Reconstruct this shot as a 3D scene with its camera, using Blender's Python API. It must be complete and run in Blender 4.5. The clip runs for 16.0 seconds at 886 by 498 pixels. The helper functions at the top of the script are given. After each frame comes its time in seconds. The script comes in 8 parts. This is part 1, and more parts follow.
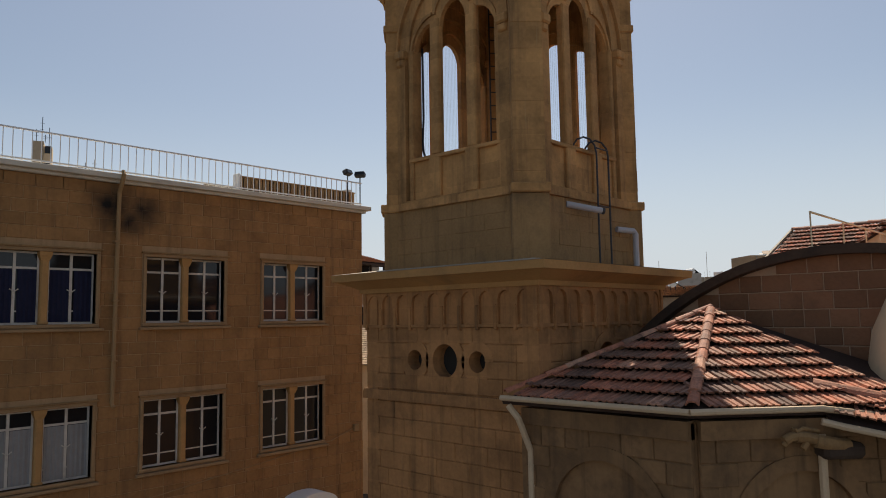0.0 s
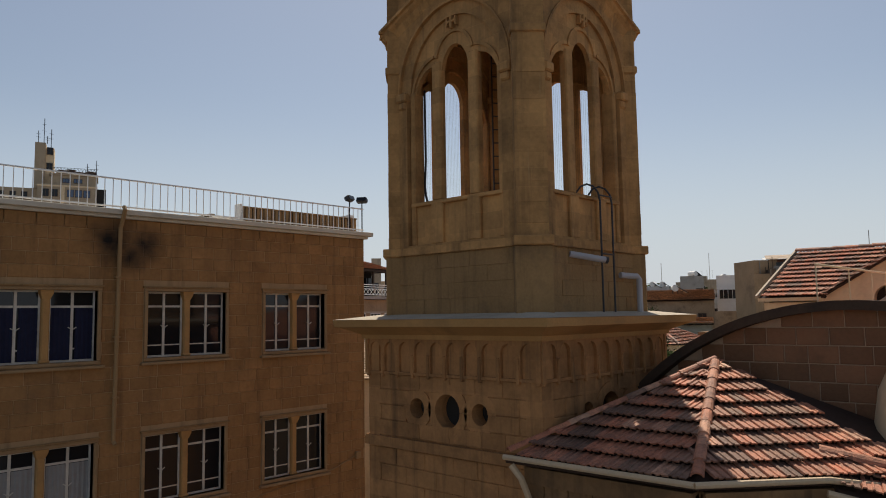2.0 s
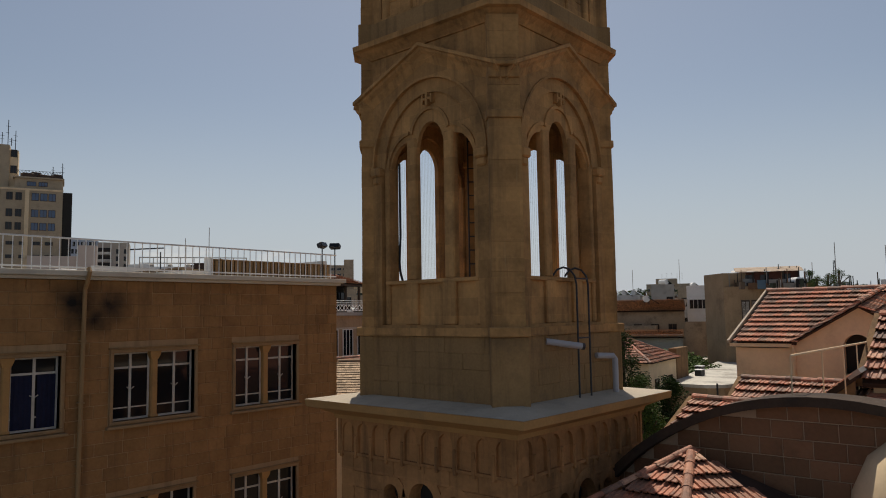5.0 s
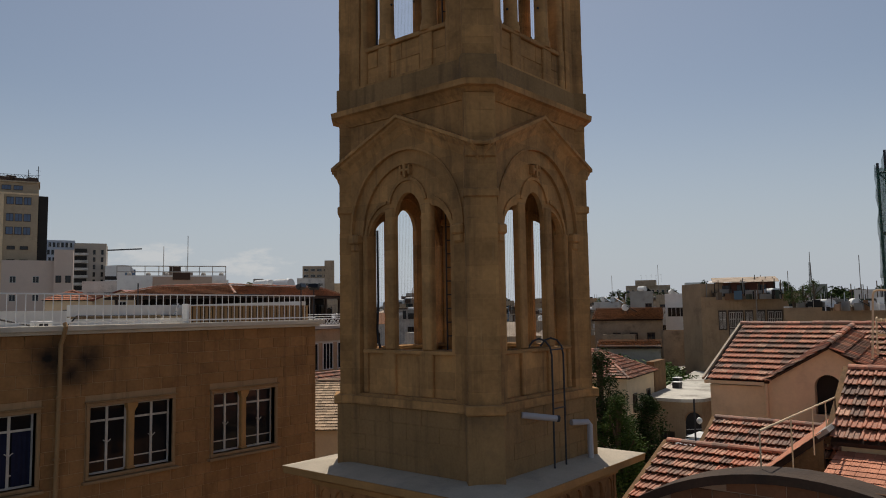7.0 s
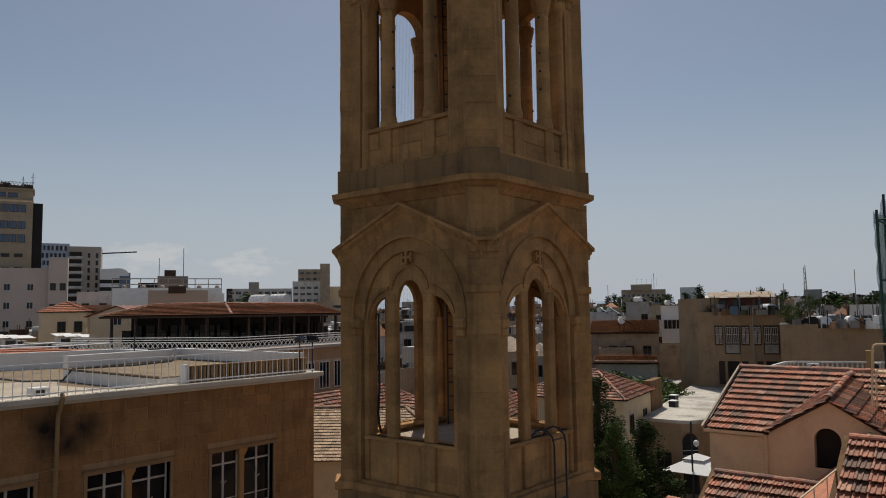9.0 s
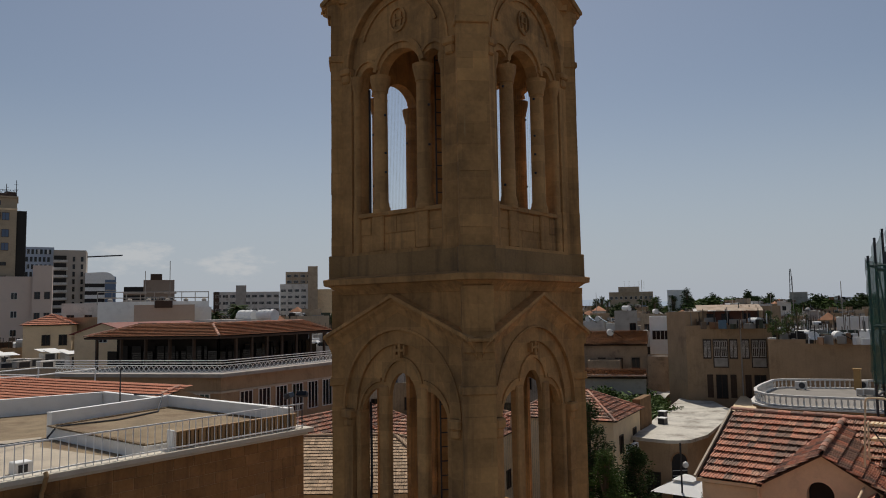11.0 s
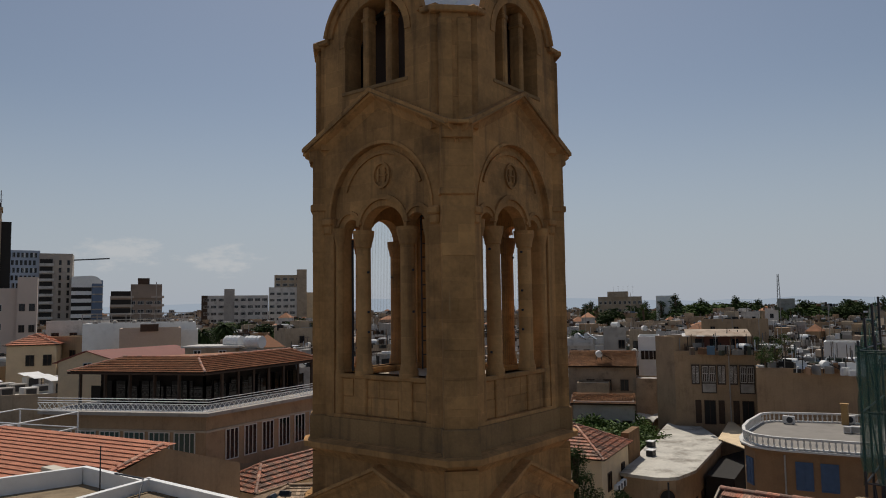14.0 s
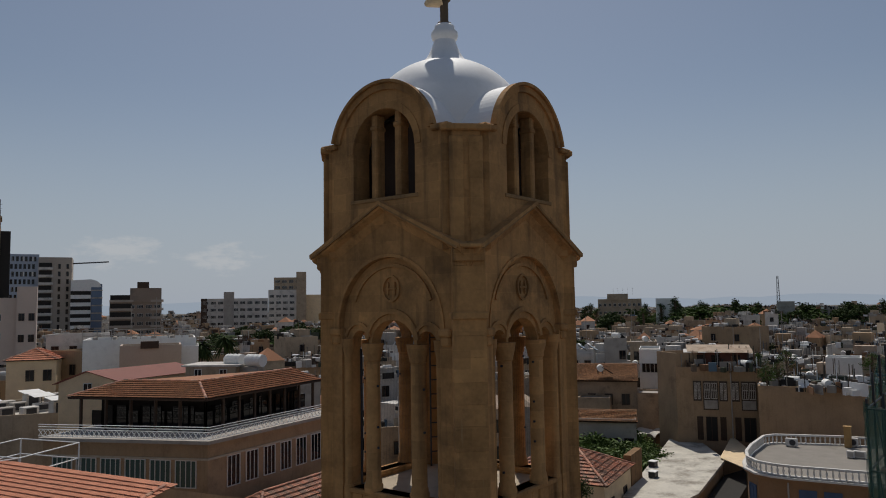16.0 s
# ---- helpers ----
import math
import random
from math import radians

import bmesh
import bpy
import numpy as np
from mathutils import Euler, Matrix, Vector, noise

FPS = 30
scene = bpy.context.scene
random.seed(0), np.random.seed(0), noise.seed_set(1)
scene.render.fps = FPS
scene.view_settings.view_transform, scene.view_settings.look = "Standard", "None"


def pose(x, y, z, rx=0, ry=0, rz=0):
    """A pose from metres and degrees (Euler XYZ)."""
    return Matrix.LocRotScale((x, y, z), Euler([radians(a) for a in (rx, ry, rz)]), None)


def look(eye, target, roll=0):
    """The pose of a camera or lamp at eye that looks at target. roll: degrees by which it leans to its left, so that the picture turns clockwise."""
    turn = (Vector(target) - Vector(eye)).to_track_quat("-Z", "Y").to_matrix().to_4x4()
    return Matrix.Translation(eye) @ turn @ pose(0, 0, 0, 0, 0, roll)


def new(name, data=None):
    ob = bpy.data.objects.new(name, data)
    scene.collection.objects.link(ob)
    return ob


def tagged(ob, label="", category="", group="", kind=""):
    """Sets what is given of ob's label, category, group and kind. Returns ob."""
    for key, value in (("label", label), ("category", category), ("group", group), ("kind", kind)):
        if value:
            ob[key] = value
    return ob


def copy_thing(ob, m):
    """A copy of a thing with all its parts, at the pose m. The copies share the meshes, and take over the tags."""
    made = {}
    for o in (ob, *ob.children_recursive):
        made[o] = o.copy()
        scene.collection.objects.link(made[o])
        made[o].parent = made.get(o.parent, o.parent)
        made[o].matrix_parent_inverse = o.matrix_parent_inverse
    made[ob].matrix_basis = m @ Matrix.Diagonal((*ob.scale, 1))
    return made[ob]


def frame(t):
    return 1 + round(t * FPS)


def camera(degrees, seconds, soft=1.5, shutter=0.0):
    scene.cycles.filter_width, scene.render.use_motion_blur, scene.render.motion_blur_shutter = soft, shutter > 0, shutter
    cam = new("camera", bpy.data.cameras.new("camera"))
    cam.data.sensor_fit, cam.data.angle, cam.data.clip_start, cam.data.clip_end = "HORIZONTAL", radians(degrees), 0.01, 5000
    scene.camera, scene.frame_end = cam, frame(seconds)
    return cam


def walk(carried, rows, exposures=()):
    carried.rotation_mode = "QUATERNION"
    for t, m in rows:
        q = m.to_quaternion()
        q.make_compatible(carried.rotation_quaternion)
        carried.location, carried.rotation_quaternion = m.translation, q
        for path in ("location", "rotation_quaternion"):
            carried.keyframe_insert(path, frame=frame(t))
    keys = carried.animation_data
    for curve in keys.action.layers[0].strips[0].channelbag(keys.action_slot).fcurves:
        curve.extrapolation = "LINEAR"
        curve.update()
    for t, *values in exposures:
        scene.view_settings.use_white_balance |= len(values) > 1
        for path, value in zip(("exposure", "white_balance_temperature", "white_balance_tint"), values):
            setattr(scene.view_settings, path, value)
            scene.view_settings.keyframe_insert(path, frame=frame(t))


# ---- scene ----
cam = camera(62.6, 16.0, 1.0)
PATH = [
    (0, (-11.347, -8.76, 9.077), (-9.894, -7.398, 9.268), -0.9),
    (0.5, (-11.297, -8.765, 9.348), (-9.846, -7.401, 9.534), -1.0),
    (1, (-11.263, -8.799, 9.593), (-9.812, -7.434, 9.776), -1.0),
    (1.5, (-11.279, -8.774, 9.826), (-9.827, -7.41, 10.008), -0.9),
    (2, (-11.344, -8.767, 9.999), (-9.895, -7.401, 10.181), -0.9),
    (2.5, (-11.43, -8.713, 10.232), (-9.973, -7.354, 10.414), -1.0),
    (3, (-11.436, -8.703, 10.455), (-9.966, -7.359, 10.637), -0.9),
    (3.5, (-11.334, -8.708, 10.695), (-9.854, -7.375, 10.874), -0.9),
    (4, (-11.298, -8.696, 10.951), (-9.811, -7.37, 11.129), -0.9),
    (6.5, (-11.336, -8.829, 12.48), (-9.812, -7.546, 12.652), -0.9),
    (7, (-11.42, -8.926, 12.814), (-9.886, -7.653, 12.985), -0.9),
    (7.5, (-11.511, -8.947, 13.142), (-9.974, -7.679, 13.313), -0.9),
    (8, (-11.461, -8.891, 13.584), (-9.923, -7.624, 13.754), -0.9),
    (8.5, (-11.453, -8.839, 14.084), (-9.913, -7.574, 14.254), -0.8),
    (9, (-11.515, -8.881, 14.415), (-9.974, -7.618, 14.586), -0.8),
    (11.5, (-11.427, -8.719, 16.578), (-9.858, -7.489, 16.744), -0.9),
    (12, (-11.285, -8.733, 17.029), (-9.711, -7.511, 17.194), -0.8),
    (12.5, (-11.208, -8.781, 17.427), (-9.629, -7.565, 17.592), -0.8),
    (13, (-11.149, -8.748, 17.891), (-9.569, -7.533, 18.054), -0.8),
    (13.5, (-11.208, -8.808, 18.525), (-9.628, -7.593, 18.686), -0.8),
    (14, (-11.27, -8.75, 19.104), (-9.69, -7.534, 19.264), -0.8),
    (14.5, (-11.306, -8.713, 19.555), (-9.725, -7.498, 19.713), -0.9),
    (15, (-11.295, -8.679, 20.093), (-9.714, -7.465, 20.251), -0.8),
    (15.5, (-11.306, -8.619, 20.64), (-9.725, -7.405, 20.798), -0.8),
    (16, (-11.329, -8.576, 21.183), (-9.748, -7.362, 21.337), -0.9),
]
EXPOSURES = [(0, -0.08, 6950, 10), (4, -0.38, 6950, 10), (7, -0.58, 6750, 10), (9, -0.66, 6700, 10), (12, -0.76, 6600, 10), (14.5, -0.8, 6600, 10), (16, -0.9, 6500, 10)]
walk(cam, [(t, look(e, g, r)) for t, e, g, r in PATH], EXPOSURES)

# ---- light ----
SUN_AZ, SUN_EL = radians(38.5), radians(57)
SUN = Vector((math.cos(SUN_AZ) * math.cos(SUN_EL), math.sin(SUN_AZ) * math.cos(SUN_EL), math.sin(SUN_EL)))
world = bpy.data.worlds.new("sky")
scene.world = world
world.use_nodes = True
wn = world.node_tree
sky = wn.nodes.new("ShaderNodeTexSky")
sky.sky_type, sky.sun_disc = "NISHITA", False
sky.sun_elevation, sky.sun_rotation = SUN_EL, math.pi / 2 - SUN_AZ
sky.air_density, sky.dust_density, sky.ozone_density = 1.0, 0.9, 1.2
haze = wn.nodes.new("ShaderNodeHueSaturation")
haze.inputs["Saturation"].default_value = 0.88
wn.links.new(sky.outputs[0], haze.inputs["Color"])
# pale summer haze low over the horizon
upw, low, mixh = wn.nodes.new("ShaderNodeTexCoord"), wn.nodes.new("ShaderNodeMapRange"), wn.nodes.new("ShaderNodeMix")
sepw = wn.nodes.new("ShaderNodeSeparateXYZ")
wn.links.new(upw.outputs["Generated"], sepw.inputs[0])
low.interpolation_type = "SMOOTHSTEP"
low.inputs[1].default_value, low.inputs[2].default_value, low.inputs[3].default_value, low.inputs[4].default_value = -0.02, 0.30, 0.9, 0.0
wn.links.new(sepw.outputs[2], low.inputs[0])
mixh.data_type = "RGBA"
wn.links.new(low.outputs[0], mixh.inputs[0])
wn.links.new(haze.outputs[0], mixh.inputs[6])
mixh.inputs[7].default_value = (6.2, 7.0, 8.2, 1)
# two thin summer clouds low over the far hills
cloud_sum = None
cn = wn.nodes.new("ShaderNodeTexNoise")
cn.inputs["Scale"].default_value, cn.inputs["Detail"].default_value, cn.inputs["Roughness"].default_value = 26.0, 6, 0.6
stretch = wn.nodes.new("ShaderNodeVectorMath")
stretch.operation = "MULTIPLY"
stretch.inputs[1].default_value = (1, 1, 2.6)
wn.links.new(upw.outputs["Generated"], stretch.inputs[0])
wn.links.new(stretch.outputs[0], cn.inputs["Vector"])
for cdir, wide in (((0.470, 0.880, 0.072), 0.125), ((0.575, 0.815, 0.066), 0.115)):
    away, ln, fall = wn.nodes.new("ShaderNodeVectorMath"), wn.nodes.new("ShaderNodeVectorMath"), wn.nodes.new("ShaderNodeMapRange")
    away.operation, ln.operation = "SUBTRACT", "LENGTH"
    wn.links.new(stretch.outputs[0], away.inputs[0])
    away.inputs[1].default_value = (cdir[0], cdir[1], cdir[2] * 2.6)
    wn.links.new(away.outputs[0], ln.inputs[0])
    fall.interpolation_type = "SMOOTHSTEP"
    fall.inputs[1].default_value, fall.inputs[2].default_value, fall.inputs[3].default_value, fall.inputs[4].default_value = 0.0, wide, 0.5, 0.0
    wn.links.new(ln.outputs["Value"], fall.inputs[0])
    if cloud_sum is None:
        cloud_sum = fall.outputs[0]
    else:
        both = wn.nodes.new("ShaderNodeMath")
        both.operation = "MAXIMUM"
        wn.links.new(cloud_sum, both.inputs[0])
        wn.links.new(fall.outputs[0], both.inputs[1])
        cloud_sum = both.outputs[0]
lump, edge, cloudy = wn.nodes.new("ShaderNodeMath"), wn.nodes.new("ShaderNodeMapRange"), wn.nodes.new("ShaderNodeMix")
lump.operation = "ADD"
wn.links.new(cn.outputs[0], lump.inputs[0])
wn.links.new(cloud_sum, lump.inputs[1])
edge.interpolation_type = "SMOOTHSTEP"
edge.inputs[1].default_value, edge.inputs[2].default_value, edge.inputs[4].default_value = 0.76, 1.04, 0.62
wn.links.new(lump.outputs[0], edge.inputs[0])
cloudy.data_type = "RGBA"
wn.links.new(edge.outputs[0], cloudy.inputs[0])
wn.links.new(mixh.outputs[2], cloudy.inputs[6])
cloudy.inputs[7].default_value = (8.6, 8.8, 9.0, 1)
wn.links.new(cloudy.outputs[2], wn.nodes["Background"].inputs[0])
wn.nodes["Background"].inputs[1].default_value = 0.1
sun = new("sun", bpy.data.lights.new("sun", "SUN"))
sun.data.energy, sun.data.angle, sun.data.color = 5.0, radians(0.5), (1.0, 0.95, 0.87)
sun.matrix_world = look(SUN * 60, (0, 0, 0))

# ---- materials ----


def mat(name, color, rough=0.85, vary=0.25, scale=1.2, grain=25.0, bump=0.25, island=0.0, metal=0.0, stain=None, obrand=0.0, spec=0.3):
    """A worn surface: colour varied by large blotches and fine grain, with relief."""
    m = bpy.data.materials.new(name)
    m.use_nodes = True
    nt = m.node_tree
    n, l = nt.nodes, nt.links
    p = n["Principled BSDF"]
    p.inputs["Roughness"].default_value, p.inputs["Metallic"].default_value = rough, metal
    p.inputs["Specular IOR Level"].default_value = spec
    co = n.new("ShaderNodeNewGeometry")
    big, fine = n.new("ShaderNodeTexNoise"), n.new("ShaderNodeTexNoise")
    big.inputs["Scale"].default_value, big.inputs["Detail"].default_value = scale, 5
    fine.inputs["Scale"].default_value, fine.inputs["Detail"].default_value = grain, 4
    for t in (big, fine):
        l.new(co.outputs["Position"], t.inputs["Vector"])
    total = n.new("ShaderNodeMath")
    total.operation = "MULTIPLY_ADD"
    l.new(fine.outputs[0], total.inputs[0])
    total.inputs[1].default_value = 0.5
    l.new(big.outputs[0], total.inputs[2])
    last = total
    for on, node, out in ((island, "ShaderNodeNewGeometry", "Random Per Island"), (obrand, "ShaderNodeObjectInfo", "Random")):
        if on:
            src, add = n.new(node), n.new("ShaderNodeMath")
            add.operation = "MULTIPLY_ADD"
            l.new(src.outputs[out], add.inputs[0])
            add.inputs[1].default_value = on
            l.new(last.outputs[0], add.inputs[2])
            last = add
    ramp = n.new("ShaderNodeMapRange")
    extra = (island + obrand) / 2
    ramp.inputs[1].default_value, ramp.inputs[2].default_value = 0.45 + extra - 0.3 * (1 + extra), 1.05 + extra + 0.3 * extra
    ramp.inputs[3].default_value, ramp.inputs[4].default_value = 1 - vary, 1 + vary
    l.new(last.outputs[0], ramp.inputs[0])
    hue = n.new("ShaderNodeVectorMath")
    hue.operation = "SCALE"
    hue.inputs[0].default_value = color
    l.new(ramp.outputs[0], hue.inputs["Scale"])
    col = hue.outputs[0]
    if stain:
        tint, size, amount = stain
        sn, sr, mix = n.new("ShaderNodeTexNoise"), n.new("ShaderNodeMapRange"), n.new("ShaderNodeMix")
        sn.inputs["Scale"].default_value, sn.inputs["Detail"].default_value, sn.inputs["Roughness"].default_value = size, 8, 0.7
        l.new(co.outputs["Position"], sn.inputs["Vector"])
        sr.inputs[1].default_value, sr.inputs[2].default_value = 0.52, 0.72
        sr.inputs[4].default_value = amount
        l.new(sn.outputs[0], sr.inputs[0])
        mix.data_type = "RGBA"
        l.new(sr.outputs[0], mix.inputs[0])
        l.new(col, mix.inputs[6])
        mix.inputs[7].default_value = (*tint, 1)
        col = mix.outputs[2]
    l.new(col, p.inputs["Base Color"])
    if bump:
        b = n.new("ShaderNodeBump")
        b.inputs["Strength"].default_value, b.inputs["Distance"].default_value = bump, 0.02
        l.new(fine.outputs[0], b.inputs["Height"])
        l.new(b.outputs[0], p.inputs["Normal"])
    return m


def coursed(m, width, height, spread, mortar):
    """Tints a stone block by block, in courses, with thin joints; works on walls along x, y and the diagonals."""
    nt = m.node_tree
    n, l = nt.nodes, nt.links
    p = n["Principled BSDF"]
    old = p.inputs["Base Color"].links[0].from_socket
    geo, sep, sub_, com, br, mul = (n.new("ShaderNode" + k) for k in ("NewGeometry", "SeparateXYZ", "Math", "CombineXYZ", "TexBrick", "VectorMath"))
    l.new(geo.outputs["Position"], sep.inputs[0])
    sub_.operation = "SUBTRACT"
    l.new(sep.outputs[0], sub_.inputs[0])
    l.new(sep.outputs[1], sub_.inputs[1])
    l.new(sub_.outputs[0], com.inputs[0])
    l.new(sep.outputs[2], com.inputs[1])
    l.new(com.outputs[0], br.inputs["Vector"])
    br.inputs["Scale"].default_value = 1.0
    br.inputs["Brick Width"].default_value, br.inputs["Row Height"].default_value = width, height
    br.inputs["Mortar Size"].default_value, br.inputs["Mortar Smooth"].default_value = 0.004, 0.3
    br.inputs["Color1"].default_value = (1 - spread, 1 - spread, 1 - spread * 1.1, 1)
    br.inputs["Color2"].default_value = (1 + spread, 1 + spread * 0.9, 1 + spread * 0.6, 1)
    br.inputs["Mortar"].default_value = (mortar, mortar, mortar, 1)
    mul.operation = "MULTIPLY"
    l.new(old, mul.inputs[0])
    l.new(br.outputs["Color"], mul.inputs[1])
    l.new(mul.outputs[0], p.inputs["Base Color"])


def glass_mat(name, color):
    m = bpy.data.materials.new(name)
    m.use_nodes = True
    p = m.node_tree.nodes["Principled BSDF"]
    p.inputs["Base Color"].default_value = (*color, 1)
    p.inputs["Roughness"].default_value = 0.06
    p.inputs["Specular IOR Level"].default_value = 0.36
    return m




def streaks(m, dark, pale):
    """Rain marks running down a stone wall: wide dark ones and thin pale lime drips."""
    nt = m.node_tree
    n, l = nt.nodes, nt.links
    p = n["Principled BSDF"]
    for size, lo, hi, amount, tint in (((4.5, 4.5, 0.3), 0.52, 0.70, dark, (0.07, 0.045, 0.027)), ((16, 16, 0.8), 0.68, 0.76, pale, (0.46, 0.34, 0.19))):
        old = p.inputs["Base Color"].links[0].from_socket
        geo, sc_, nz, mr, mix = (n.new("ShaderNode" + k) for k in ("NewGeometry", "VectorMath", "TexNoise", "MapRange", "Mix"))
        sc_.operation = "MULTIPLY"
        sc_.inputs[1].default_value = size
        l.new(geo.outputs["Position"], sc_.inputs[0])
        l.new(sc_.outputs[0], nz.inputs["Vector"])
        nz.inputs["Scale"].default_value, nz.inputs["Detail"].default_value, nz.inputs["Roughness"].default_value = 1.0, 5, 0.6
        mr.inputs[1].default_value, mr.inputs[2].default_value, mr.inputs[4].default_value = lo, hi, amount
        l.new(nz.outputs[0], mr.inputs[0])
        mix.data_type = "RGBA"
        l.new(mr.outputs[0], mix.inputs[0])
        l.new(old, mix.inputs[6])
        mix.inputs[7].default_value = (*tint, 1)
        l.new(mix.outputs[2], p.inputs["Base Color"])


SAND = mat("sandstone", (0.40, 0.215, 0.084), 0.9, 0.5, 2.2, 14, 0.6, obrand=0.3, stain=((0.16, 0.095, 0.045), 0.9, 0.75))
SAND_DARK = mat("weathered_sandstone", (0.29, 0.17, 0.073), 0.92, 0.4, 1.2, 22, 0.4, stain=((0.12, 0.082, 0.052), 0.8, 0.65))
coursed(SAND, 0.62, 0.31, 0.14, 1.1)
streaks(SAND, 0.5, 0.4)
SAND_BASE = mat("base_sandstone", (0.37, 0.183, 0.074), 0.92, 0.45, 2.0, 14, 0.6, obrand=0.25, stain=((0.13, 0.07, 0.035), 0.8, 0.7))
coursed(SAND_BASE, 0.62, 0.29, 0.10, 1.05)
streaks(SAND_BASE, 0.55, 0.35)
streaks(SAND_DARK, 0.45, 0.3)
SAND_WARM = mat("warm_sandstone", (0.43, 0.235, 0.088), 0.9, 0.25, 1.0, 22, 0.3, stain=((0.25, 0.15, 0.07), 1.1, 0.55))
FRAME_S = mat("window_stone", (0.32, 0.20, 0.10), 0.9, 0.3, 1.5, 16, 0.3, stain=((0.18, 0.11, 0.06), 1.4, 0.6))
CASEMENT = mat("aged_frame_paint", (0.56, 0.51, 0.44), 0.7, 0.25, 3, 20, 0.1, stain=((0.2, 0.17, 0.13), 2.5, 0.6))
# dark coping stone; also paints the gully shadow on the vault behind the gable
COPING = mat("dark_coping_and_shade", (0.06, 0.04, 0.028), 0.95, 0.45, 2.0, 16, 0.5, stain=((0.035, 0.03, 0.027), 1.2, 0.8))
CORNICE = mat("cream_cornice", (0.60, 0.54, 0.44), 0.85, 0.15, 1.5, 20, 0.2, stain=((0.38, 0.33, 0.27), 1.0, 0.5))
LEDGE = mat("weathered_ledge", (0.44, 0.37, 0.28), 0.9, 0.25, 1.5, 30, 0.3, stain=((0.22, 0.2, 0.18), 1.3, 0.5))


def sooty(m, spots):
    """Adds soft dark soot marks of uneven outline at places on a wall: (x, z, radius)."""
    nt = m.node_tree
    n, l = nt.nodes, nt.links
    p = n["Principled BSDF"]
    old = p.inputs["Base Color"].links[0].from_socket
    geo, nz = n.new("ShaderNodeNewGeometry"), n.new("ShaderNodeTexNoise")
    nz.inputs["Scale"].default_value, nz.inputs["Detail"].default_value = 2.2, 5
    l.new(geo.outputs["Position"], nz.inputs["Vector"])
    total = None
    for x, z, r in spots:
        off, ln, mr = n.new("ShaderNodeVectorMath"), n.new("ShaderNodeVectorMath"), n.new("ShaderNodeMapRange")
        off.operation, ln.operation = "SUBTRACT", "LENGTH"
        l.new(geo.outputs["Position"], off.inputs[0])
        off.inputs[1].default_value = (x, 8.62, z)
        l.new(off.outputs[0], ln.inputs[0])
        mr.inputs[1].default_value, mr.inputs[2].default_value, mr.inputs[3].default_value, mr.inputs[4].default_value = 0.15 * r, r, 1.0, 0.0
        l.new(ln.outputs["Value"], mr.inputs[0])
        if total is None:
            total = mr.outputs[0]
        else:
            mx = n.new("ShaderNodeMath")
            mx.operation = "MAXIMUM"
            l.new(total, mx.inputs[0])
            l.new(mr.outputs[0], mx.inputs[1])
            total = mx.outputs[0]
    mul, mix = n.new("ShaderNodeMath"), n.new("ShaderNodeMix")
    mul.operation, mul.use_clamp = "MULTIPLY", True
    gain = n.new("ShaderNodeMath")
    gain.operation = "MULTIPLY"
    l.new(nz.outputs[0], gain.inputs[0])
    gain.inputs[1].default_value = 1.7
    l.new(total, mul.inputs[0])
    l.new(gain.outputs[0], mul.inputs[1])
    mix.data_type = "RGBA"
    l.new(mul.outputs[0], mix.inputs[0])
    l.new(old, mix.inputs[6])
    mix.inputs[7].default_value = (0.018, 0.015, 0.013, 1)
    l.new(mix.outputs[2], p.inputs["Base Color"])


ASHLAR = mat("ashlar_block", (0.30, 0.155, 0.06), 0.92, 0.45, 1.6, 12, 0.7, obrand=0.3, stain=((0.185, 0.105, 0.05), 0.8, 0.65))
ASHLAR_J = mat("ashlar_joined", (0.30, 0.155, 0.06), 0.92, 0.45, 1.6, 12, 0.7, island=0.3, stain=((0.185, 0.105, 0.05), 0.8, 0.65))
MORTAR = mat("mortar", (0.41, 0.26, 0.135), 0.95, 0.2, 3, 40, 0.2)
CHURCH_J = mat("church_block", (0.225, 0.11, 0.058), 0.92, 0.35, 0.9, 15, 0.6, obrand=0.7, stain=((0.09, 0.055, 0.035), 0.8, 0.65))
for stone in (ASHLAR, ASHLAR_J, MORTAR):
    streaks(stone, 0.35, 0.12)
    sooty(stone, ((-4.25, 11.85, 0.75), (-3.45, 11.85, 0.6), (-3.8, 11.5, 0.5)))
RUBBLE = mat("apse_stone", (0.215, 0.122, 0.057), 0.93, 0.45, 1.6, 12, 0.7, obrand=0.4, stain=((0.085, 0.052, 0.03), 1.1, 0.7))
streaks(RUBBLE, 0.6, 0.45)


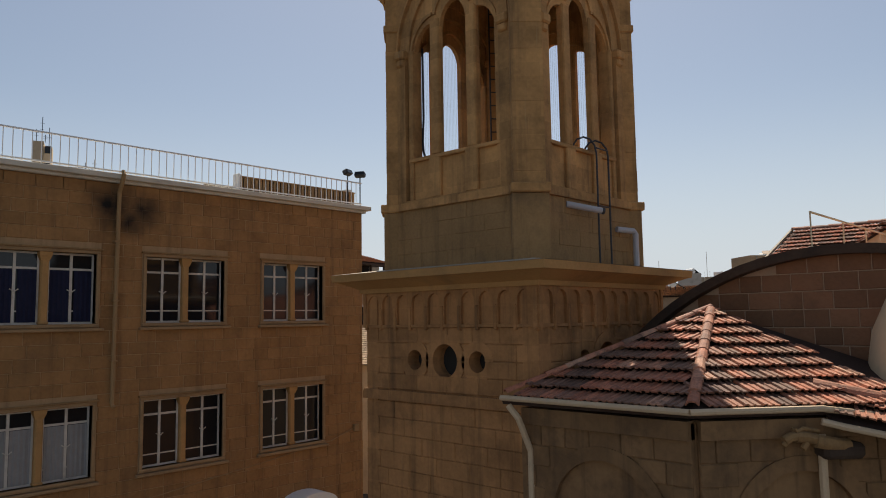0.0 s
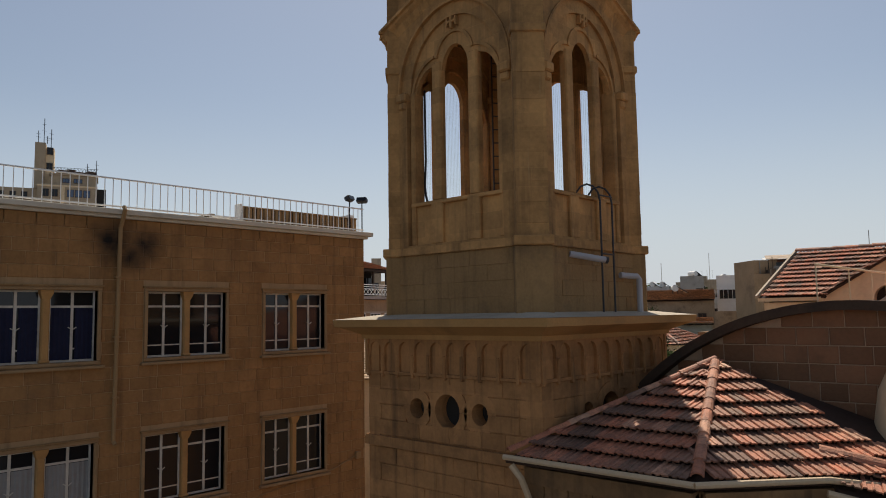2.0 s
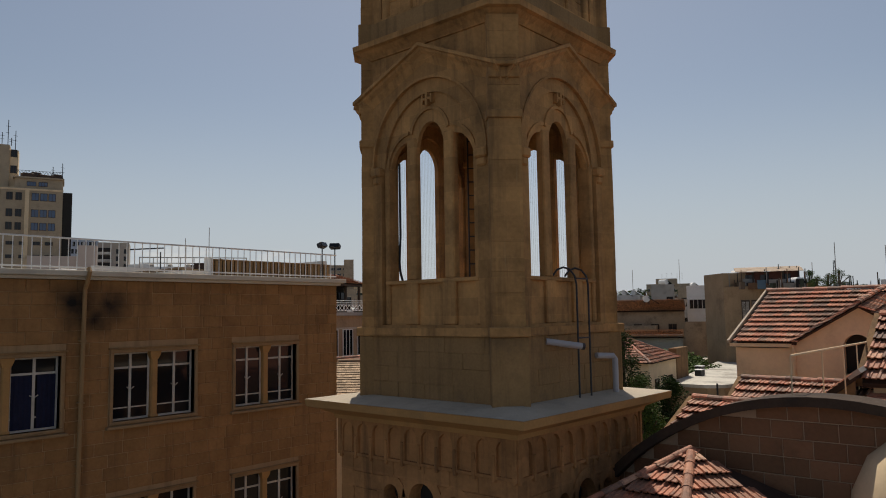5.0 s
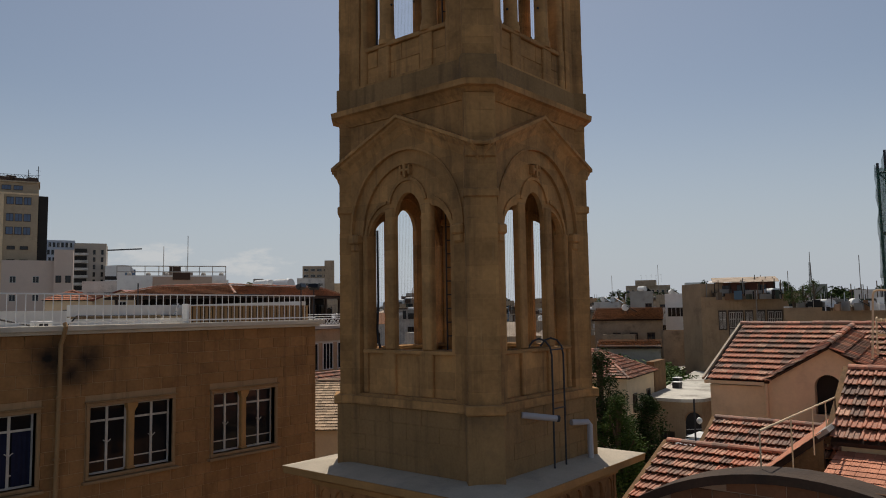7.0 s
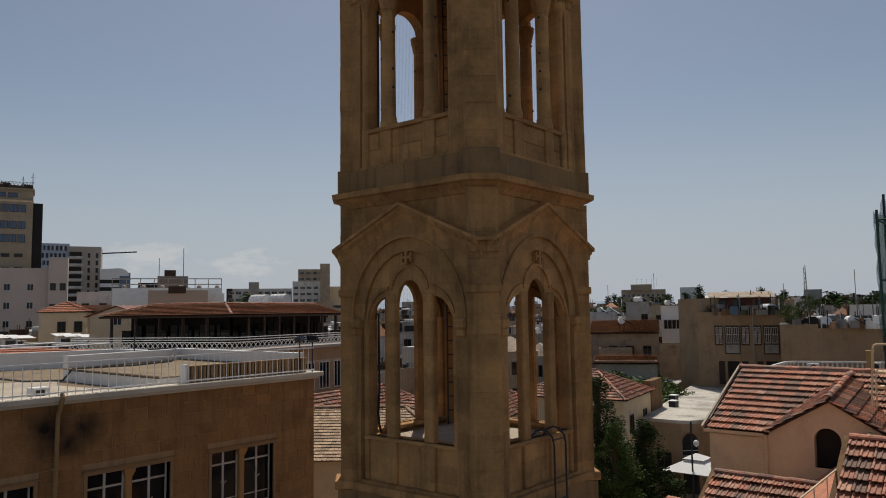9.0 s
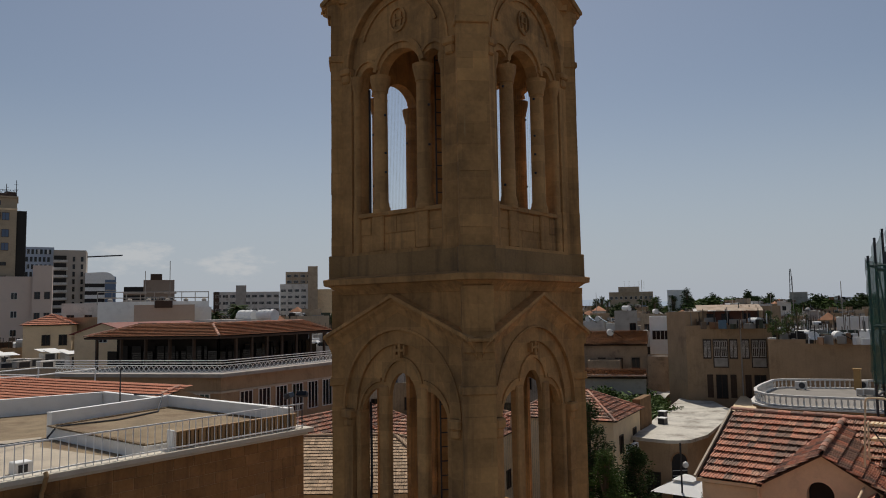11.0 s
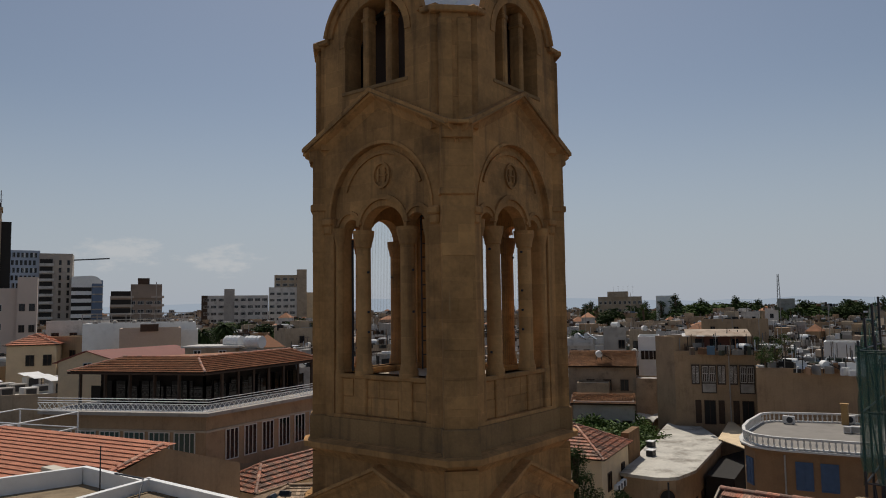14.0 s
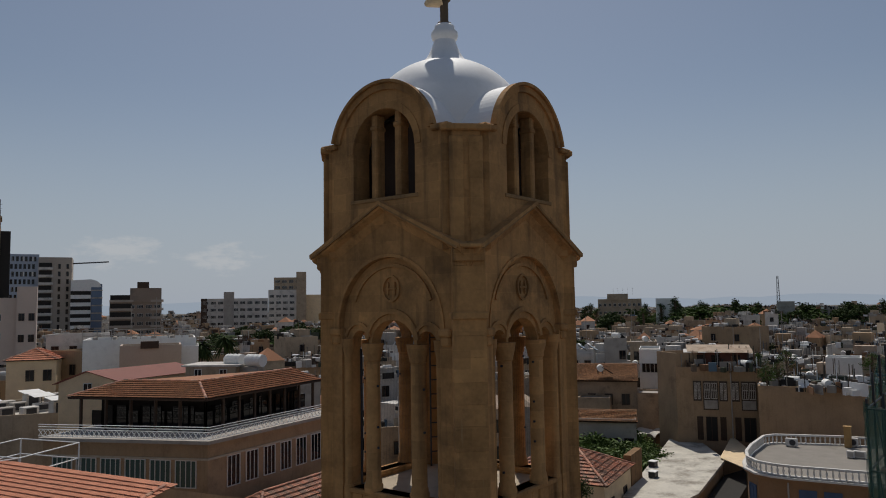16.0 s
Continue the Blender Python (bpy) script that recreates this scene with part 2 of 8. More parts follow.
def clay(m, source, out, lichen):
    """Gives each tile its own fired colour, from pale orange to grey-brown, with dark growth on top."""
    nt = m.node_tree
    n, l = nt.nodes, nt.links
    p = n["Principled BSDF"]
    old = p.inputs["Base Color"].links[0].from_socket
    src, ramp, mul = n.new(source), n.new("ShaderNodeValToRGB"), n.new("ShaderNodeVectorMath")
    l.new(src.outputs[out], ramp.inputs[0])
    el = ramp.color_ramp.elements
    el[0].position, el[0].color = 0.0, (0.42, 0.50, 0.58, 1)
    el[1].position, el[1].color = 1.0, (1.3, 1.75, 1.95, 1)
    for pos, c in ((0.18, (0.62, 0.78, 0.88)), (0.36, (0.95, 0.95, 0.98)), (0.55, (1.25, 1.0, 0.92)), (0.72, (0.85, 0.95, 1.05)), (0.86, (1.35, 1.2, 1.15))):
        e = el.new(pos)
        e.color = (*c, 1)
    mul.operation = "MULTIPLY"
    l.new(old, mul.inputs[0])
    l.new(ramp.outputs[0], mul.inputs[1])
    geo, nz, mr, mix = n.new("ShaderNodeNewGeometry"), n.new("ShaderNodeTexNoise"), n.new("ShaderNodeMapRange"), n.new("ShaderNodeMix")
    nz.inputs["Scale"].default_value, nz.inputs["Detail"].default_value, nz.inputs["Roughness"].default_value = 9.0, 7, 0.75
    l.new(geo.outputs["Position"], nz.inputs["Vector"])
    mr.inputs[1].default_value, mr.inputs[2].default_value, mr.inputs[4].default_value = 0.46, 0.62, lichen
    l.new(nz.outputs[0], mr.inputs[0])
    mix.data_type = "RGBA"
    l.new(mr.outputs[0], mix.inputs[0])
    l.new(mul.outputs[0], mix.inputs[6])
    mix.inputs[7].default_value = (0.075, 0.055, 0.045, 1)
    l.new(mix.outputs[2], p.inputs["Base Color"])
    return m


TILE = clay(mat("clay_tile", (0.42, 0.185, 0.108), 0.68, 0.3, 3.5, 40, 0.5, stain=((0.08, 0.05, 0.036), 1.6, 0.55), spec=0.35), "ShaderNodeObjectInfo", "Random", 0.5)
TILE_J = clay(mat("clay_tile_joined", (0.43, 0.2, 0.12), 0.7, 0.3, 3.5, 40, 0.5, stain=((0.09, 0.055, 0.04), 1.6, 0.55), spec=0.3), "ShaderNodeNewGeometry", "Random Per Island", 0.5)
TILE_DUSK = mat("brown_clay_tile", (0.34, 0.158, 0.082), 0.88, 0.3, 1.0, 12, 0.4, island=0.7, stain=((0.16, 0.1, 0.06), 0.5, 0.6))
TILE_OLD = mat("old_clay_tile", (0.40, 0.28, 0.18), 0.9, 0.4, 2.0, 25, 0.4, island=1.0, stain=((0.2, 0.16, 0.12), 2.0, 0.6))
TILE_NEW = mat("new_clay_tile", (0.53, 0.225, 0.135), 0.85, 0.25, 2.0, 25, 0.3, island=0.5)
UNDER = mat("tile_bed", (0.05, 0.03, 0.022), 0.95, 0.3, 3, 20, 0.3)
WHITE = mat("white_paint", (0.78, 0.77, 0.74), 0.75, 0.08, 1.5, 20, 0.1, stain=((0.55, 0.53, 0.5), 1.2, 0.4))
DOME_W = mat("dome_plaster", (0.88, 0.87, 0.85), 0.6, 0.06, 1.5, 20, 0.08, stain=((0.62, 0.6, 0.57), 1.6, 0.3))
CREAM = mat("cream_plaster", (0.74, 0.57, 0.365), 0.9, 0.16, 0.9, 10, 0.2, stain=((0.5, 0.36, 0.23), 0.8, 0.5))
TANP = mat("tan_plaster", (0.34, 0.235, 0.142), 0.92, 0.3, 0.5, 7, 0.2, stain=((0.17, 0.12, 0.08), 0.45, 0.65))
TOWNW = mat("grey_white_plaster", (0.52, 0.49, 0.45), 0.9, 0.3, 0.5, 5, 0.1, stain=((0.2, 0.175, 0.14), 0.45, 0.8))
TOWNC = mat("faded_cream_plaster", (0.37, 0.29, 0.205), 0.92, 0.3, 0.5, 5, 0.1, stain=((0.16, 0.12, 0.085), 0.45, 0.75))
streaks(TANP, 0.16, 0.06)
streaks(TOWNC, 0.2, 0.05)
PINKP = mat("pink_plaster", (0.62, 0.5, 0.42), 0.9, 0.1, 0.3, 6, 0.1, stain=((0.45, 0.38, 0.32), 0.3, 0.4))
CONC = mat("concrete", (0.35, 0.32, 0.285), 0.92, 0.28, 0.6, 8, 0.2, stain=((0.14, 0.125, 0.105), 0.5, 0.7))
SCREED = mat("roof_screed", (0.215, 0.16, 0.098), 0.95, 0.5, 1.6, 14, 0.9, stain=((0.13, 0.07, 0.04), 0.45, 0.85))
GUTTER = mat("gutter_metal", (0.56, 0.41, 0.26), 0.6, 0.2, 3, 30, 0.1, stain=((0.3, 0.24, 0.18), 3, 0.5))
BROWNPIPE = mat("brown_pipe", (0.33, 0.2, 0.09), 0.6, 0.15, 2, 20, 0.1)
STEEL = mat("dark_steel", (0.05, 0.05, 0.055), 0.5, 0.2, 3, 30, 0.1, metal=0.4)
PVC = mat("grey_pvc", (0.42, 0.40, 0.41), 0.45, 0.08, 3, 20, 0.05)
RAILW = mat("white_rail", (0.84, 0.83, 0.80), 0.5, 0.08, 3, 20, 0.05)
GLASS = glass_mat("window_glass", (0.012, 0.013, 0.016))
# pavilion panes, near black so the eave shade lies in the colour
GLASS_B = glass_mat("shade_black_glass", (0.006, 0.005, 0.005))
GLASS_G = glass_mat("green_glass", (0.05, 0.09, 0.08))
# near black: dark parts, and the shade of rooms and openings put into colour
DARK = mat("dark_parts_and_painted_shade", (0.03, 0.027, 0.024), 0.9, 0.2, 2, 10, 0)
CURTAIN = mat("blue_curtain", (0.014, 0.016, 0.040), 0.9, 0.3, 8, 30, 0.2)
CURTAIN_G = mat("grey_curtain", (0.28, 0.27, 0.26), 0.9, 0.15, 6, 30, 0.2)
# dark wood; its brown also paints the shade in the bell chamber
WOOD = mat("dark_wood_and_shade", (0.06, 0.035, 0.022), 0.6, 0.3, 3, 30, 0.2)
BRONZE = mat("bronze", (0.16, 0.11, 0.07), 0.55, 0.2, 4, 30, 0.1, metal=0.6)
LEAF = mat("leaf", (0.055, 0.085, 0.02), 0.8, 0.55, 0.6, 5, 0, island=0.9, spec=0.1)
LEAF_B = mat("bright_leaf", (0.085, 0.13, 0.028), 0.7, 0.5, 0.6, 5, 0, island=0.8)
LEAF_D = mat("dark_leaf", (0.034, 0.052, 0.015), 0.8, 0.6, 0.6, 5, 0, island=0.9, spec=0.1)
BARK = mat("bark", (0.12, 0.085, 0.055), 0.95, 0.3, 3, 25, 0.5)
GROUND = mat("ground", (0.11, 0.10, 0.09), 0.95, 0.25, 0.06, 3, 0.1, stain=((0.12, 0.11, 0.1), 0.05, 0.6))
PAVE = mat("paving", (0.30, 0.25, 0.2), 0.92, 0.2, 0.5, 8, 0.2)
NET = mat("green_net", (0.065, 0.16, 0.122), 0.9, 0.3, 1.5, 30, 0.3)
NET.node_tree.nodes["Principled BSDF"].inputs["Alpha"].default_value = 0.34
SHUTTER = mat("blue_shutter", (0.07, 0.11, 0.19), 0.7, 0.2, 3, 30, 0.1)
RUST = mat("rusty_sheet", (0.37, 0.285, 0.21), 0.85, 0.4, 0.8, 10, 0.2, stain=((0.2, 0.095, 0.05), 0.7, 0.8))
REDSHEET = mat("red_sheet_roof", (0.24, 0.075, 0.055), 0.7, 0.15, 0.5, 8, 0.1)
JOINT = mat("pale_joint", (0.43, 0.30, 0.205), 0.95, 0.2, 3, 30, 0.2)
ROOFW = mat("painted_roof", (0.50, 0.465, 0.40), 0.85, 0.35, 0.5, 6, 0.15, stain=((0.13, 0.1, 0.07), 0.28, 0.95))
CANVAS = mat("white_canvas", (0.8, 0.79, 0.76), 0.8, 0.05, 2, 20, 0.1)

# ---- builders ----
WORLD_OF = {}


def thing(name, label, category, at=(0, 0, 0), group="", kind=""):
    ob = new(name)
    ob.empty_display_size = 0.3
    ob.location = at
    WORLD_OF[ob] = Matrix.Translation(at)
    return tagged(ob, label, category, group, kind)


def attach(ob, parent, m=None):
    m = m or Matrix.Identity(4)
    if parent:
        ob.parent = parent
        ob.matrix_parent_inverse = WORLD_OF[parent].inverted()
    ob.matrix_basis = m
    WORLD_OF[ob] = m
    return ob


def mesh_of(name, bm, material, smooth=False):
    bmesh.ops.recalc_face_normals(bm, faces=bm.faces)
    me = bpy.data.meshes.new(name)
    bm.to_mesh(me)
    bm.free()
    me.materials.append(material)
    if smooth:
        me.shade_smooth()
        me.set_sharp_from_angle(angle=radians(40))
    return me


def part(name, bm, material, parent=None, label="", m=None, smooth=False):
    me = bm if isinstance(bm, bpy.types.Mesh) else mesh_of(name, bm, material, smooth)
    return tagged(attach(new(name, me), parent, m), label)


def box(x0, x1, y0, y1, z0, z1, bev=0.0, bm=None):
    b = bmesh.new() if bm is None or bev else bm
    v = [b.verts.new((x, y, z)) for z in (z0, z1) for x, y in ((x0, y0), (x1, y0), (x1, y1), (x0, y1))]
    for f in ((3, 2, 1, 0), (4, 5, 6, 7), (0, 1, 5, 4), (1, 2, 6, 5), (2, 3, 7, 6), (3, 0, 4, 7)):
        b.faces.new([v[i] for i in f])
    if bev:
        bmesh.ops.bevel(b, geom=b.edges[:], offset=bev, segments=1, affect="EDGES", profile=0.5)
        if bm is not None:
            me = bpy.data.meshes.new("t")
            b.to_mesh(me)
            b.free()
            bm.from_mesh(me)
            bpy.data.meshes.remove(me)
            return bm
    return b


def arc(cu, cz, r, a0, a1, n=16, rz=None):
    rz = rz or r
    return [(cu + r * math.cos(radians(a0 + (a1 - a0) * i / n)), cz + rz * math.sin(radians(a0 + (a1 - a0) * i / n))) for i in range(n + 1)]


def plate(bm, outer, holes, d0, d1):
    """A flat slab in the plane of a wall that faces -y: outline and holes in (u, z), from depth d0 out to d1."""
    from mathutils.geometry import tessellate_polygon
    loops = [outer] + list(holes)
    flat = [p for loop in loops for p in loop]
    tris = tessellate_polygon([[Vector((u, z, 0)) for u, z in loop] for loop in loops])
    front = [bm.verts.new((u, -d1, z)) for u, z in flat]
    back = [bm.verts.new((u, -d0, z)) for u, z in flat]
    for t in tris:
        try:
            bm.faces.new([front[i] for i in t])
            bm.faces.new([back[i] for i in reversed(t)])
        except ValueError:
            pass
    start = 0
    for loop in loops:
        k = len(loop)
        for i in range(k):
            a, b = start + i, start + (i + 1) % k
            bm.faces.new((front[a], front[b], back[b], back[a]))
        start += k
    return bm


def band(bm, cu, cz, r0, r1, d0, d1, a0=0, a1=180, n=24):
    return plate(bm, arc(cu, cz, r1, a0, a1, n) + arc(cu, cz, r0, a1, a0, n), [], d0, d1)


def lathe(profile, n=32, cx=0, cy=0, bm=None, a0=0.0, a1=360.0):
    bm = bm or bmesh.new()
    full = a1 - a0 >= 360
    k = n if full else n + 1
    rings = []
    for r, z in profile:
        rings.append([bm.verts.new((cx + r * math.cos(radians(a0 + (a1 - a0) * i / n)), cy + r * math.sin(radians(a0 + (a1 - a0) * i / n)), z)) for i in range(k)])
    for a, b in zip(rings, rings[1:]):
        for i in range(n):
            j = (i + 1) % k
            bm.faces.new((a[i], a[j], b[j], b[i]))
    for ring, flip in ((rings[0], True), (rings[-1], False)):
        if full and profile[0 if flip else -1][0] > 1e-4:
            bm.faces.new(ring[::-1] if flip else ring)
    return bm


def tube(points, r, n=8, bm=None):
    """A round bar along a line of points."""
    bm = bm or bmesh.new()
    pts = [Vector(p) for p in points]
    rings = []
    for i, p in enumerate(pts):
        d = (pts[min(i + 1, len(pts) - 1)] - pts[max(i - 1, 0)]).normalized()
        a = d.orthogonal().normalized() if not rings else (rings[-1][1] - d * rings[-1][1].dot(d)).normalized()
        b = d.cross(a)
        rings.append(([bm.verts.new(p + (a * math.cos(6.2832 * k / n) + b * math.sin(6.2832 * k / n)) * r) for k in range(n)], a))
    for (v, _), (w, _) in zip(rings, rings[1:]):
        for k in range(n):
            bm.faces.new((v[k], v[(k + 1) % n], w[(k + 1) % n], w[k]))
    bm.faces.new(rings[0][0][::-1])
    bm.faces.new(rings[-1][0])
    return bm


def slab(poly, z0, z1, bm=None):
    """An upright prism over a plan outline."""
    bm = bm or bmesh.new()
    lo, hi = [bm.verts.new((x, y, z0)) for x, y in poly], [bm.verts.new((x, y, z1)) for x, y in poly]
    bm.faces.new(lo[::-1]), bm.faces.new(hi)
    for i in range(len(poly)):
        j = (i + 1) % len(poly)
        bm.faces.new((lo[i], lo[j], hi[j], hi[i]))
    return bm


def loft(levels, bm=None):
    """A solid through plan outlines of as many corners, level by level: [(outline, z), ...]."""
    bm = bm or bmesh.new()
    rings = [[bm.verts.new((x, y, z)) for x, y in poly] for poly, z in levels]
    for a, b in zip(rings, rings[1:]):
        for i in range(len(a)):
            j = (i + 1) % len(a)
            bm.faces.new((a[i], a[j], b[j], b[i]))
    bm.faces.new(rings[0][::-1]), bm.faces.new(rings[-1])
    return bm


def sheet(quad, thick, bm=None):
    """A slab under a polygon in space, thick downwards along its normal."""
    bm = bm or bmesh.new()
    q = [Vector(p) for p in quad]
    nn = (q[1] - q[0]).cross(q[2] - q[0]).normalized()
    nn = nn if nn.z > 0 else -nn
    up, lo = [bm.verts.new(p) for p in q], [bm.verts.new(p - nn * thick) for p in q]
    bm.faces.new(up), bm.faces.new(lo[::-1])
    for i in range(len(q)):
        j = (i + 1) % len(q)
        bm.faces.new((up[i], lo[i], lo[j], up[j]))
    return bm


def turned(k):
    """Wall k of the tower: 0 faces -y, 1 faces -x, 2 faces +y, 3 faces +x."""
    return Matrix.Rotation(radians(-90 * k), 4, "Z")


def inside(p, poly):
    hit = False
    for (x0, y0), (x1, y1) in zip(poly, poly[1:] + poly[:1]):
        if (y0 > p[1]) != (y1 > p[1]) and p[0] < (x1 - x0) * (p[1] - y0) / (y1 - y0) + x0:
            hit = not hit
    return hit


# a clay tile: waved across, lipped at its foot; and a stone block with worn edges
TW, TL = 0.235, 0.40


def tile_shape():
    prof = [(-0.5, -0.012), (-0.47, 0.02), (-0.3, 0.022), (-0.25, 0.0), (-0.04, 0.0), (0.0, 0.018), (0.08, 0.018), (0.12, 0.0), (0.40, 0.0), (0.46, -0.014)]
    v, f, k = [], [], len(prof)
    for y, lift in ((0.0, 0.10), (TL, 0.012)):
        v += [(u * TW * 1.02, y, h + lift) for u, h in prof]
    v += [(u * TW * 1.02, 0.006, h + 0.074) for u, h in prof]
    for i in range(k - 1):
        f += [(i, i + 1, k + i + 1, k + i), (2 * k + i, 2 * k + i + 1, i + 1, i)]
    return v, f


TILE_V, TILE_F = tile_shape()


def simple_mesh(name, v, f, material):
    me = bpy.data.meshes.new(name)
    me.from_pydata([tuple(p) for p in v], [], f)
    me.materials.append(material)
    me.update()
    return me


TILE_MESH = simple_mesh("roof_tile", TILE_V, TILE_F, TILE)


def joined(name, shape_v, shape_f, mats, material, parent, label=""):
    base = np.array([(*p, 1) for p in shape_v])
    vs = np.concatenate([(base @ np.array(m).T)[:, :3] for m in mats])
    fs = [tuple(i + n * len(base) for i in f) for n in range(len(mats)) for f in shape_f]
    ob = attach(new(name, simple_mesh(name, vs, fs, material)), parent)
    return tagged(ob, label, kind="stuff")


def tile_roof(parent, eave0, eave1, up, single=True, material=None, tw=TW, pitch=0.34, flat=1.0, poly=None):
    """Tiles on the slope from the eave (two points) along up; poly: outline in (along, up) metres."""
    e0, e1, up = Vector(eave0), Vector(eave1), Vector(up)
    u = (e1 - e0).normalized()
    width = (e1 - e0).length
    v = (up - u * up.dot(u))
    length = v.length
    v.normalize()
    nn = u.cross(v)
    if nn.z < 0:
        nn = -nn
    mats = []
    sc = tw / TW
    for r in range(int(length / pitch) + 1):
        for c in range(int(width / tw) + 1):
            a, b = (c + 0.5) * tw, r * pitch
            if a > width - 0.4 * tw + 0.2 * tw or b > length - 0.15:
                continue
            if poly and not inside((a, b + 0.15), poly):
                continue
            j = 0.006 * sc
            o = e0 + u * (a + random.uniform(-j, j)) + v * (b + random.uniform(-0.008, 0.008)) + nn * random.uniform(0, 0.006)
            m = Matrix((u * sc, v * (pitch / 0.34), nn * sc * flat)).transposed().to_4x4()
            if u.cross(v).dot(nn) < 0:
                m = Matrix((-u * sc, v * (pitch / 0.34), nn * sc * flat)).transposed().to_4x4()
            m.translation = o
            mats.append(m @ Matrix.Rotation(random.uniform(-0.012, 0.012), 4, "Z"))
    if single:
        for m in mats:
            attach(new("roof_tile", TILE_MESH), parent, m)
    elif mats:
        joined("tile_field", TILE_V, TILE_F, mats, material or TILE_J, parent)


def ridge_caps(parent, a, b, r=0.11, step=0.36, material=None, name="ridge_tile"):
    """Half-round tiles along a ridge or hip."""
    a, b = Vector(a), Vector(b)
    d = (b - a).normalized()
    side = d.cross(Vector((0, 0, 1))).normalized()
    upv = side.cross(d)
    v, f, n = [], [], 6
    for y, rr in ((0, r * 1.12), (step * 1.08, r * 0.95)):
        v += [(rr * math.cos(math.pi * i / n), y, rr * math.sin(math.pi * i / n) * 0.8) for i in range(n + 1)]
    v += [(r * 0.9 * math.cos(math.pi * i / n), 0.0, r * 0.6 * math.sin(math.pi * i / n)) for i in range(n + 1)]
    for i in range(n):
        f += [(i, i + 1, n + 2 + i, n + 1 + i), (2 * n + 2 + i, 2 * n + 3 + i, i + 1, i)]
    me = simple_mesh(name, v, f, material or TILE)
    count = max(1, int((b - a).length / step))
    for i in range(count):
        m = Matrix((side, d, upv)).transposed().to_4x4()
        m.translation = a + d * (i * step) + upv * random.uniform(0.0, 0.02)
        attach(new(name, me), parent, m)


def block_shape(w, h, t, c=0.012):
    """A dressed stone in a wall facing -y, its back at 0, centred on its foot's left end."""
    v, f = [], []
    for y, i in ((0, 0), (-t + c, 0), (-t, c)):
        v += [(i, y, i), (w - i, y, i), (w - i, y, h - i), (i, y, h - i)]
    for k in (0, 4):
        for i in range(4):
            j = (i + 1) % 4
            f.append((k + i, k + j, k + 4 + j, k + 4 + i))
    f.append((8, 9, 10, 11))
    return v, f


def ashlar(parent, m, u0, u1, z0, z1, course, length, holes=(), thick=0.03, joint=0.008, material=None, joined_material=None, most=300, prefer=None, shape=None, name="stone_block"):
    """Courses of blocks on a wall facing -y before the turn m; holes: rectangles (u0, u1, z0, z1)."""
    rows = int(round((z1 - z0) / course))
    h = (z1 - z0) / rows
    cells = []
    for r in range(rows):
        za, zb = z0 + r * h, z0 + (r + 1) * h
        u = u0 - (0.5 * length if r % 2 else 0.0)
        cuts = []
        while u < u1 - 0.02:
            w = length * random.uniform(0.8, 1.2)
            cuts.append((max(u, u0), min(u + w, u1)))
            u += w
        for a, b in cuts:
            spans = [(a, b)]
            for ha, hb, hc, hd in holes:
                if zb > hc + 0.05 and za < hd - 0.05:
                    spans = [s for x, y in spans for s in ((x, min(y, ha)), (max(x, hb), y)) if s[1] - s[0] > 0.05]
            cells += [(x, y, za, zb) for x, y in spans if shape is None or shape((x + y) / 2, (za + zb) / 2)]
    near = [c for c in cells if prefer is None or prefer(*c)]
    chosen = set(near[:most])
    v, f = block_shape(length - joint, h - joint, thick)
    me = simple_mesh(name, v, f, material)
    rest = []
    for c in cells:
        x, y, za, zb = c
        mm = m @ Matrix.Translation((x + joint / 2, random.uniform(-0.004, 0.004), za + joint / 2)) @ Matrix.Diagonal(((y - x - joint) / (length - joint), 1, 1, 1))
        if c in chosen:
            attach(new(name, me), parent, mm)
        else:
            rest.append(mm)
    if rest:
        joined("stone_course", v, f, rest, joined_material or material, parent)

# ---- ground ----
gm = bmesh.new()
gv = [gm.verts.new(p) for p in ((-3000, -3000, 0), (3000, -3000, 0), (3000, 3000, 0), (-3000, 3000, 0))]
gm.faces.new(gv)
tagged(part("ground", gm, GROUND), "dusty asphalt and earth of the town ground", "ground", kind="structure")

# ---- bell tower ----
tower = thing("bell_tower", "tall yellow sandstone bell tower with open arched belfries and white dome", "bell tower")
WALL = 1.77
DIAG, HALF = 2.45, 0.27


def octa(d, c):
    """Plan outline: sides at d, cut corners from c."""
    return [(-c, -d), (c, -d), (d, -c), (d, c), (c, d), (-c, d), (-d, c), (-d, -c)]


def square(d):
    return [(-d, -d), (d, -d), (d, d), (-d, d)]


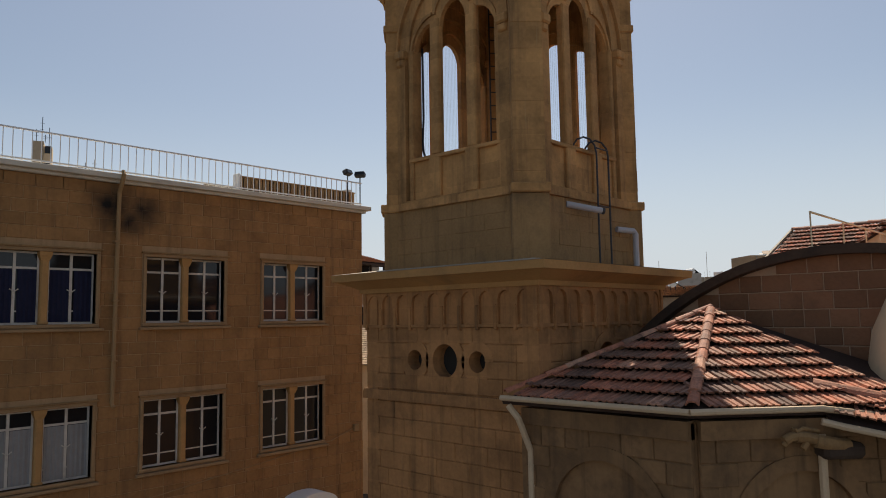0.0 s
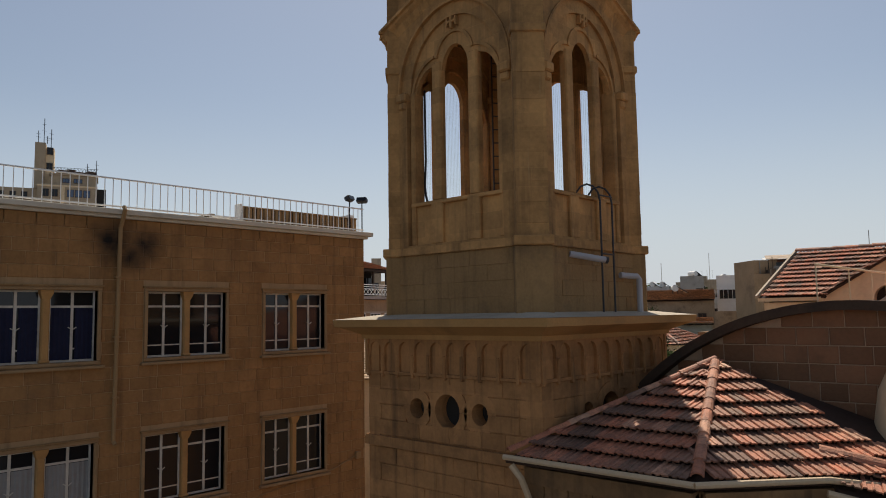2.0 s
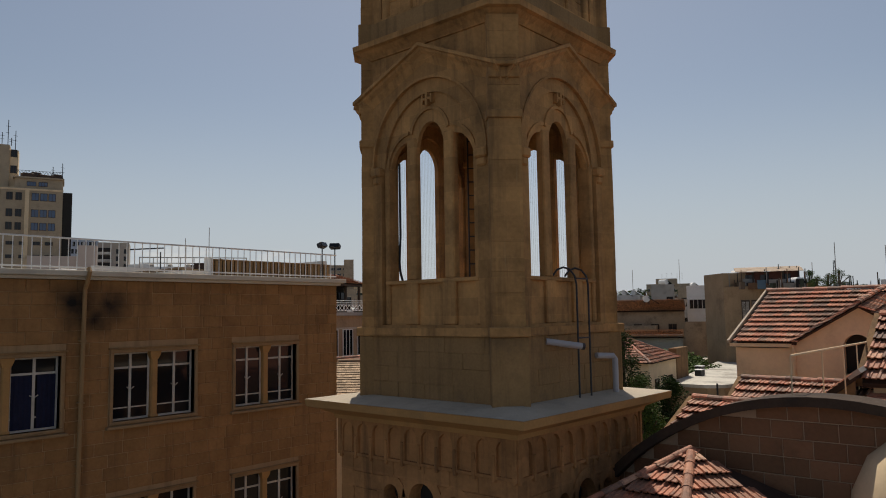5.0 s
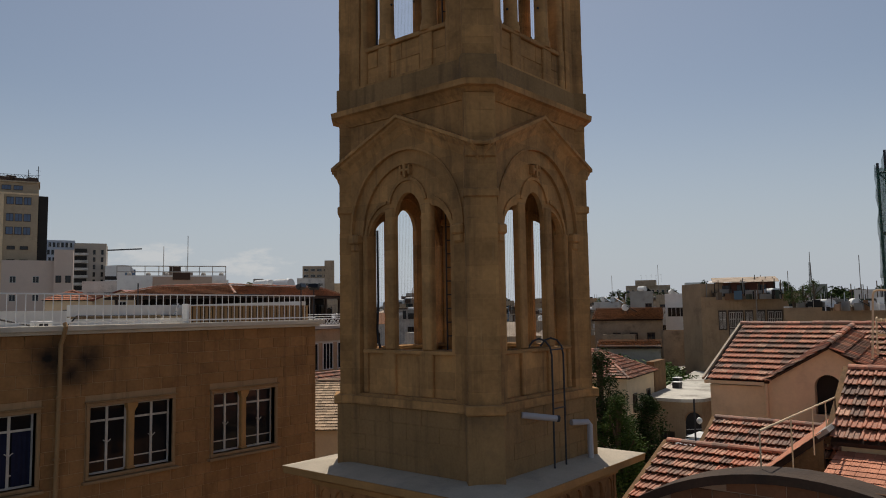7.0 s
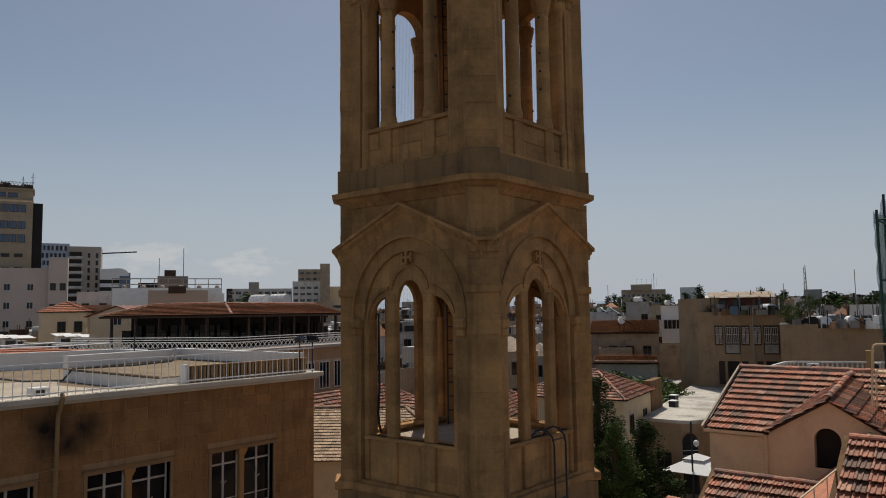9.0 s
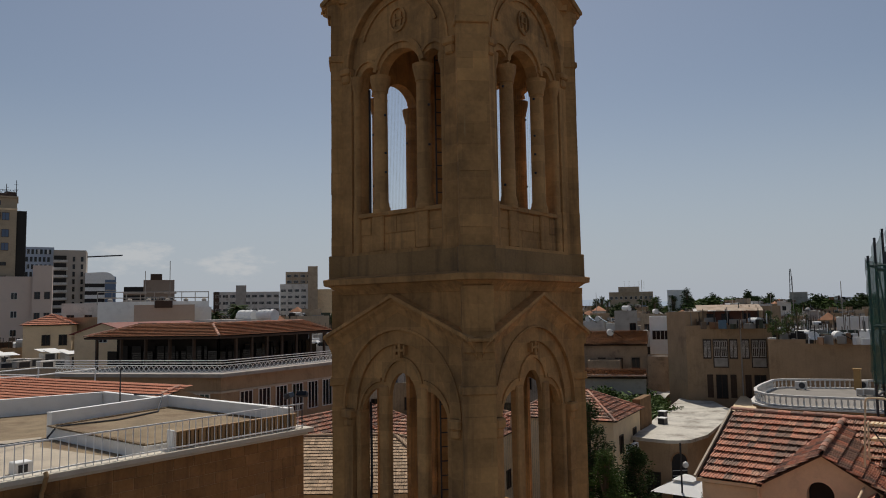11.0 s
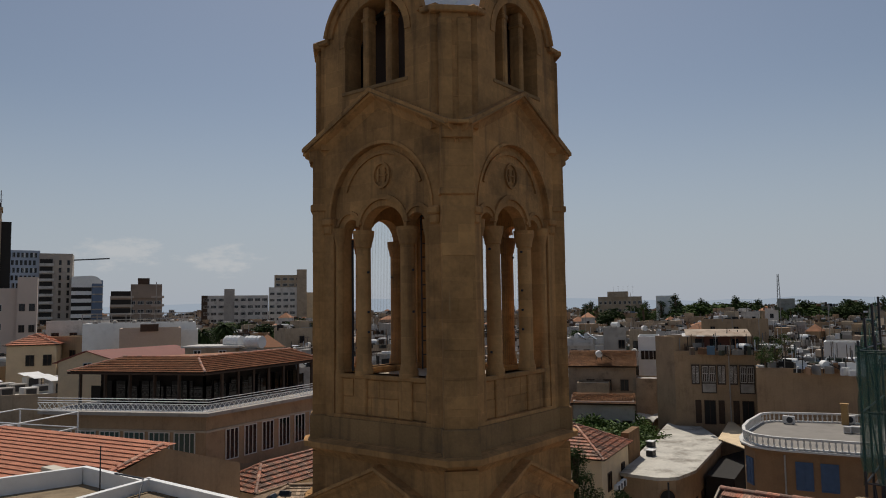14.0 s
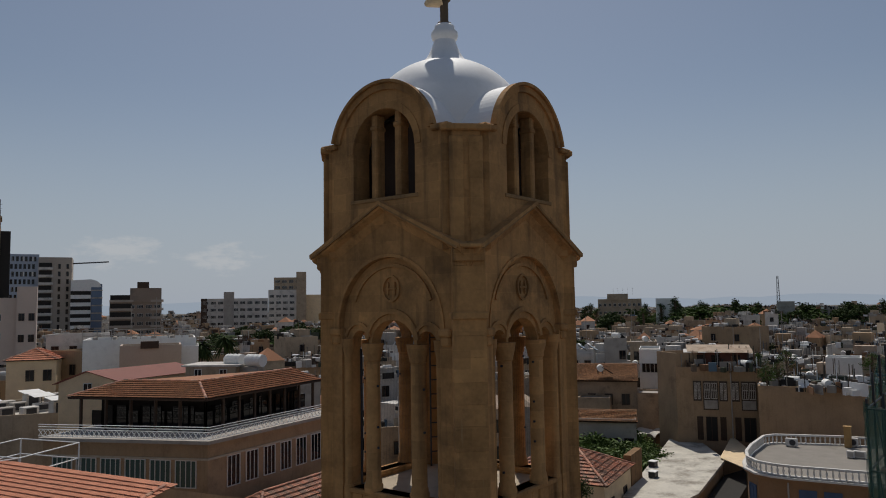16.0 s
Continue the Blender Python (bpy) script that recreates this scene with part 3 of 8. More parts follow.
# base, with oculi on each side
bm = box(-2.03, 2.03, -2.0, -1.72, 0, 7.8)
box(-2.03, 2.03, -2.0, -1.72, 8.9, 9.6, 0, bm)
bm = plate(bm, [(-2.03, 7.8), (2.03, 7.8), (2.03, 8.9), (-2.03, 8.9)],
           [arc(-0.72, 8.35, 0.18, 0, 350, 20), arc(0.02, 8.35, 0.29, 0, 350, 24), arc(0.76, 8.35, 0.18, 0, 350, 20)], 1.72, 2.0)
base_mesh = mesh_of("base_wall", bm, SAND_BASE)
# solid core, coloured near black as the shade inside the oculi
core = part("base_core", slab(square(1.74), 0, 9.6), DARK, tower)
for k in range(4):
    wall = part("base_wall", base_mesh, SAND_BASE, tower, m=turned(k))
    if k < 2:
        # courses of dressed stone, leaving the oculi clear
        def clear(u, z):
            return all((u - cu) ** 2 + (z - 8.35) ** 2 > (r + 0.16) ** 2 for cu, r in ((-0.72, 0.18), (0.02, 0.29), (0.76, 0.18)))
        ashlar(wall, turned(k) @ Matrix.Translation((0, -2.0, 0)), -2.03, 2.03, 7.8, 8.93, 0.285, 0.62, thick=0.03, material=SAND_BASE, most=60, shape=clear, joint=0.003)
        ashlar(wall, turned(k) @ Matrix.Translation((0, -2.0, 0)), -2.03, 2.03, 3.0, 7.58, 0.3, 0.66, thick=0.03, material=SAND_BASE, most=110, joint=0.003)
        for cu, r in ((-0.72, 0.18), (0.02, 0.29), (0.76, 0.18)):
            part("oculus_ring", band(bmesh.new(), cu, 8.35, r, r + 0.17, 1.8, 2.027, 0, 358, 32), SAND_BASE, wall, "dressed stone ring of a round opening", turned(k))
    string = plate(bmesh.new(), [(-2.09, 7.6), (2.09, 7.6), (2.09, 7.72), (2.05, 7.78), (-2.05, 7.78), (-2.09, 7.72)], [], 2.0, 2.085)
    part("string_course", string, SAND_BASE, tower, m=turned(k))
    # blind arcade under the cornice
    n, pitch = 10, 0.40
    arcs = []
    for i in range(n):
        cu = (i - (n - 1) / 2) * pitch
        arcs.append([(cu - 0.15, 8.98), (cu + 0.15, 8.98)] + arc(cu, 9.38, 0.15, 0, 180, 8))
    part("blind_arcade", plate(bmesh.new(), [(-2.09, 8.93), (2.09, 8.93), (2.09, 9.62), (-2.09, 9.62)], arcs, 1.98, 2.06), SAND_BASE, tower, m=turned(k))
    for i in range(n + 1):
        cu = (i - n / 2) * pitch
        part("corbel", box(cu - 0.03, cu + 0.03, -2.085, -1.99, 8.88, 9.3, 0.012), SAND_BASE, tower, m=turned(k))
part("platform_cornice", loft([(square(2.11), 9.58), (square(2.13), 9.66), (square(2.30), 9.74), (square(2.44), 9.80), (square(2.50), 9.81), (square(2.52), 9.94), (square(1.9), 10.02)]), SAND_WARM, tower, "flaring orange sandstone cornice")
part("platform_top", loft([(square(2.515), 9.946), (square(1.88), 10.03)]), LEDGE, tower, "pale weathered platform top")


def belfry_common(z0, z1):
    """Corner piers of a stage, built of blocks, from z0 to z1."""
    for k in range(4):
        m = turned(k) @ Matrix.Rotation(radians(-45), 4, "Z")
        pier = part("corner_pier", box(-HALF + 0.01, HALF - 0.01, -DIAG + 0.02, -1.75, z0, z1), SAND, tower, m=m)
        z = z0
        while z < z1 - 0.05:
            h = min(random.uniform(0.34, 0.5), z1 - z)
            b = box(-HALF, HALF, -DIAG + random.uniform(-0.004, 0.004), -1.9, z + 0.001, z + h - 0.001, 0.003)
            part("stone_block", b, SAND, pier, m=m)
            z += h


def corner_box(z0, z1, diag, half, material, name, back=1.7, parent=None):
    for k in range(4):
        m = turned(k) @ Matrix.Rotation(radians(-45), 4, "Z")
        part(name, box(-half, half, -diag, -back, z0, z1, 0.015), material, parent or tower, m=m)


def gable(z_end, z_apex, uend, d_out, name):
    """Raking moulding of a gable over a wall: a thin lip over a soft cove."""
    section = [(0.36, WALL - 0.02), (0.27, WALL + 0.025), (0.18, WALL + 0.07), (0.12, d_out - 0.07), (0.075, d_out - 0.05), (0.06, d_out), (0.0, d_out), (-0.03, WALL - 0.1), (0.36, WALL - 0.1)]
    out = bmesh.new()
    rings = []
    for u, z in ((-uend, z_end), (0, z_apex), (uend, z_end)):
        rings.append([out.verts.new((u * (1 + 0.06 * (d - WALL)), -d, z - w)) for w, d in section])
    for a, b in zip(rings, rings[1:]):
        for q in range(len(section)):
            r = (q + 1) % len(section)
            out.faces.new((a[q], a[r], b[r], b[q]))
    out.faces.new(rings[0][::-1]), out.faces.new(rings[-1])
    me = mesh_of(name, out, SAND)
    for k in range(4):
        part(name, me, SAND, tower, "raking stone moulding", turned(k))


# lower stage
corner_box(10.0, 11.12, 2.50, 0.31, SAND_DARK, "pier_plinth")
plinth = mesh_of("plinth", plate(bmesh.new(), [(-1.5, 9.98), (1.5, 9.98), (1.5, 11.14), (-1.5, 11.14)], [], 1.5, 1.80), SAND_DARK)


def light_side(sign):
    """Half-arched side light: highest by the mullion, falling to the jamb."""
    pts = [(0.57, 12.13), (1.05, 12.13), (1.05, 14.0)]
    pts += [(0.57 + 0.48 * math.cos(radians(a)), 14.0 + 0.7 * math.sin(radians(a))) for a in range(10, 91, 10)]
    pts = [(sign * u, z) for u, z in pts]
    return pts if sign > 0 else pts[::-1]


center1 = [(-0.33, 12.13), (0.33, 12.13), (0.33, 14.5)] + [(0.33 - 0.33 * (1 - math.cos(radians(a))), 14.5 + 0.5 * math.sin(radians(a))) for a in range(15, 90, 15)] + [(0, 15.0)] + \
    [(-0.33 + 0.33 * (1 - math.cos(radians(a))), 14.5 + 0.5 * math.sin(radians(a))) for a in range(75, 0, -15)] + [(-0.33, 14.5)]
recess1 = [(-1.16, 11.32), (1.16, 11.32), (1.16, 14.3)] + arc(0, 14.3, 1.35, 0, 180, 36, 1.47) + [(-1.16, 14.3)]
order1 = arc(0, 14.3, 1.42, 0, 180, 36, 1.54) + [(-1.42, 14.25)] + [(-1.12, 14.25)] + arc(0, 14.3, 1.10, 180, 0, 36, 1.22) + [(1.12, 14.25), (1.42, 14.25)]
order1 = mesh_of("arch_order", plate(bmesh.new(), order1, [], 1.45, WALL - 0.05), SAND)
outer_wall1 = mesh_of("belfry_wall", plate(bmesh.new(), [(-1.5, 11.25), (1.5, 11.25), (1.5, 16.5), (-1.5, 16.5)], [recess1], 1.42, WALL), SAND)
tracery1 = mesh_of("tracery", plate(bmesh.new(), [(-1.3, 11.25), (1.3, 11.25), (1.3, 15.75), (-1.3, 15.75)], [light_side(1), light_side(-1), center1], 1.57, 1.66), SAND)
hood1 = bmesh.new()
plate(hood1, arc(0, 14.3, 1.385, 0, 180, 36, 1.505) + arc(0, 14.3, 1.345, 180, 0, 36, 1.465), [], 1.6, WALL + 0.022)
hood1 = mesh_of("arch_moulding", hood1, SAND)
tre = bmesh.new()
plate(tre, arc(0, 14.72, 0.49, 12, 168, 20, 0.56) + arc(0, 14.72, 0.43, 168, 12, 20, 0.50), [], 1.5, 1.70)
for s in (1, -1):
    q = [(s * (0.44 + 0.66 * math.cos(radians(a))), 14.2 + 0.70 * math.sin(radians(a))) for a in range(0, 85, 12)]
    q2 = [(s * (0.44 + 0.60 * math.cos(radians(a))), 14.2 + 0.64 * math.sin(radians(a))) for a in range(0, 85, 12)][::-1]
    plate(tre, (q + q2) if s > 0 else (q + q2)[::-1], [], 1.5, 1.70)
tre = mesh_of("trefoil_moulding", tre, SAND)
for k in range(4):
    t = turned(k)
    part("plinth", plinth, SAND_DARK, tower, "dark weathered stone plinth", t)
    part("plinth_moulding", plate(bmesh.new(), [(-1.56, 11.13), (1.56, 11.13), (1.56, 11.27), (-1.56, 11.27)], [], 1.5, 1.86), SAND, tower, m=t)
    w = part("belfry_wall", outer_wall1, SAND, tower, m=t)
    part("tracery", tracery1, SAND, tower, m=t)
    part("arch_moulding", hood1, SAND, tower, m=t)
    part("arch_order", order1, SAND, tower, m=t)
    part("trefoil_moulding", tre, SAND, tower, m=t)
    part("window_sill", box(-1.12, 1.12, -1.73, -1.38, 12.06, 12.13, 0.01), SAND, tower, m=t)
    for cu in (-0.45, 0.45):
        part("mullion", box(cu - 0.115, cu + 0.115, -1.70, -1.59, 12.13, 14.75, 0.025), SAND, tower, m=t)
        part("mullion_foot", box(cu - 0.15, cu + 0.15, -1.73, -1.6, 11.32, 12.1, 0.02), SAND, tower, m=t)
    for cu in (-1.08, 1.08):
        part("jamb_strip", box(cu - 0.06, cu + 0.06, -1.71, -1.45, 11.32, 14.3, 0.02), SAND, tower, m=t)
    for cu in (-1.27, 1.27):
        c = box(cu - 0.13, cu + 0.13, -1.85, -1.6, 14.12, 14.30, 0.03)
        box(cu - 0.10, cu + 0.10, -1.82, -1.6, 13.98, 14.13, 0.03, c)
        part("capital", c, SAND, tower, "carved stone capital", t)
    key = box(-0.03, 0.03, -1.765, -1.6, 15.27, 15.52, 0.01)
    box(-0.115, 0.115, -1.76, -1.6, 15.38, 15.43, 0.01, key)
    for s in (-0.105, 0.105):
        box(s - 0.02, s + 0.02, -1.755, -1.6, 15.32, 15.49, 0.008, key)
    part("keystone_cross", key, SAND, tower, "small carved cross on the keystone", t)
    # joints of the plinth
    ashlar(w, t @ Matrix.Translation((0, -1.80, 0)), -1.4, 1.4, 10.02, 11.12, 0.275, 0.8, thick=0.006, material=SAND_DARK, most=40, joint=0.0015)
belfry_common(11.1, 16.5)
corner_box(11.12, 11.28, 2.56, 0.33, SAND, "pier_moulding")
corner_box(14.72, 14.86, 2.49, 0.30, SAND, "pier_capital")
corner_box(15.58, 15.645, 2.605, 0.205, SAND, "pier_cornice")
corner_box(15.40, 15.58, 2.50, 0.26, SAND, "pier_frieze")
gable(15.64, 16.40, 1.72, 1.97, "gable_moulding")
part("ledge_cornice", loft([(octa(1.80, 1.50), 16.42), (octa(1.86, 1.52), 16.5), (octa(1.95, 1.60), 16.58), (octa(2.03, 1.65), 16.6), (octa(2.04, 1.66), 16.7), (octa(1.80, 1.5), 16.76)]), SAND, tower, "moulded stone ledge cornice")
part("belfry_floor", slab(square(1.5), 11.7, 11.98), LEDGE, tower, "pale floor slab of the lower belfry")
part("belfry_floor", slab(square(1.55), 16.3, 16.7), LEDGE, tower)

# upper stage
corner_box(16.7, 17.16, 2.50, 0.31, SAND_DARK, "pier_plinth")
recess2 = [(-1.14, 17.2), (1.14, 17.2), (1.14, 20.78)] + arc(0, 20.78, 1.2, 0, 180, 28, 1.26) + [(-1.14, 20.78)]
outer_wall2 = mesh_of("belfry_wall", plate(bmesh.new(), [(-1.5, 17.12), (1.5, 17.12), (1.5, 22.25), (0, 22.9), (-1.5, 22.25)], [recess2], 1.60, WALL), SAND)
lobes = [(-1.0, 17.93), (1.0, 17.93), (1.0, 20.5)] + arc(0.775, 20.5, 0.225, 0, 180, 10, 0.25) + arc(0, 20.5, 0.5, 0, 180, 16, 0.44) + arc(-0.775, 20.5, 0.225, 0, 180, 10, 0.25) + [(-1.0, 20.5)]
tracery2 = mesh_of("tracery", plate(bmesh.new(), [(-1.3, 17.12), (1.3, 17.12), (1.3, 22.1), (-1.3, 22.1)], [lobes], 1.42, 1.66), SAND)
hood2 = mesh_of("arch_moulding", plate(bmesh.new(), arc(0, 20.78, 1.25, 0, 180, 36, 1.32) + arc(0, 20.78, 1.205, 180, 0, 36, 1.265), [], 1.6, WALL + 0.022), SAND)
lobe_m = bmesh.new()
plate(lobe_m, arc(0, 20.52, 0.63, 8, 172, 20, 0.62) + arc(0, 20.52, 0.55, 172, 8, 20, 0.53), [], 1.6, 1.71)
for s in (1, -1):
    plate(lobe_m, arc(s * 0.82, 20.55, 0.34, 15, 165, 12, 0.36) + arc(s * 0.82, 20.55, 0.28, 165, 15, 12, 0.30), [], 1.6, 1.70)
plate(lobe_m, arc(0, 20.95, 0.98, 20, 160, 24, 0.98) + arc(0, 20.95, 0.92, 160, 20, 24, 0.92), [], 1.6, 1.70)
lobe_m = mesh_of("lobe_moulding", lobe_m, SAND)
column = mesh_of("column", lathe([(0.17, 17.9), (0.17, 18.02), (0.15, 18.05), (0.15, 18.1), (0.135, 18.12), (0.13, 20.2), (0.15, 20.22), (0.15, 20.26), (0.19, 20.42), (0.2, 20.52)], 16, 0.53, -1.60), SAND, True)
plinth2 = mesh_of("plinth", plate(bmesh.new(), [(-1.5, 16.7), (1.5, 16.7), (1.5, 17.14), (-1.5, 17.14)], [], 1.5, 1.81), SAND_DARK)
for k in range(4):
    t = turned(k)
    part("plinth", plinth2, SAND_DARK, tower, "dark weathered stone plinth", t)
    w = part("belfry_wall", outer_wall2, SAND, tower, m=t)
    part("tracery", tracery2, SAND, tower, m=t)
    part("arch_moulding", hood2, SAND, tower, m=t)
    part("lobe_moulding", lobe_m, SAND, tower, m=t)
    part("window_sill", box(-1.12, 1.12, -1.73, -1.40, 17.85, 17.93, 0.01), SAND, tower, m=t)
    ashlar(w, t @ Matrix.Translation((0, -1.66, 0)), -1.0, 1.0, 17.2, 17.84, 0.32, 0.7, thick=0.015, material=SAND, most=20, joint=0.004)
    for s in (1, -1):
        col = part("column", column, SAND, tower, "round stone column", t if s > 0 else t @ Matrix.Translation((-1.06, 0, 0)))
        for i in range(6):
            x = s * 0.53 + random.choice((-1, 1)) * 0.135
            part("lamp_knob", box(x - 0.02, x + 0.02, -1.64, -1.6, 18.3 + i * 0.36, 18.34 + i * 0.36, 0.008), STEEL, col, "small dark lamp socket", t)
        part("column_strip", box(s * 0.53 - 0.15, s * 0.53 + 0.15, -1.72, -1.6, 17.2, 17.86, 0.02), SAND, tower, m=t)
        part("jamb_shaft", lathe([(0.1, 17.2), (0.1, 17.95), (0.085, 18.0), (0.085, 20.3), (0.12, 20.45), (0.13, 20.6)], 12, s * 1.08, -1.66), SAND, tower, m=t, smooth=True)
    for cu in (-1.28, 1.28):
        c = box(cu - 0.13, cu + 0.13, -1.85, -1.6, 20.66, 20.8, 0.03)
        box(cu - 0.10, cu + 0.10, -1.82, -1.6, 20.5, 20.67, 0.03, c)
        part("capital", c, SAND, tower, "carved stone capital", t)
    ro = plate(bmesh.new(), arc(0, 21.49, 0.205, 0, 355, 28, 0.24), [arc(0, 21.49, 0.17, 0, 355, 28, 0.2)], 1.6, 1.705)
    for s in (-0.075, 0.075):
        box(s - 0.016, s + 0.016, -1.70, -1.6, 21.37, 21.61, 0.006, ro)
    box(-0.12, 0.12, -1.695, -1.6, 21.475, 21.505, 0.006, ro)
    part("roundel", ro, SAND, tower, "carved round medallion", t)
belfry_common(17.1, 22.2)
corner_box(20.95, 21.07, 2.49, 0.30, SAND, "pier_capital")
corner_box(22.10, 22.165, 2.64, 0.235, SAND, "pier_cornice")
corner_box(21.89, 22.10, 2.52, 0.26, SAND, "pier_frieze")
gable(22.16, 23.02, 1.72, 2.02, "gable_moulding")
part("belfry_floor", slab(square(1.5), 17.5, 17.8), LEDGE, tower)
part("belfry_roof", slab(square(1.6), 22.0, 22.2), LEDGE, tower)
# sloping weathering between the gables and the top stage
for k in range(4):
    wv = bmesh.new()
    for s in (1, -1):
        sheet([(0, -2.02, 23.0), (0, -1.62, 23.06), (s * 1.72, -1.62, 22.2), (s * 1.72, -2.02, 22.14)], 0.06, wv)
    part("weathering", wv, SAND_DARK, tower, "dark weathered slope behind the gable", turned(k))

# top stage with round gables, vaults and dome
T_OUT, T_R, T_Z = 1.86, 1.17, 23.95
hole3 = [(-0.73, 23.10), (0.73, 23.10), (0.73, 23.95)] + arc(0, 23.95, 0.73, 5, 175, 22) + [(-0.73, 23.95)]
a_end = math.degrees(math.asin((24.2 - T_Z) / T_R))
top_wall = mesh_of("top_wall", plate(bmesh.new(), [(-1.36, 22.3), (0, 22.94), (1.36, 22.3), (1.36, 24.19)] + arc(0, T_Z, T_R, a_end, 180 - a_end, 30) + [(-1.36, 24.19)], [hole3], 1.44, T_OUT), SAND)
archivolt = bmesh.new()
plate(archivolt, arc(0, T_Z, T_R + 0.05, a_end, 180 - a_end, 36) + arc(0, T_Z, T_R - 0.10, 180 - a_end, a_end, 36), [], T_OUT - 0.01, T_OUT + 0.05)
plate(archivolt, arc(0, T_Z, T_R + 0.065, a_end, 180 - a_end, 36) + arc(0, T_Z, T_R + 0.012, 180 - a_end, a_end, 36), [], T_OUT - 0.01, T_OUT + 0.11)
archivolt = mesh_of("archivolt", archivolt, SAND)
inner_arch = mesh_of("window_arch", plate(bmesh.new(), arc(0, 23.95, 0.87, 0, 180, 30) + arc(0, 23.95, 0.735, 180, 0, 30), [], 1.6, T_OUT + 0.018), SAND)
vault = bmesh.new()
plate(vault, arc(0, T_Z, T_R + 0.045, a_end, 180 - a_end, 32) + arc(0, T_Z, T_R + 0.004, 180 - a_end, a_end, 32), [], 0.3, T_OUT - 0.012)
vault = mesh_of("vault", vault, DOME_W)
for k in range(4):
    t = turned(k)
    part("top_wall", top_wall, SAND, tower, m=t)
    part("archivolt", archivolt, SAND, tower, "round stone gable moulding", t)
    part("window_arch", inner_arch, SAND, tower, m=t)
    part("vault", vault, DOME_W, tower, "white plastered barrel vault", t)
    for cu in (-0.28, 0.28):
        part("mullion", box(cu - 0.07, cu + 0.07, -T_OUT + 0.06, -1.56, 23.10, 24.64, 0.025), SAND, tower, m=t)
        part("capital", box(cu - 0.085, cu + 0.085, -T_OUT + 0.04, -1.55, 24.34, 24.43, 0.02), SAND, tower, m=t)
    part("window_sill", box(-0.80, 0.80, -T_OUT - 0.02, -1.50, 23.03, 23.10, 0.01), SAND_DARK, tower, m=t)
    for s in (1, -1):
        part("eave_cornice", box(min(s * 1.13, s * 1.5), max(s * 1.13, s * 1.5), -T_OUT - 0.10, -1.6, 24.10, 24.2, 0.02), SAND, tower, m=t)
# added block behind the top openings, its dark colour painting the inside shade
part("bell_chamber", slab(octa(1.3, 0.9), 22.2, 24.6), WOOD, tower, "solid core of the bell chamber, coloured dark as its shade")
DIAG, HALF = 2.36, 0.24
for k in range(4):
    m = turned(k) @ Matrix.Rotation(radians(-45), 4, "Z")
    pier = part("corner_pier", box(-0.40, 0.40, -2.285, -1.7, 22.1, 24.1), SAND, tower, m=m)
    z = 22.15
    while z < 24.0:
        h = min(random.uniform(0.34, 0.5), 24.08 - z)
        part("stone_block", box(-HALF, HALF, -DIAG, -2.0, z + 0.001, z + h - 0.001, 0.004), SAND, pier, m=m)
        z += h
    for s in (-0.16, 0.16):
        part("pilaster", box(s - 0.12, s + 0.12, -DIAG - 0.03, -2.2, 22.16, 23.98, 0.02), SAND, pier, m=m)
    part("pier_cornice", box(-0.42, 0.42, -2.44, -1.8, 24.06, 24.17, 0.02), SAND, tower, m=m)
prof = [(1.66 * math.cos(radians(a)), 24.45 + 1.57 * math.sin(radians(a))) for a in range(14, 71, 4)]
prof = prof + [(0.53, 25.945), (0.46, 25.99), (0.38, 26.07), (0.31, 26.19), (0.26, 26.31), (0.225, 26.4), (0.215, 26.44), (0.25, 26.48), (0.27, 26.55), (0.26, 26.62), (0.205, 26.68), (0.2, 26.74), (0.15, 26.78), (0.0, 26.79)]
part("dome", lathe(prof, 56), DOME_W, tower, "white plastered dome with a moulded neck", smooth=True)
for k in range(4):
    low = [(1.0, 24.16), (1.70, 24.16)] + [(1.66 * math.cos(radians(a)), 24.45 + 1.57 * math.sin(radians(a))) for a in range(-8, 17, 4)]
    part("dome_foot", lathe(low, 10, 0, 0, None, 45 + 90 * k - 19, 45 + 90 * k + 19), DOME_W, tower, "white dome foot over a corner", smooth=True)
    part("drum_corner", box(-0.3, 0.3, -2.0, -1.2, 24.08, 24.17), DOME_W, tower, m=turned(k) @ Matrix.Rotation(radians(-45), 4, "Z"))
cross = tube([(0, 0, 26.78), (0, 0, 27.6)], 0.085, 12)
box(-0.1, 0.1, -0.1, 0.1, 26.78, 26.84, 0.01, cross)
part("cross_post", cross, BRONZE, tower, "bronze post of the roof cross")
cb = bmesh.new()
for a in (0, 90, 180, 270):
    d = Vector((math.cos(radians(a)), 0, math.sin(radians(a))))
    tube([Vector((0, 0, 27.78)), Vector((0, 0, 27.78)) + d * 0.30], 0.075, 10, cb)
    tube([Vector((0, 0, 27.78)) + d * 0.26, Vector((0, 0, 27.78)) + d * 0.5], 0.13, 10, cb)
cm = Matrix.Rotation(radians(-52), 4, "Z")
part("cross", cb, BRONZE, tower, "bronze cross on the dome", cm)
part("loudspeaker", lathe([(0.03, 0), (0.07, 0.05), (0.16, 0.3), (0.19, 0.33)], 14), CREAM, tower, "beige horn on the cross post", Matrix.Translation((-0.25, 0.3, 27.2)) @ Matrix.Rotation(radians(70), 4, Vector((0.6, 0.5, 0))))

# wires stretched behind the openings against birds
wires = bmesh.new()
for z0, z1 in ((12.13, 14.9), (17.93, 20.85)):
    for i in range(45):
        u = -1.0 + i * 0.0455
        tube([(u, -1.38, z0), (u, -1.38, z1)], 0.0014, 3, wires)
wires = mesh_of("bird_wire", wires, STEEL)
for k in (2, 3):
    tagged(part("bird_wire", wires, STEEL, tower, "thin upright wires across the openings", turned(k)), kind="stuff")

# ladders and pipes on the tower


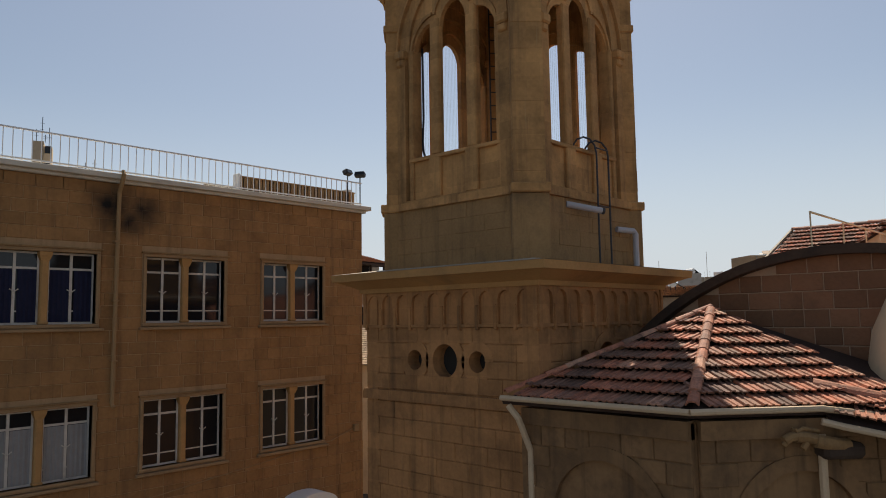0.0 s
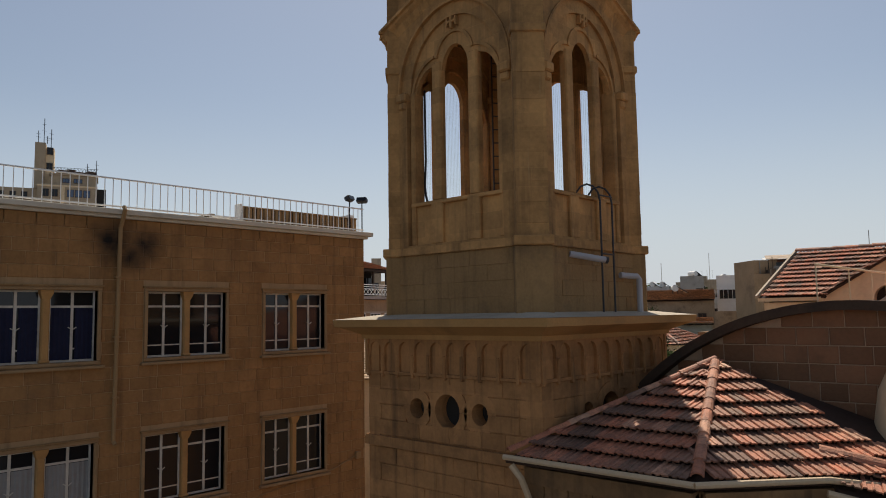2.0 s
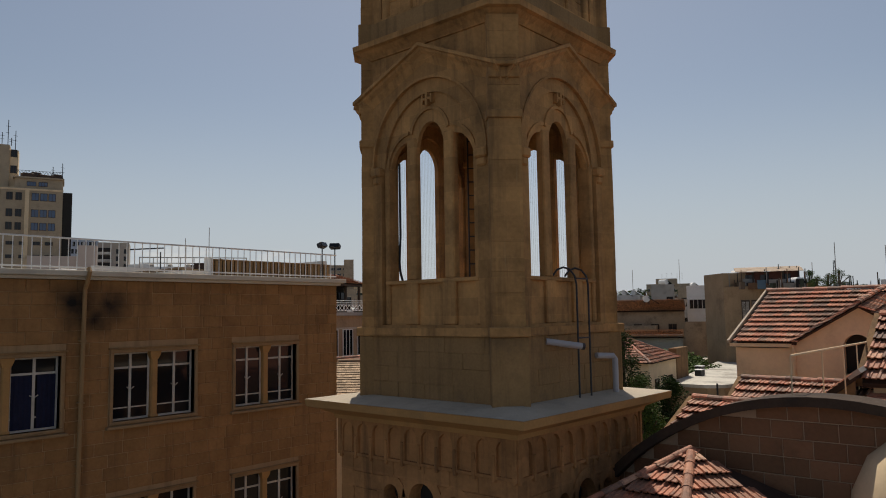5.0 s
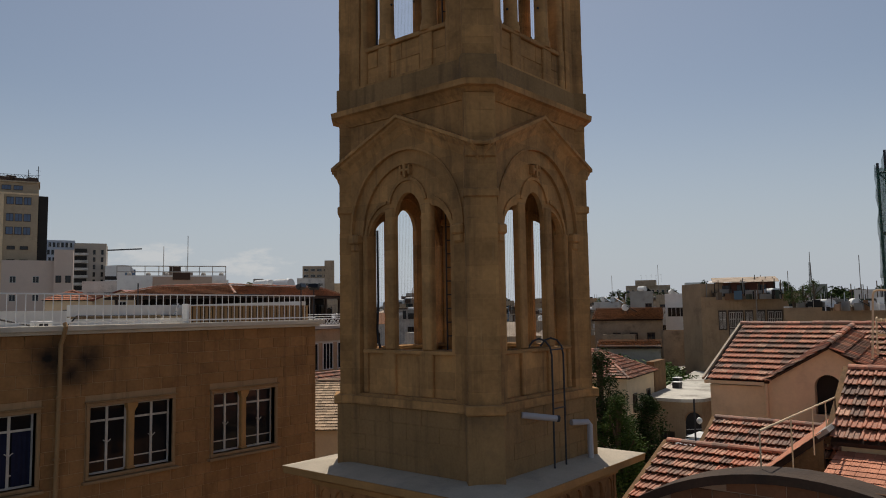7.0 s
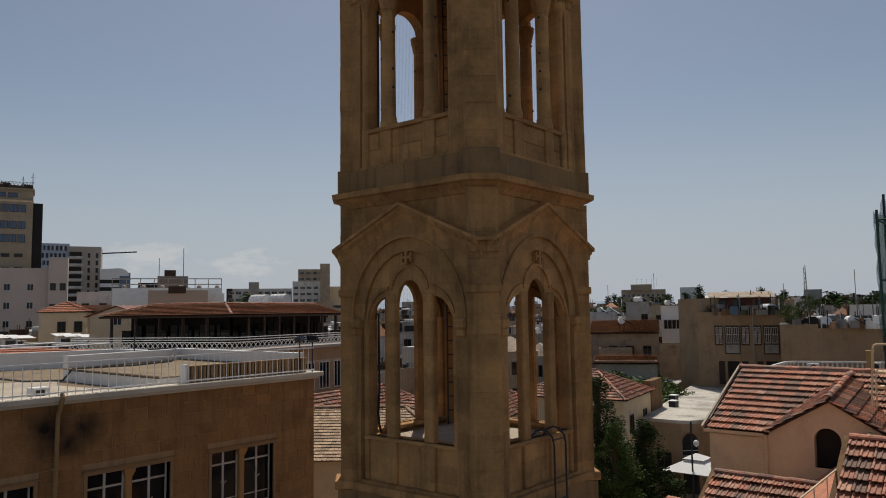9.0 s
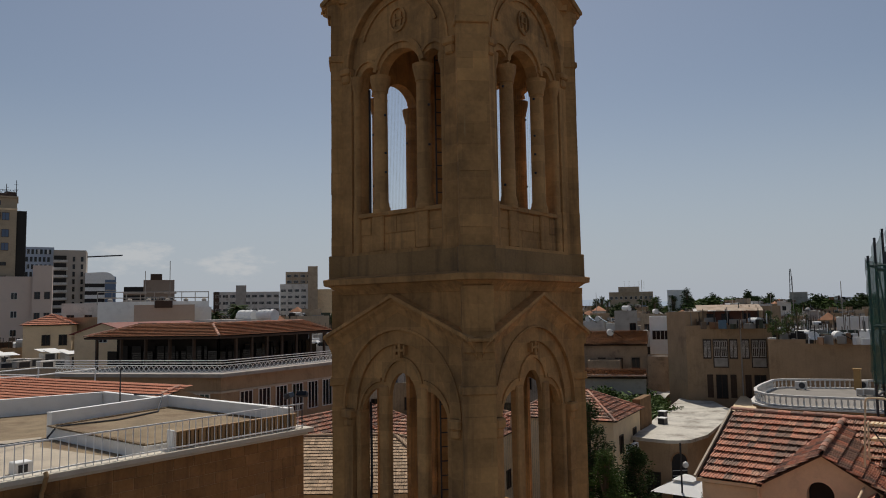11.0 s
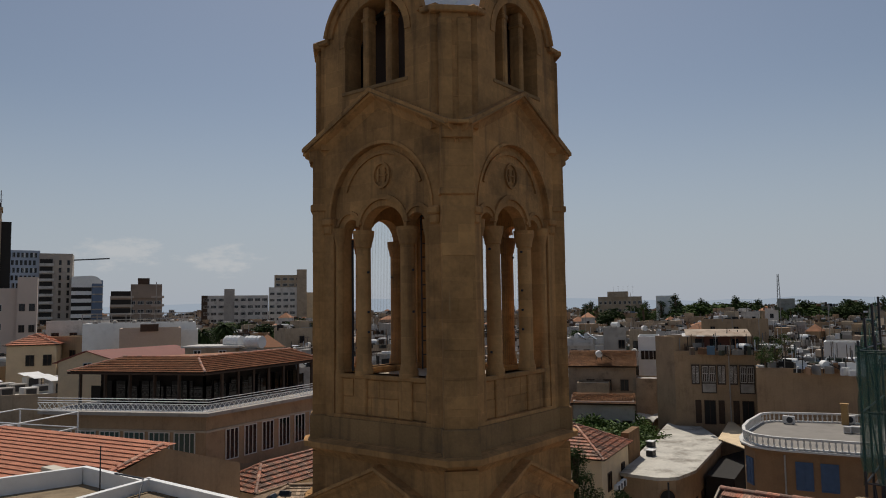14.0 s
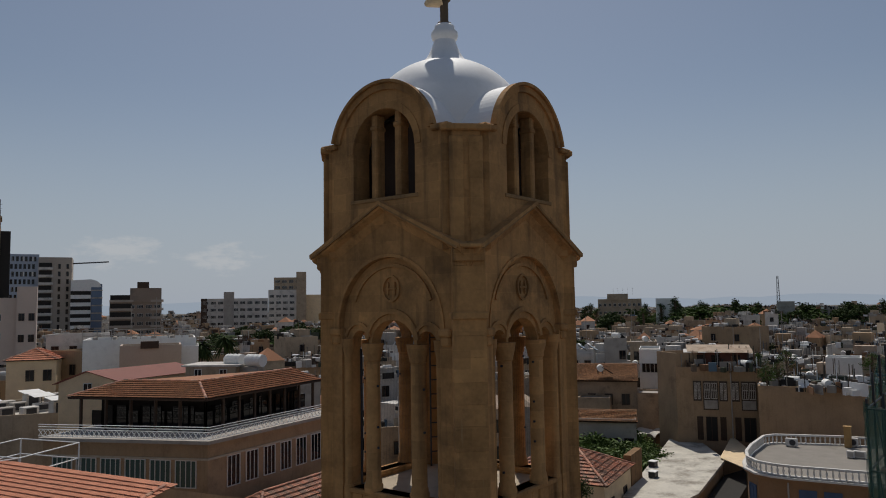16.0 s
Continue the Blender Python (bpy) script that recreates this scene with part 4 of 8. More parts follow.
def ladder(name, label, x0, y0, x1, y1, z0, z1, step, material, bent=None):
    lad = thing(name, label, "ladder", (x0, y0, z0))
    for x, y in ((x0, y0), (x1, y1)):
        pts = [(x, y, z0), (x, y, z1)]
        if bent:
            pts = [(x, y, z0), (x, y, z1 - 0.3)] + [(x + bent[0] * (1 - math.cos(radians(a))), y + bent[1] * (1 - math.cos(radians(a))), z1 - 0.3 + 0.3 * math.sin(radians(a))) for a in range(30, 151, 30)]
        part("stile", tube(pts, 0.018, 8), material, lad)
    z = z0 + step
    while z < z1 - 0.1:
        part("rung", tube([(x0, y0, z), (x1, y1, z)], 0.014, 6), material, lad)
        z += step
    return lad


ladder("ladder", "dark steel ladder with hooped top against the belfry wall", -0.04, -1.98, 0.36, -1.98, 10.0, 12.3, 1.05, STEEL, (-0.16, 0.16))
ladder("ladder", "rusty steel ladder inside the open belfry", 0.95, 1.25, 1.2, 1.05, 11.98, 16.3, 0.3, STEEL)
ladder("ladder", "rusty steel ladder inside the upper belfry", 0.95, 1.25, 1.2, 1.05, 17.8, 22.0, 0.3, STEEL)
pvc = thing("drain_pipe", "grey plastic pipe stub out of the tower wall", "pipe", (-0.55, -1.85, 10.95))
part("pipe", tube([(-0.80, -1.80, 11.02), (-0.22, -2.15, 10.92)], 0.055, 12), PVC, pvc)
part("pipe_mouth", tube([(-0.22, -2.15, 10.92), (-0.18, -2.175, 10.912)], 0.06, 12), STEEL, pvc, "dark open pipe end")
pv2 = thing("drain_pipe", "grey plastic elbow pipe running down to the platform", "pipe", (1.3, -2.1, 10.0))
part("pipe", tube([(0.8, -1.85, 10.70), (1.16, -2.0, 10.68), (1.2, -2.02, 10.62), (1.2, -2.02, 10.0)], 0.055, 12), PVC, pv2)
cable = thing("cable", "black cable hanging down the belfry jamb", "cable", (-1.75, 1.0, 12.1))
part("cable_run", tube([(-1.40, 1.04, 14.4), (-1.40, 1.03, 13.0), (-1.42, 1.04, 12.5), (-1.46, 0.98, 12.3), (-1.43, 0.95, 12.14)], 0.025, 6), STEEL, cable)
cable2 = thing("cable", "black cable along the upper belfry jamb", "cable", (-1.7, 1.0, 18.0))
part("cable_run", tube([(-1.42, 0.99, 20.4), (-1.42, 0.985, 18.6), (-1.46, 0.95, 17.95)], 0.025, 6), STEEL, cable2)

# ---- school building ----
FY, ZR = 8.65, 12.62
school = thing("school_building", "three-storey sandstone block school building with flat roof", "building", (-4, FY, 0))
WINS = [(-13.9, -11.8), (-10.45, -8.3), (-6.72, -4.55), (-3.37, -1.27), (-0.07, 1.96)]
openings = [(a, b, z, z + 1.61) for a, b in WINS for z in (9.09, 5.63, 2.2)]
wallp = plate(bmesh.new(), [(-17, 0), (3.5, 0), (3.5, 12.45), (-17, 12.45)], [[(a, c), (b, c), (b, d), (a, d)] for a, b, c, d in openings], -(FY + 0.3), -FY)
front = part("front_wall", wallp, MORTAR, school, "sandstone block wall with pale joints")
part("side_wall", box(3.2, 3.5, FY + 0.3, 24, 0, 12.45), ASHLAR, school)
part("rear_wall", box(-17, 3.2, 23.7, 24, 0, 12.45), ASHLAR, school)
part("end_wall", box(-17, -16.7, FY + 0.3, 23.7, 0, 12.45), ASHLAR, school)
# one near-black sheet stands for the shade of the rooms
part("room_dark", box(-16.6, 3.1, FY + 1.2, FY + 1.4, 0.2, 12.2), DARK, school, "near-black sheet painted as room shade behind the windows")
part("roof_slab", box(-17, 3.5, FY, 24, 12.2, 12.44), SCREED, school, "dusty flat roof screed")
cor = bmesh.new()
for (d, z0, z1) in ((0.10, 12.42, 12.50), (0.22, 12.50, 12.625)):
    box(-17.0, 3.5 + d, FY - d, FY + 0.25, z0, z1, 0.01, cor)
    box(3.2, 3.5 + d, FY + 0.25, 24, z0, z1, 0.01, cor)
part("roof_cornice", cor, CORNICE, school, "cream painted concrete cornice")
hl = [(a - 0.10, b + 0.10, c - 0.13, d + 0.10) for a, b, c, d in openings]
ashlar(front, Matrix.Translation((0, FY, 0)), -8.2, 3.5, 3.4, 12.42, 0.29, 0.56, hl, thick=0.012, joint=0.008, material=ASHLAR, joined_material=ASHLAR_J, most=300,
       prefer=lambda a, b, c, d: a > -3.6 and c > 6.5)


def school_window(a, b, z0, z1, drape=None):
    mid = (a + b) / 2
    fr = bmesh.new()
    t = 0.085
    for x0, x1, za, zb in ((a - t, b + t, z1, z1 + t), (a - t, b + t, z0 - t, z0), (a - t, a, z0, z1), (b, b + t, z0, z1)):
        box(x0, x1, FY - 0.055, FY + 0.22, za, zb, 0.012, fr)
    surround = part("window_frame", fr, FRAME_S, school, "pale stone window surround")
    part("window_sill", box(a - 0.16, b + 0.16, FY - 0.13, FY + 0.05, z0 - 0.17, z0 - 0.10, 0.012), FRAME_S, surround)
    lint = box(a - 0.13, b + 0.13, FY - 0.09, FY + 0.05, z1 + 0.08, z1 + 0.125, 0.01)
    part("lintel", lint, SAND_DARK, surround, "dark weathered drip stone")
    pillar = box(mid - 0.085, mid + 0.085, FY + 0.03, FY + 0.22, z0, z1 - 0.12, 0.03)
    loft([([(mid - 0.085, FY + 0.03), (mid + 0.085, FY + 0.03), (mid + 0.085, FY + 0.22), (mid - 0.085, FY + 0.22)], z1 - 0.2), ([(mid - 0.13, FY - 0.01), (mid + 0.13, FY - 0.01), (mid + 0.13, FY + 0.22), (mid - 0.13, FY + 0.22)], z1 - 0.08),
          ([(mid - 0.14, FY - 0.02), (mid + 0.14, FY - 0.02), (mid + 0.14, FY + 0.22), (mid - 0.14, FY + 0.22)], z1)], pillar)
    box(mid - 0.105, mid + 0.105, FY + 0.01, FY + 0.22, z0, z0 + 0.07, 0.02, pillar)
    part("pillar", pillar, SAND_WARM, surround, "carved stone mullion with capital")
    for x0, x1 in ((a, mid - 0.085), (mid + 0.085, b)):
        bars = bmesh.new()
        y0, y1 = FY + 0.15, FY + 0.19
        zt = z1 - 0.36
        xm = (x0 + x1) / 2
        for bx in ((x0, x1, z1 - 0.045, z1, 0.0), (x0, x1, z0, z0 + 0.05, 0.0), (x0, x0 + 0.045, z0, z1, 0.004), (x1 - 0.045, x1, z0, z1, 0.004), (x0, x1, zt - 0.03, zt + 0.02, -0.003), (xm - 0.03, xm + 0.03, z0, z1, 0.008), (x0, x1, z0 + 0.28, z0 + 0.31, -0.006)):
            box(bx[0], bx[1], y0 - bx[4], y1 + bx[4], bx[2], bx[3], 0.0, bars)
        part("casement", bars, CASEMENT, surround, "aged pale steel casement")
        part("pane", box(x0 + 0.02, x1 - 0.02, FY + 0.165, FY + 0.172, z0 + 0.02, z1 - 0.02), GLASS, surround)
        hd = tube([(xm - 0.09, FY + 0.12, z0 + 0.78), (xm, FY + 0.10, z0 + 0.72), (xm + 0.09, FY + 0.12, z0 + 0.78)], 0.012, 5)
        part("window_stay", hd, CASEMENT, surround)
        if drape:
            cv, n = bmesh.new(), 26
            gap = 0.0 if drape is CURTAIN_G else 0.12
            pts = [(x0 + 0.05 + (x1 - x0 - 0.1) * i / n, FY + 0.14 + 0.012 * math.sin(i * 2.1)) for i in range(n + 1)]
            vv = [[cv.verts.new((x, y, z)) for x, y in pts] for z in (z0 + 0.05, zt - 0.04)]
            for i in range(n):
                if abs(i - n / 2) > gap * n / 2:
                    cv.faces.new((vv[0][i], vv[0][i + 1], vv[1][i + 1], vv[1][i]))
            part("curtain", cv, drape, surround, "hanging fabric curtain")


for i, (a, b) in enumerate(WINS):
    for z in (9.09, 5.63, 2.2):
        school_window(a, b, z, z + 1.61, CURTAIN if (i == 2 and z > 9) else CURTAIN_G if (i == 2 and z > 5) else None)
down = thing("downpipe", "brown painted rain downpipe on the school wall", "pipe", (-4.13, FY - 0.1, 7.2), kind="")
part("pipe", tube([(-4.10, FY - 0.26, 12.68), (-4.10, FY - 0.32, 12.60), (-4.10, FY - 0.20, 12.35), (-4.10, FY - 0.09, 12.2), (-4.15, FY - 0.09, 7.25), (-4.15, FY - 0.2, 7.15)], 0.05, 10), BROWNPIPE, down)
for z in (8.2, 9.6, 11.0):
    part("bracket", box(-4.20, -4.06, FY - 0.15, FY, z, z + 0.04, 0.005), BROWNPIPE, down)
wire = thing("cable", "thin wire clipped along the school wall", "cable", (0, FY, 5))
part("cable_run", tube([(-6.5, FY - 0.03, 4.72), (-3, FY - 0.03, 4.95), (0, FY - 0.03, 5.3), (2.3, FY - 0.03, 5.58), (3.3, FY - 0.03, 5.9)], 0.014, 5), BROWNPIPE, wire)
wbox = thing("junction_box", "small brown electrical box at the end of the wall", "box", (3.2, FY, 5.8))
part("case", box(3.1, 3.28, FY - 0.1, FY, 5.75, 5.95, 0.01), BROWNPIPE, wbox)
awning = thing("door_hood", "cream rounded hood over a ground floor door", "canopy", (1.2, FY, 4.0))
part("hood", plate(bmesh.new(), [(0.5, 4.0), (2.0, 4.0)] + arc(1.25, 4.0, 0.75, 5, 175, 14, 0.36), [], -FY, -FY + 0.7), WHITE, awning)
railing = thing("roof_railing", "white painted steel picket railing on the roof edge", "railing", (-6, FY, ZR))
for z in (ZR + 0.06, ZR + 0.72):
    part("rail", box(-17.0, 3.42, FY - 0.1, FY - 0.06, z, z + 0.035), RAILW, railing)
picket = mesh_of("picket", box(-0.008, 0.008, FY - 0.088, FY - 0.072, ZR, ZR + 0.73), RAILW)
for i in range(106):
    part("picket", picket, RAILW, railing, m=Matrix.Translation((-17 + i * 0.1925, 0, 0)))
trough = thing("roof_planter", "long brown slatted planter box behind the railing", "planter", (1.2, FY + 0.1, ZR))
part("back", box(-0.8, 3.3, FY + 0.12, FY + 0.16, ZR, ZR + 0.42), DARK, trough)
slat = mesh_of("slat", box(-0.045, 0.045, FY + 0.08, FY + 0.115, ZR, ZR + 0.42, 0.01), BROWNPIPE)
for i in range(34):
    part("slat", slat, BROWNPIPE, trough, m=Matrix.Translation((-0.72 + i * 0.12, 0, 0)))
part("end_panel", box(-0.86, -0.79, FY + 0.02, FY + 0.3, ZR, ZR + 0.5, 0.01), WHITE, trough, "white end panel")
part("top_rail", box(-0.8, 3.3, FY + 0.06, FY + 0.2, ZR + 0.42, ZR + 0.45), BROWNPIPE, trough)
for x, rz in ((2.9, 20), (3.4, -60)):
    fl = thing("floodlight", "black floodlight on a short pole at the roof corner", "lamp", (x, FY - 0.05, ZR + 0.8))
    m = Matrix.Translation((x, FY - 0.05, ZR + 1.0)) @ Matrix.Rotation(radians(rz), 4, "Z") @ Matrix.Rotation(radians(-25), 4, "X")
    part("pole", tube([(x, FY - 0.05, ZR), (x, FY - 0.05, ZR + 1.0)], 0.02, 6), STEEL, fl)
    part("housing", box(-0.17, 0.17, -0.09, 0.09, -0.06, 0.1, 0.03), STEEL, fl, m=m)
    part("lens", box(-0.15, 0.15, -0.1, -0.088, -0.05, 0.08), GLASS, fl, m=m)
# roof upstands and the raised gravel terrace between them
for top, p in ((13.2, ((-1.3, 14.75), (3.25, 15.7))), (13.2, ((3.25, 15.92), (3.3, 9.0))), (13.08, ((-9, 23.2), (3.1, 20.3))), (13.08, ((3.22, 20.4), (3.3, 15.95)))):
    (xa, ya), (xb, yb) = p
    d = Vector((xb - xa, yb - ya))
    nn = Vector((-d.y, d.x)).normalized() * 0.11
    poly = [(xa - nn.x, ya - nn.y), (xb - nn.x, yb - nn.y), (xb + nn.x, yb + nn.y), (xa + nn.x, ya + nn.y)]
    up = thing("roof_parapet", "white painted low roof parapet wall", "parapet", (xa, ya, 12.44))
    part("upstand", slab(poly, 12.44, top), WHITE, up)
raised = part("raised_terrace", slab([(-1.42, 9.05), (3.18, 9.05), (3.13, 15.5), (-1.36, 14.62)], 12.44, 12.76), WHITE, school, "white edge of a raised roof terrace")
part("gravel_bed", slab([(-1.38, 9.1), (3.16, 9.1), (3.11, 15.45), (-1.32, 14.58)], 12.76, 12.80), SCREED, raised, "brown gravel roof bed")
lip_m = []
for a, b, n in (((-1.42, 9.1), (-1.36, 14.6), 40), ((-1.3, 14.52), (3.1, 15.4), 32), ((3.1, 15.3), (3.12, 9.2), 44)):
    for i in range(n):
        q = Vector(a).lerp(Vector(b), (i + 0.5) / n)
        lip_m.append(Matrix.Translation((q.x, q.y, 12.80)) @ Matrix.Rotation(math.atan2(b[1] - a[1], b[0] - a[0]), 4, "Z"))
joined("edge_tiles", [(x, y, z) for z in (0, 0.035) for x, y in ((-0.05, -0.07), (0.05, -0.07), (0.05, 0.07), (-0.05, 0.07))],
       [(4, 5, 6, 7), (0, 1, 5, 4), (1, 2, 6, 5), (2, 3, 7, 6), (3, 0, 4, 7)], lip_m, SCREED, raised, "row of edging tiles")
cooler = thing("roof_box", "small white metal box standing on the flat roof", "box", (-4.0, 9.8, 12.45))
part("case", box(-4.2, -3.8, 9.75, 10.1, 12.45, 12.74, 0.02), WHITE, cooler)
part("vent", box(-4.12, -3.92, 9.735, 9.75, 12.5, 12.68), STEEL, cooler, "dark round vent")
part("roof_paint", slab([(-16.9, FY + 0.3), (-1.6, FY + 0.3), (-2.2, 13.2), (-1.4, 15), (-9, 17.2), (-16.9, 17.2)], 12.43, 12.452), LEDGE, school, "white washed part of the roof")
hose = thing("hose", "black cable lying across the flat roof", "cable", (0, 14, 12.5))
part("hose_run", tube([(-5, 12.8, 13.02), (-3, 13.4, 12.62), (-1.6, 14.2, 12.5), (-1.35, 14.1, 12.84), (0.4, 13.9, 12.83), (2.2, 14.6, 12.83), (3.0, 15.7, 13.24), (3.2, 18, 13.1)], 0.03, 6), STEEL, hose)
mast = thing("mast", "thin dark roof mast", "mast", (2.9, 18.5, 12.4))
part("pole", tube([(2.9, 18.5, 12.4), (2.9, 18.5, 14.1)], 0.025, 6), STEEL, mast)

# ---- church beside the tower ----
church = thing("church", "stone church with apse, curved gable wall and tiled roofs", "church", (0, -4, 0))
A = Vector((0.78, -3.6, 9.14))
G0, G1 = Vector((-2.62, -1.75, 7.84)), Vector((-2.50, -4.66, 7.84))
GD = Vector((1.16, -1.01, 0)).normalized()
G3 = G1 + GD * 3.3
apse = part("apse_wall", slab([(-2.35, -1.9), (-2.28, -4.6), tuple((G3 - Vector((-0.1, -0.2, 0)))[:2]), (1.2, -6.6), (1.2, -1.9)], 0, 7.72), RUBBLE, church, "weathered brown stone apse wall")
# blind arches on the apse
rise = Matrix.Translation((-2.31, -3.3, 0)) @ turned(1)
part("blind_arch", plate(bmesh.new(), [(-1.3, 4), (-0.82, 4), (-0.82, 6.3)] + arc(0, 6.3, 0.82, 175, 5, 16) + [(0.82, 6.3), (0.82, 4), (1.3, 4), (1.3, 7.7), (-1.3, 7.7)], [], -0.05, 0.07), RUBBLE, apse, "blind arch in the apse wall", rise)
yaw = math.atan2(GD.y, GD.x)
rise2 = Matrix.Translation(G1 + GD * 1.5 + Vector((0.14, 0.16, -G1.z))) @ Matrix.Rotation(yaw, 4, "Z")
part("blind_arch", plate(bmesh.new(), [(-1.35, 4), (-0.8, 4), (-0.8, 6.3)] + arc(0, 6.3, 0.8, 175, 5, 16) + [(0.8, 6.3), (0.8, 4), (1.75, 4), (1.75, 7.7), (-1.35, 7.7)], [], -0.1, 0.07), RUBBLE, apse, "blind arch in the apse wall", rise2)
for m, w, r in ((rise, 1.3, 0.82), (rise2, 1.35, 0.8)):
    def beyond(u, z, r=r):
        return (abs(u) > r + 0.1 if z < 6.3 else u * u + (z - 6.3) ** 2 > (r + 0.2) ** 2)
    ashlar(apse, m @ Matrix.Translation((0, -0.07, 0)), -w, w, 4.5, 7.5, 0.3, 0.46, thick=0.022, joint=0.012, material=RUBBLE, most=80, shape=beyond)
    ashlar(apse, m @ Matrix.Translation((0, 0.05, 0)), -r, r, 4.5, 7.2, 0.3, 0.5, thick=0.03, joint=0.012, material=RUBBLE, most=60, shape=lambda u, z, r=r: not (z > 6.3 and u * u + (z - 6.3) ** 2 > (r + 0.1) ** 2))
    part("arch_ring", band(bmesh.new(), 0, 6.3, r - 0.02, r + 0.17, -0.05, 0.105), RUBBLE, apse, m=m)
    part("eave_cornice", plate(bmesh.new(), [(-w, 7.5), (w, 7.5), (w, 7.74), (-w, 7.74)], [], -0.1, 0.16), RUBBLE, apse, m=m)
roof = part("apse_roof", sheet([A, G0, G1], 0.06), UNDER, church, "hipped clay tile roof of the apse")
part("roof_bed", sheet([A, G1, G3], 0.06), UNDER, roof)
part("roof_bed", sheet([A, G3, (1.2, -6.8, 8.0)], 0.06), UNDER, roof)


def tri_tiles(parent, e0, e1, apex, pitch=0.36):
    e0, e1, apex = Vector(e0), Vector(e1), Vector(apex)
    u = (e1 - e0).normalized()
    v = (apex - e0) - u * (apex - e0).dot(u)
    tile_roof(parent, e0, e1, v, True, pitch=pitch, poly=[(0.0, -0.1), ((e1 - e0).length, -0.1), ((apex - e0).dot(u), v.length)])


tri_tiles(roof, G0, G1, A)
tri_tiles(roof, G1, G3, A)
ridge_caps(roof, G1 + Vector((0.1, 0.02, 0.09)), A + Vector((0, 0, 0.07)), 0.078, 0.34, name="hip_tile")
ridge_caps(roof, G0 + Vector((0.1, 0, 0.09)), A + Vector((0, 0, 0.06)), 0.07, 0.36, name="hip_tile")
gut = bmesh.new()
on = Vector((GD.y, -GD.x, 0))
corner = G1 + Vector((-0.10, -0.035, 0))
up6 = Vector((0, 0, 0.035))
for a, b in ((G0 + Vector((-0.05, -0.02, 0.01)), corner), (corner, G1 + GD * 1.7 + on * 0.08), (G1 + GD * 1.7 + on * 0.08, G3 + on * 0.1 + Vector((0, 0, -0.22)))):
    tube([a + up6, b + up6], 0.042, 8, gut)
gutter = thing("gutter", "beige metal eaves gutter of the apse roof", "gutter", tuple(G1))
part("trough", gut, GUTTER, gutter)
part("downpipe", tube([(-2.66, -1.9, 7.78), (-2.62, -2.05, 7.6), (-2.4, -2.1, 7.1), (-2.4, -2.1, 5.0)], 0.05, 8), GUTTER, gutter)
P2 = G1 + GD * 1.75
part("downpipe", tube([P2 + Vector((0.05, 0.05, -0.3)), P2 + Vector((0.05, 0.05, -4))], 0.055, 8), GUTTER, gutter)
spout = thing("gargoyle_spout", "grey carved stone beast spout under the gutter", "gargoyle", (-1.4, -5.8, 7.4))
sp = bmesh.new()
for pts, r in (((( -0.98, -6.02, 7.40), (-1.2, -5.9, 7.44), (-1.42, -5.76, 7.49)), 0.085), (((-1.38, -5.79, 7.5), (-1.5, -5.68, 7.54), (-1.6, -5.60, 7.545)), 0.07),
               (((-1.57, -5.63, 7.56), (-1.66, -5.55, 7.54), (-1.72, -5.5, 7.50)), 0.06), (((-1.68, -5.53, 7.5), (-1.73, -5.49, 7.44)), 0.035),
               (((-1.6, -5.6, 7.6), (-1.5, -5.66, 7.64), (-1.3, -5.78, 7.6)), 0.03), (((-1.5, -5.7, 7.47), (-1.55, -5.66, 7.4)), 0.04)):
    tube(pts, r, 9, sp)
for bx in (-0.03, 0.03):
    tube([(-1.58 + bx, -5.6 + bx, 7.6), (-1.6 + bx, -5.58 + bx, 7.65)], 0.018, 5, sp)
part("spout", sp, SAND_DARK, spout, smooth=True)
part("block", box(-0.26, 0.30, -0.14, 0.2, -0.14, 0.06, 0.05), COPING, spout, m=Matrix.Translation((-1.02, -5.92, 7.38)) @ Matrix.Rotation(yaw, 4, "Z"))
# lower side roof meeting the apse
L0, L1 = P2 + Vector((-0.02, -0.12, -0.12)), P2 + Vector((0.55, -1.75, -0.42))
LU = Vector((0.62, 0.43, 0.3))
side_roof = part("side_roof", sheet([L0, L1, L1 + LU, L0 + LU], 0.06), UNDER, church, "small clay tile side roof")
tile_roof(side_roof, L0 + Vector((0, 0, 0.03)), L1 + Vector((0, 0, 0.03)), LU, True, pitch=0.36)
part("side_gutter", tube([L0 + Vector((-0.12, 0.1, -0.0)), L0 + Vector((0.0, -0.12, -0.06)), L1 + Vector((-0.06, 0, -0.05))], 0.045, 8), GUTTER, side_roof, "beige lower gutter")
ridge_caps(side_roof, L0 + LU * 0.9 + Vector((0, 0, 0.1)), L0 + LU * 0.9 + (L1 - L0) + Vector((0, 0, 0.1)), 0.11, 0.4)
# curved gable wall
gy = lambda a: (5.55 + 4.9 * math.cos(radians(a)), 5.2 + 4.9 * math.sin(radians(a)))
outline = [(1.9, 4.0), (9.2, 4.0)] + [gy(a) for a in range(40, 146, 5)]
gable_wall = part("gable_wall", plate(bmesh.new(), outline, [], -0.6, 0.0), JOINT, church, "curved gable wall of dark blocks with pale joints", Matrix.Translation((1.28, 0, 0)) @ turned(1))
ashlar(gable_wall, Matrix.Translation((1.28, 0, 0)) @ turned(1), 1.9, 9.2, 7.4, 10.01, 0.29, 0.42, thick=0.02, joint=0.015, material=CHURCH_J, most=300, shape=lambda u, z: (u - 5.55) ** 2 + (z - 5.2) ** 2 < 4.8 ** 2)
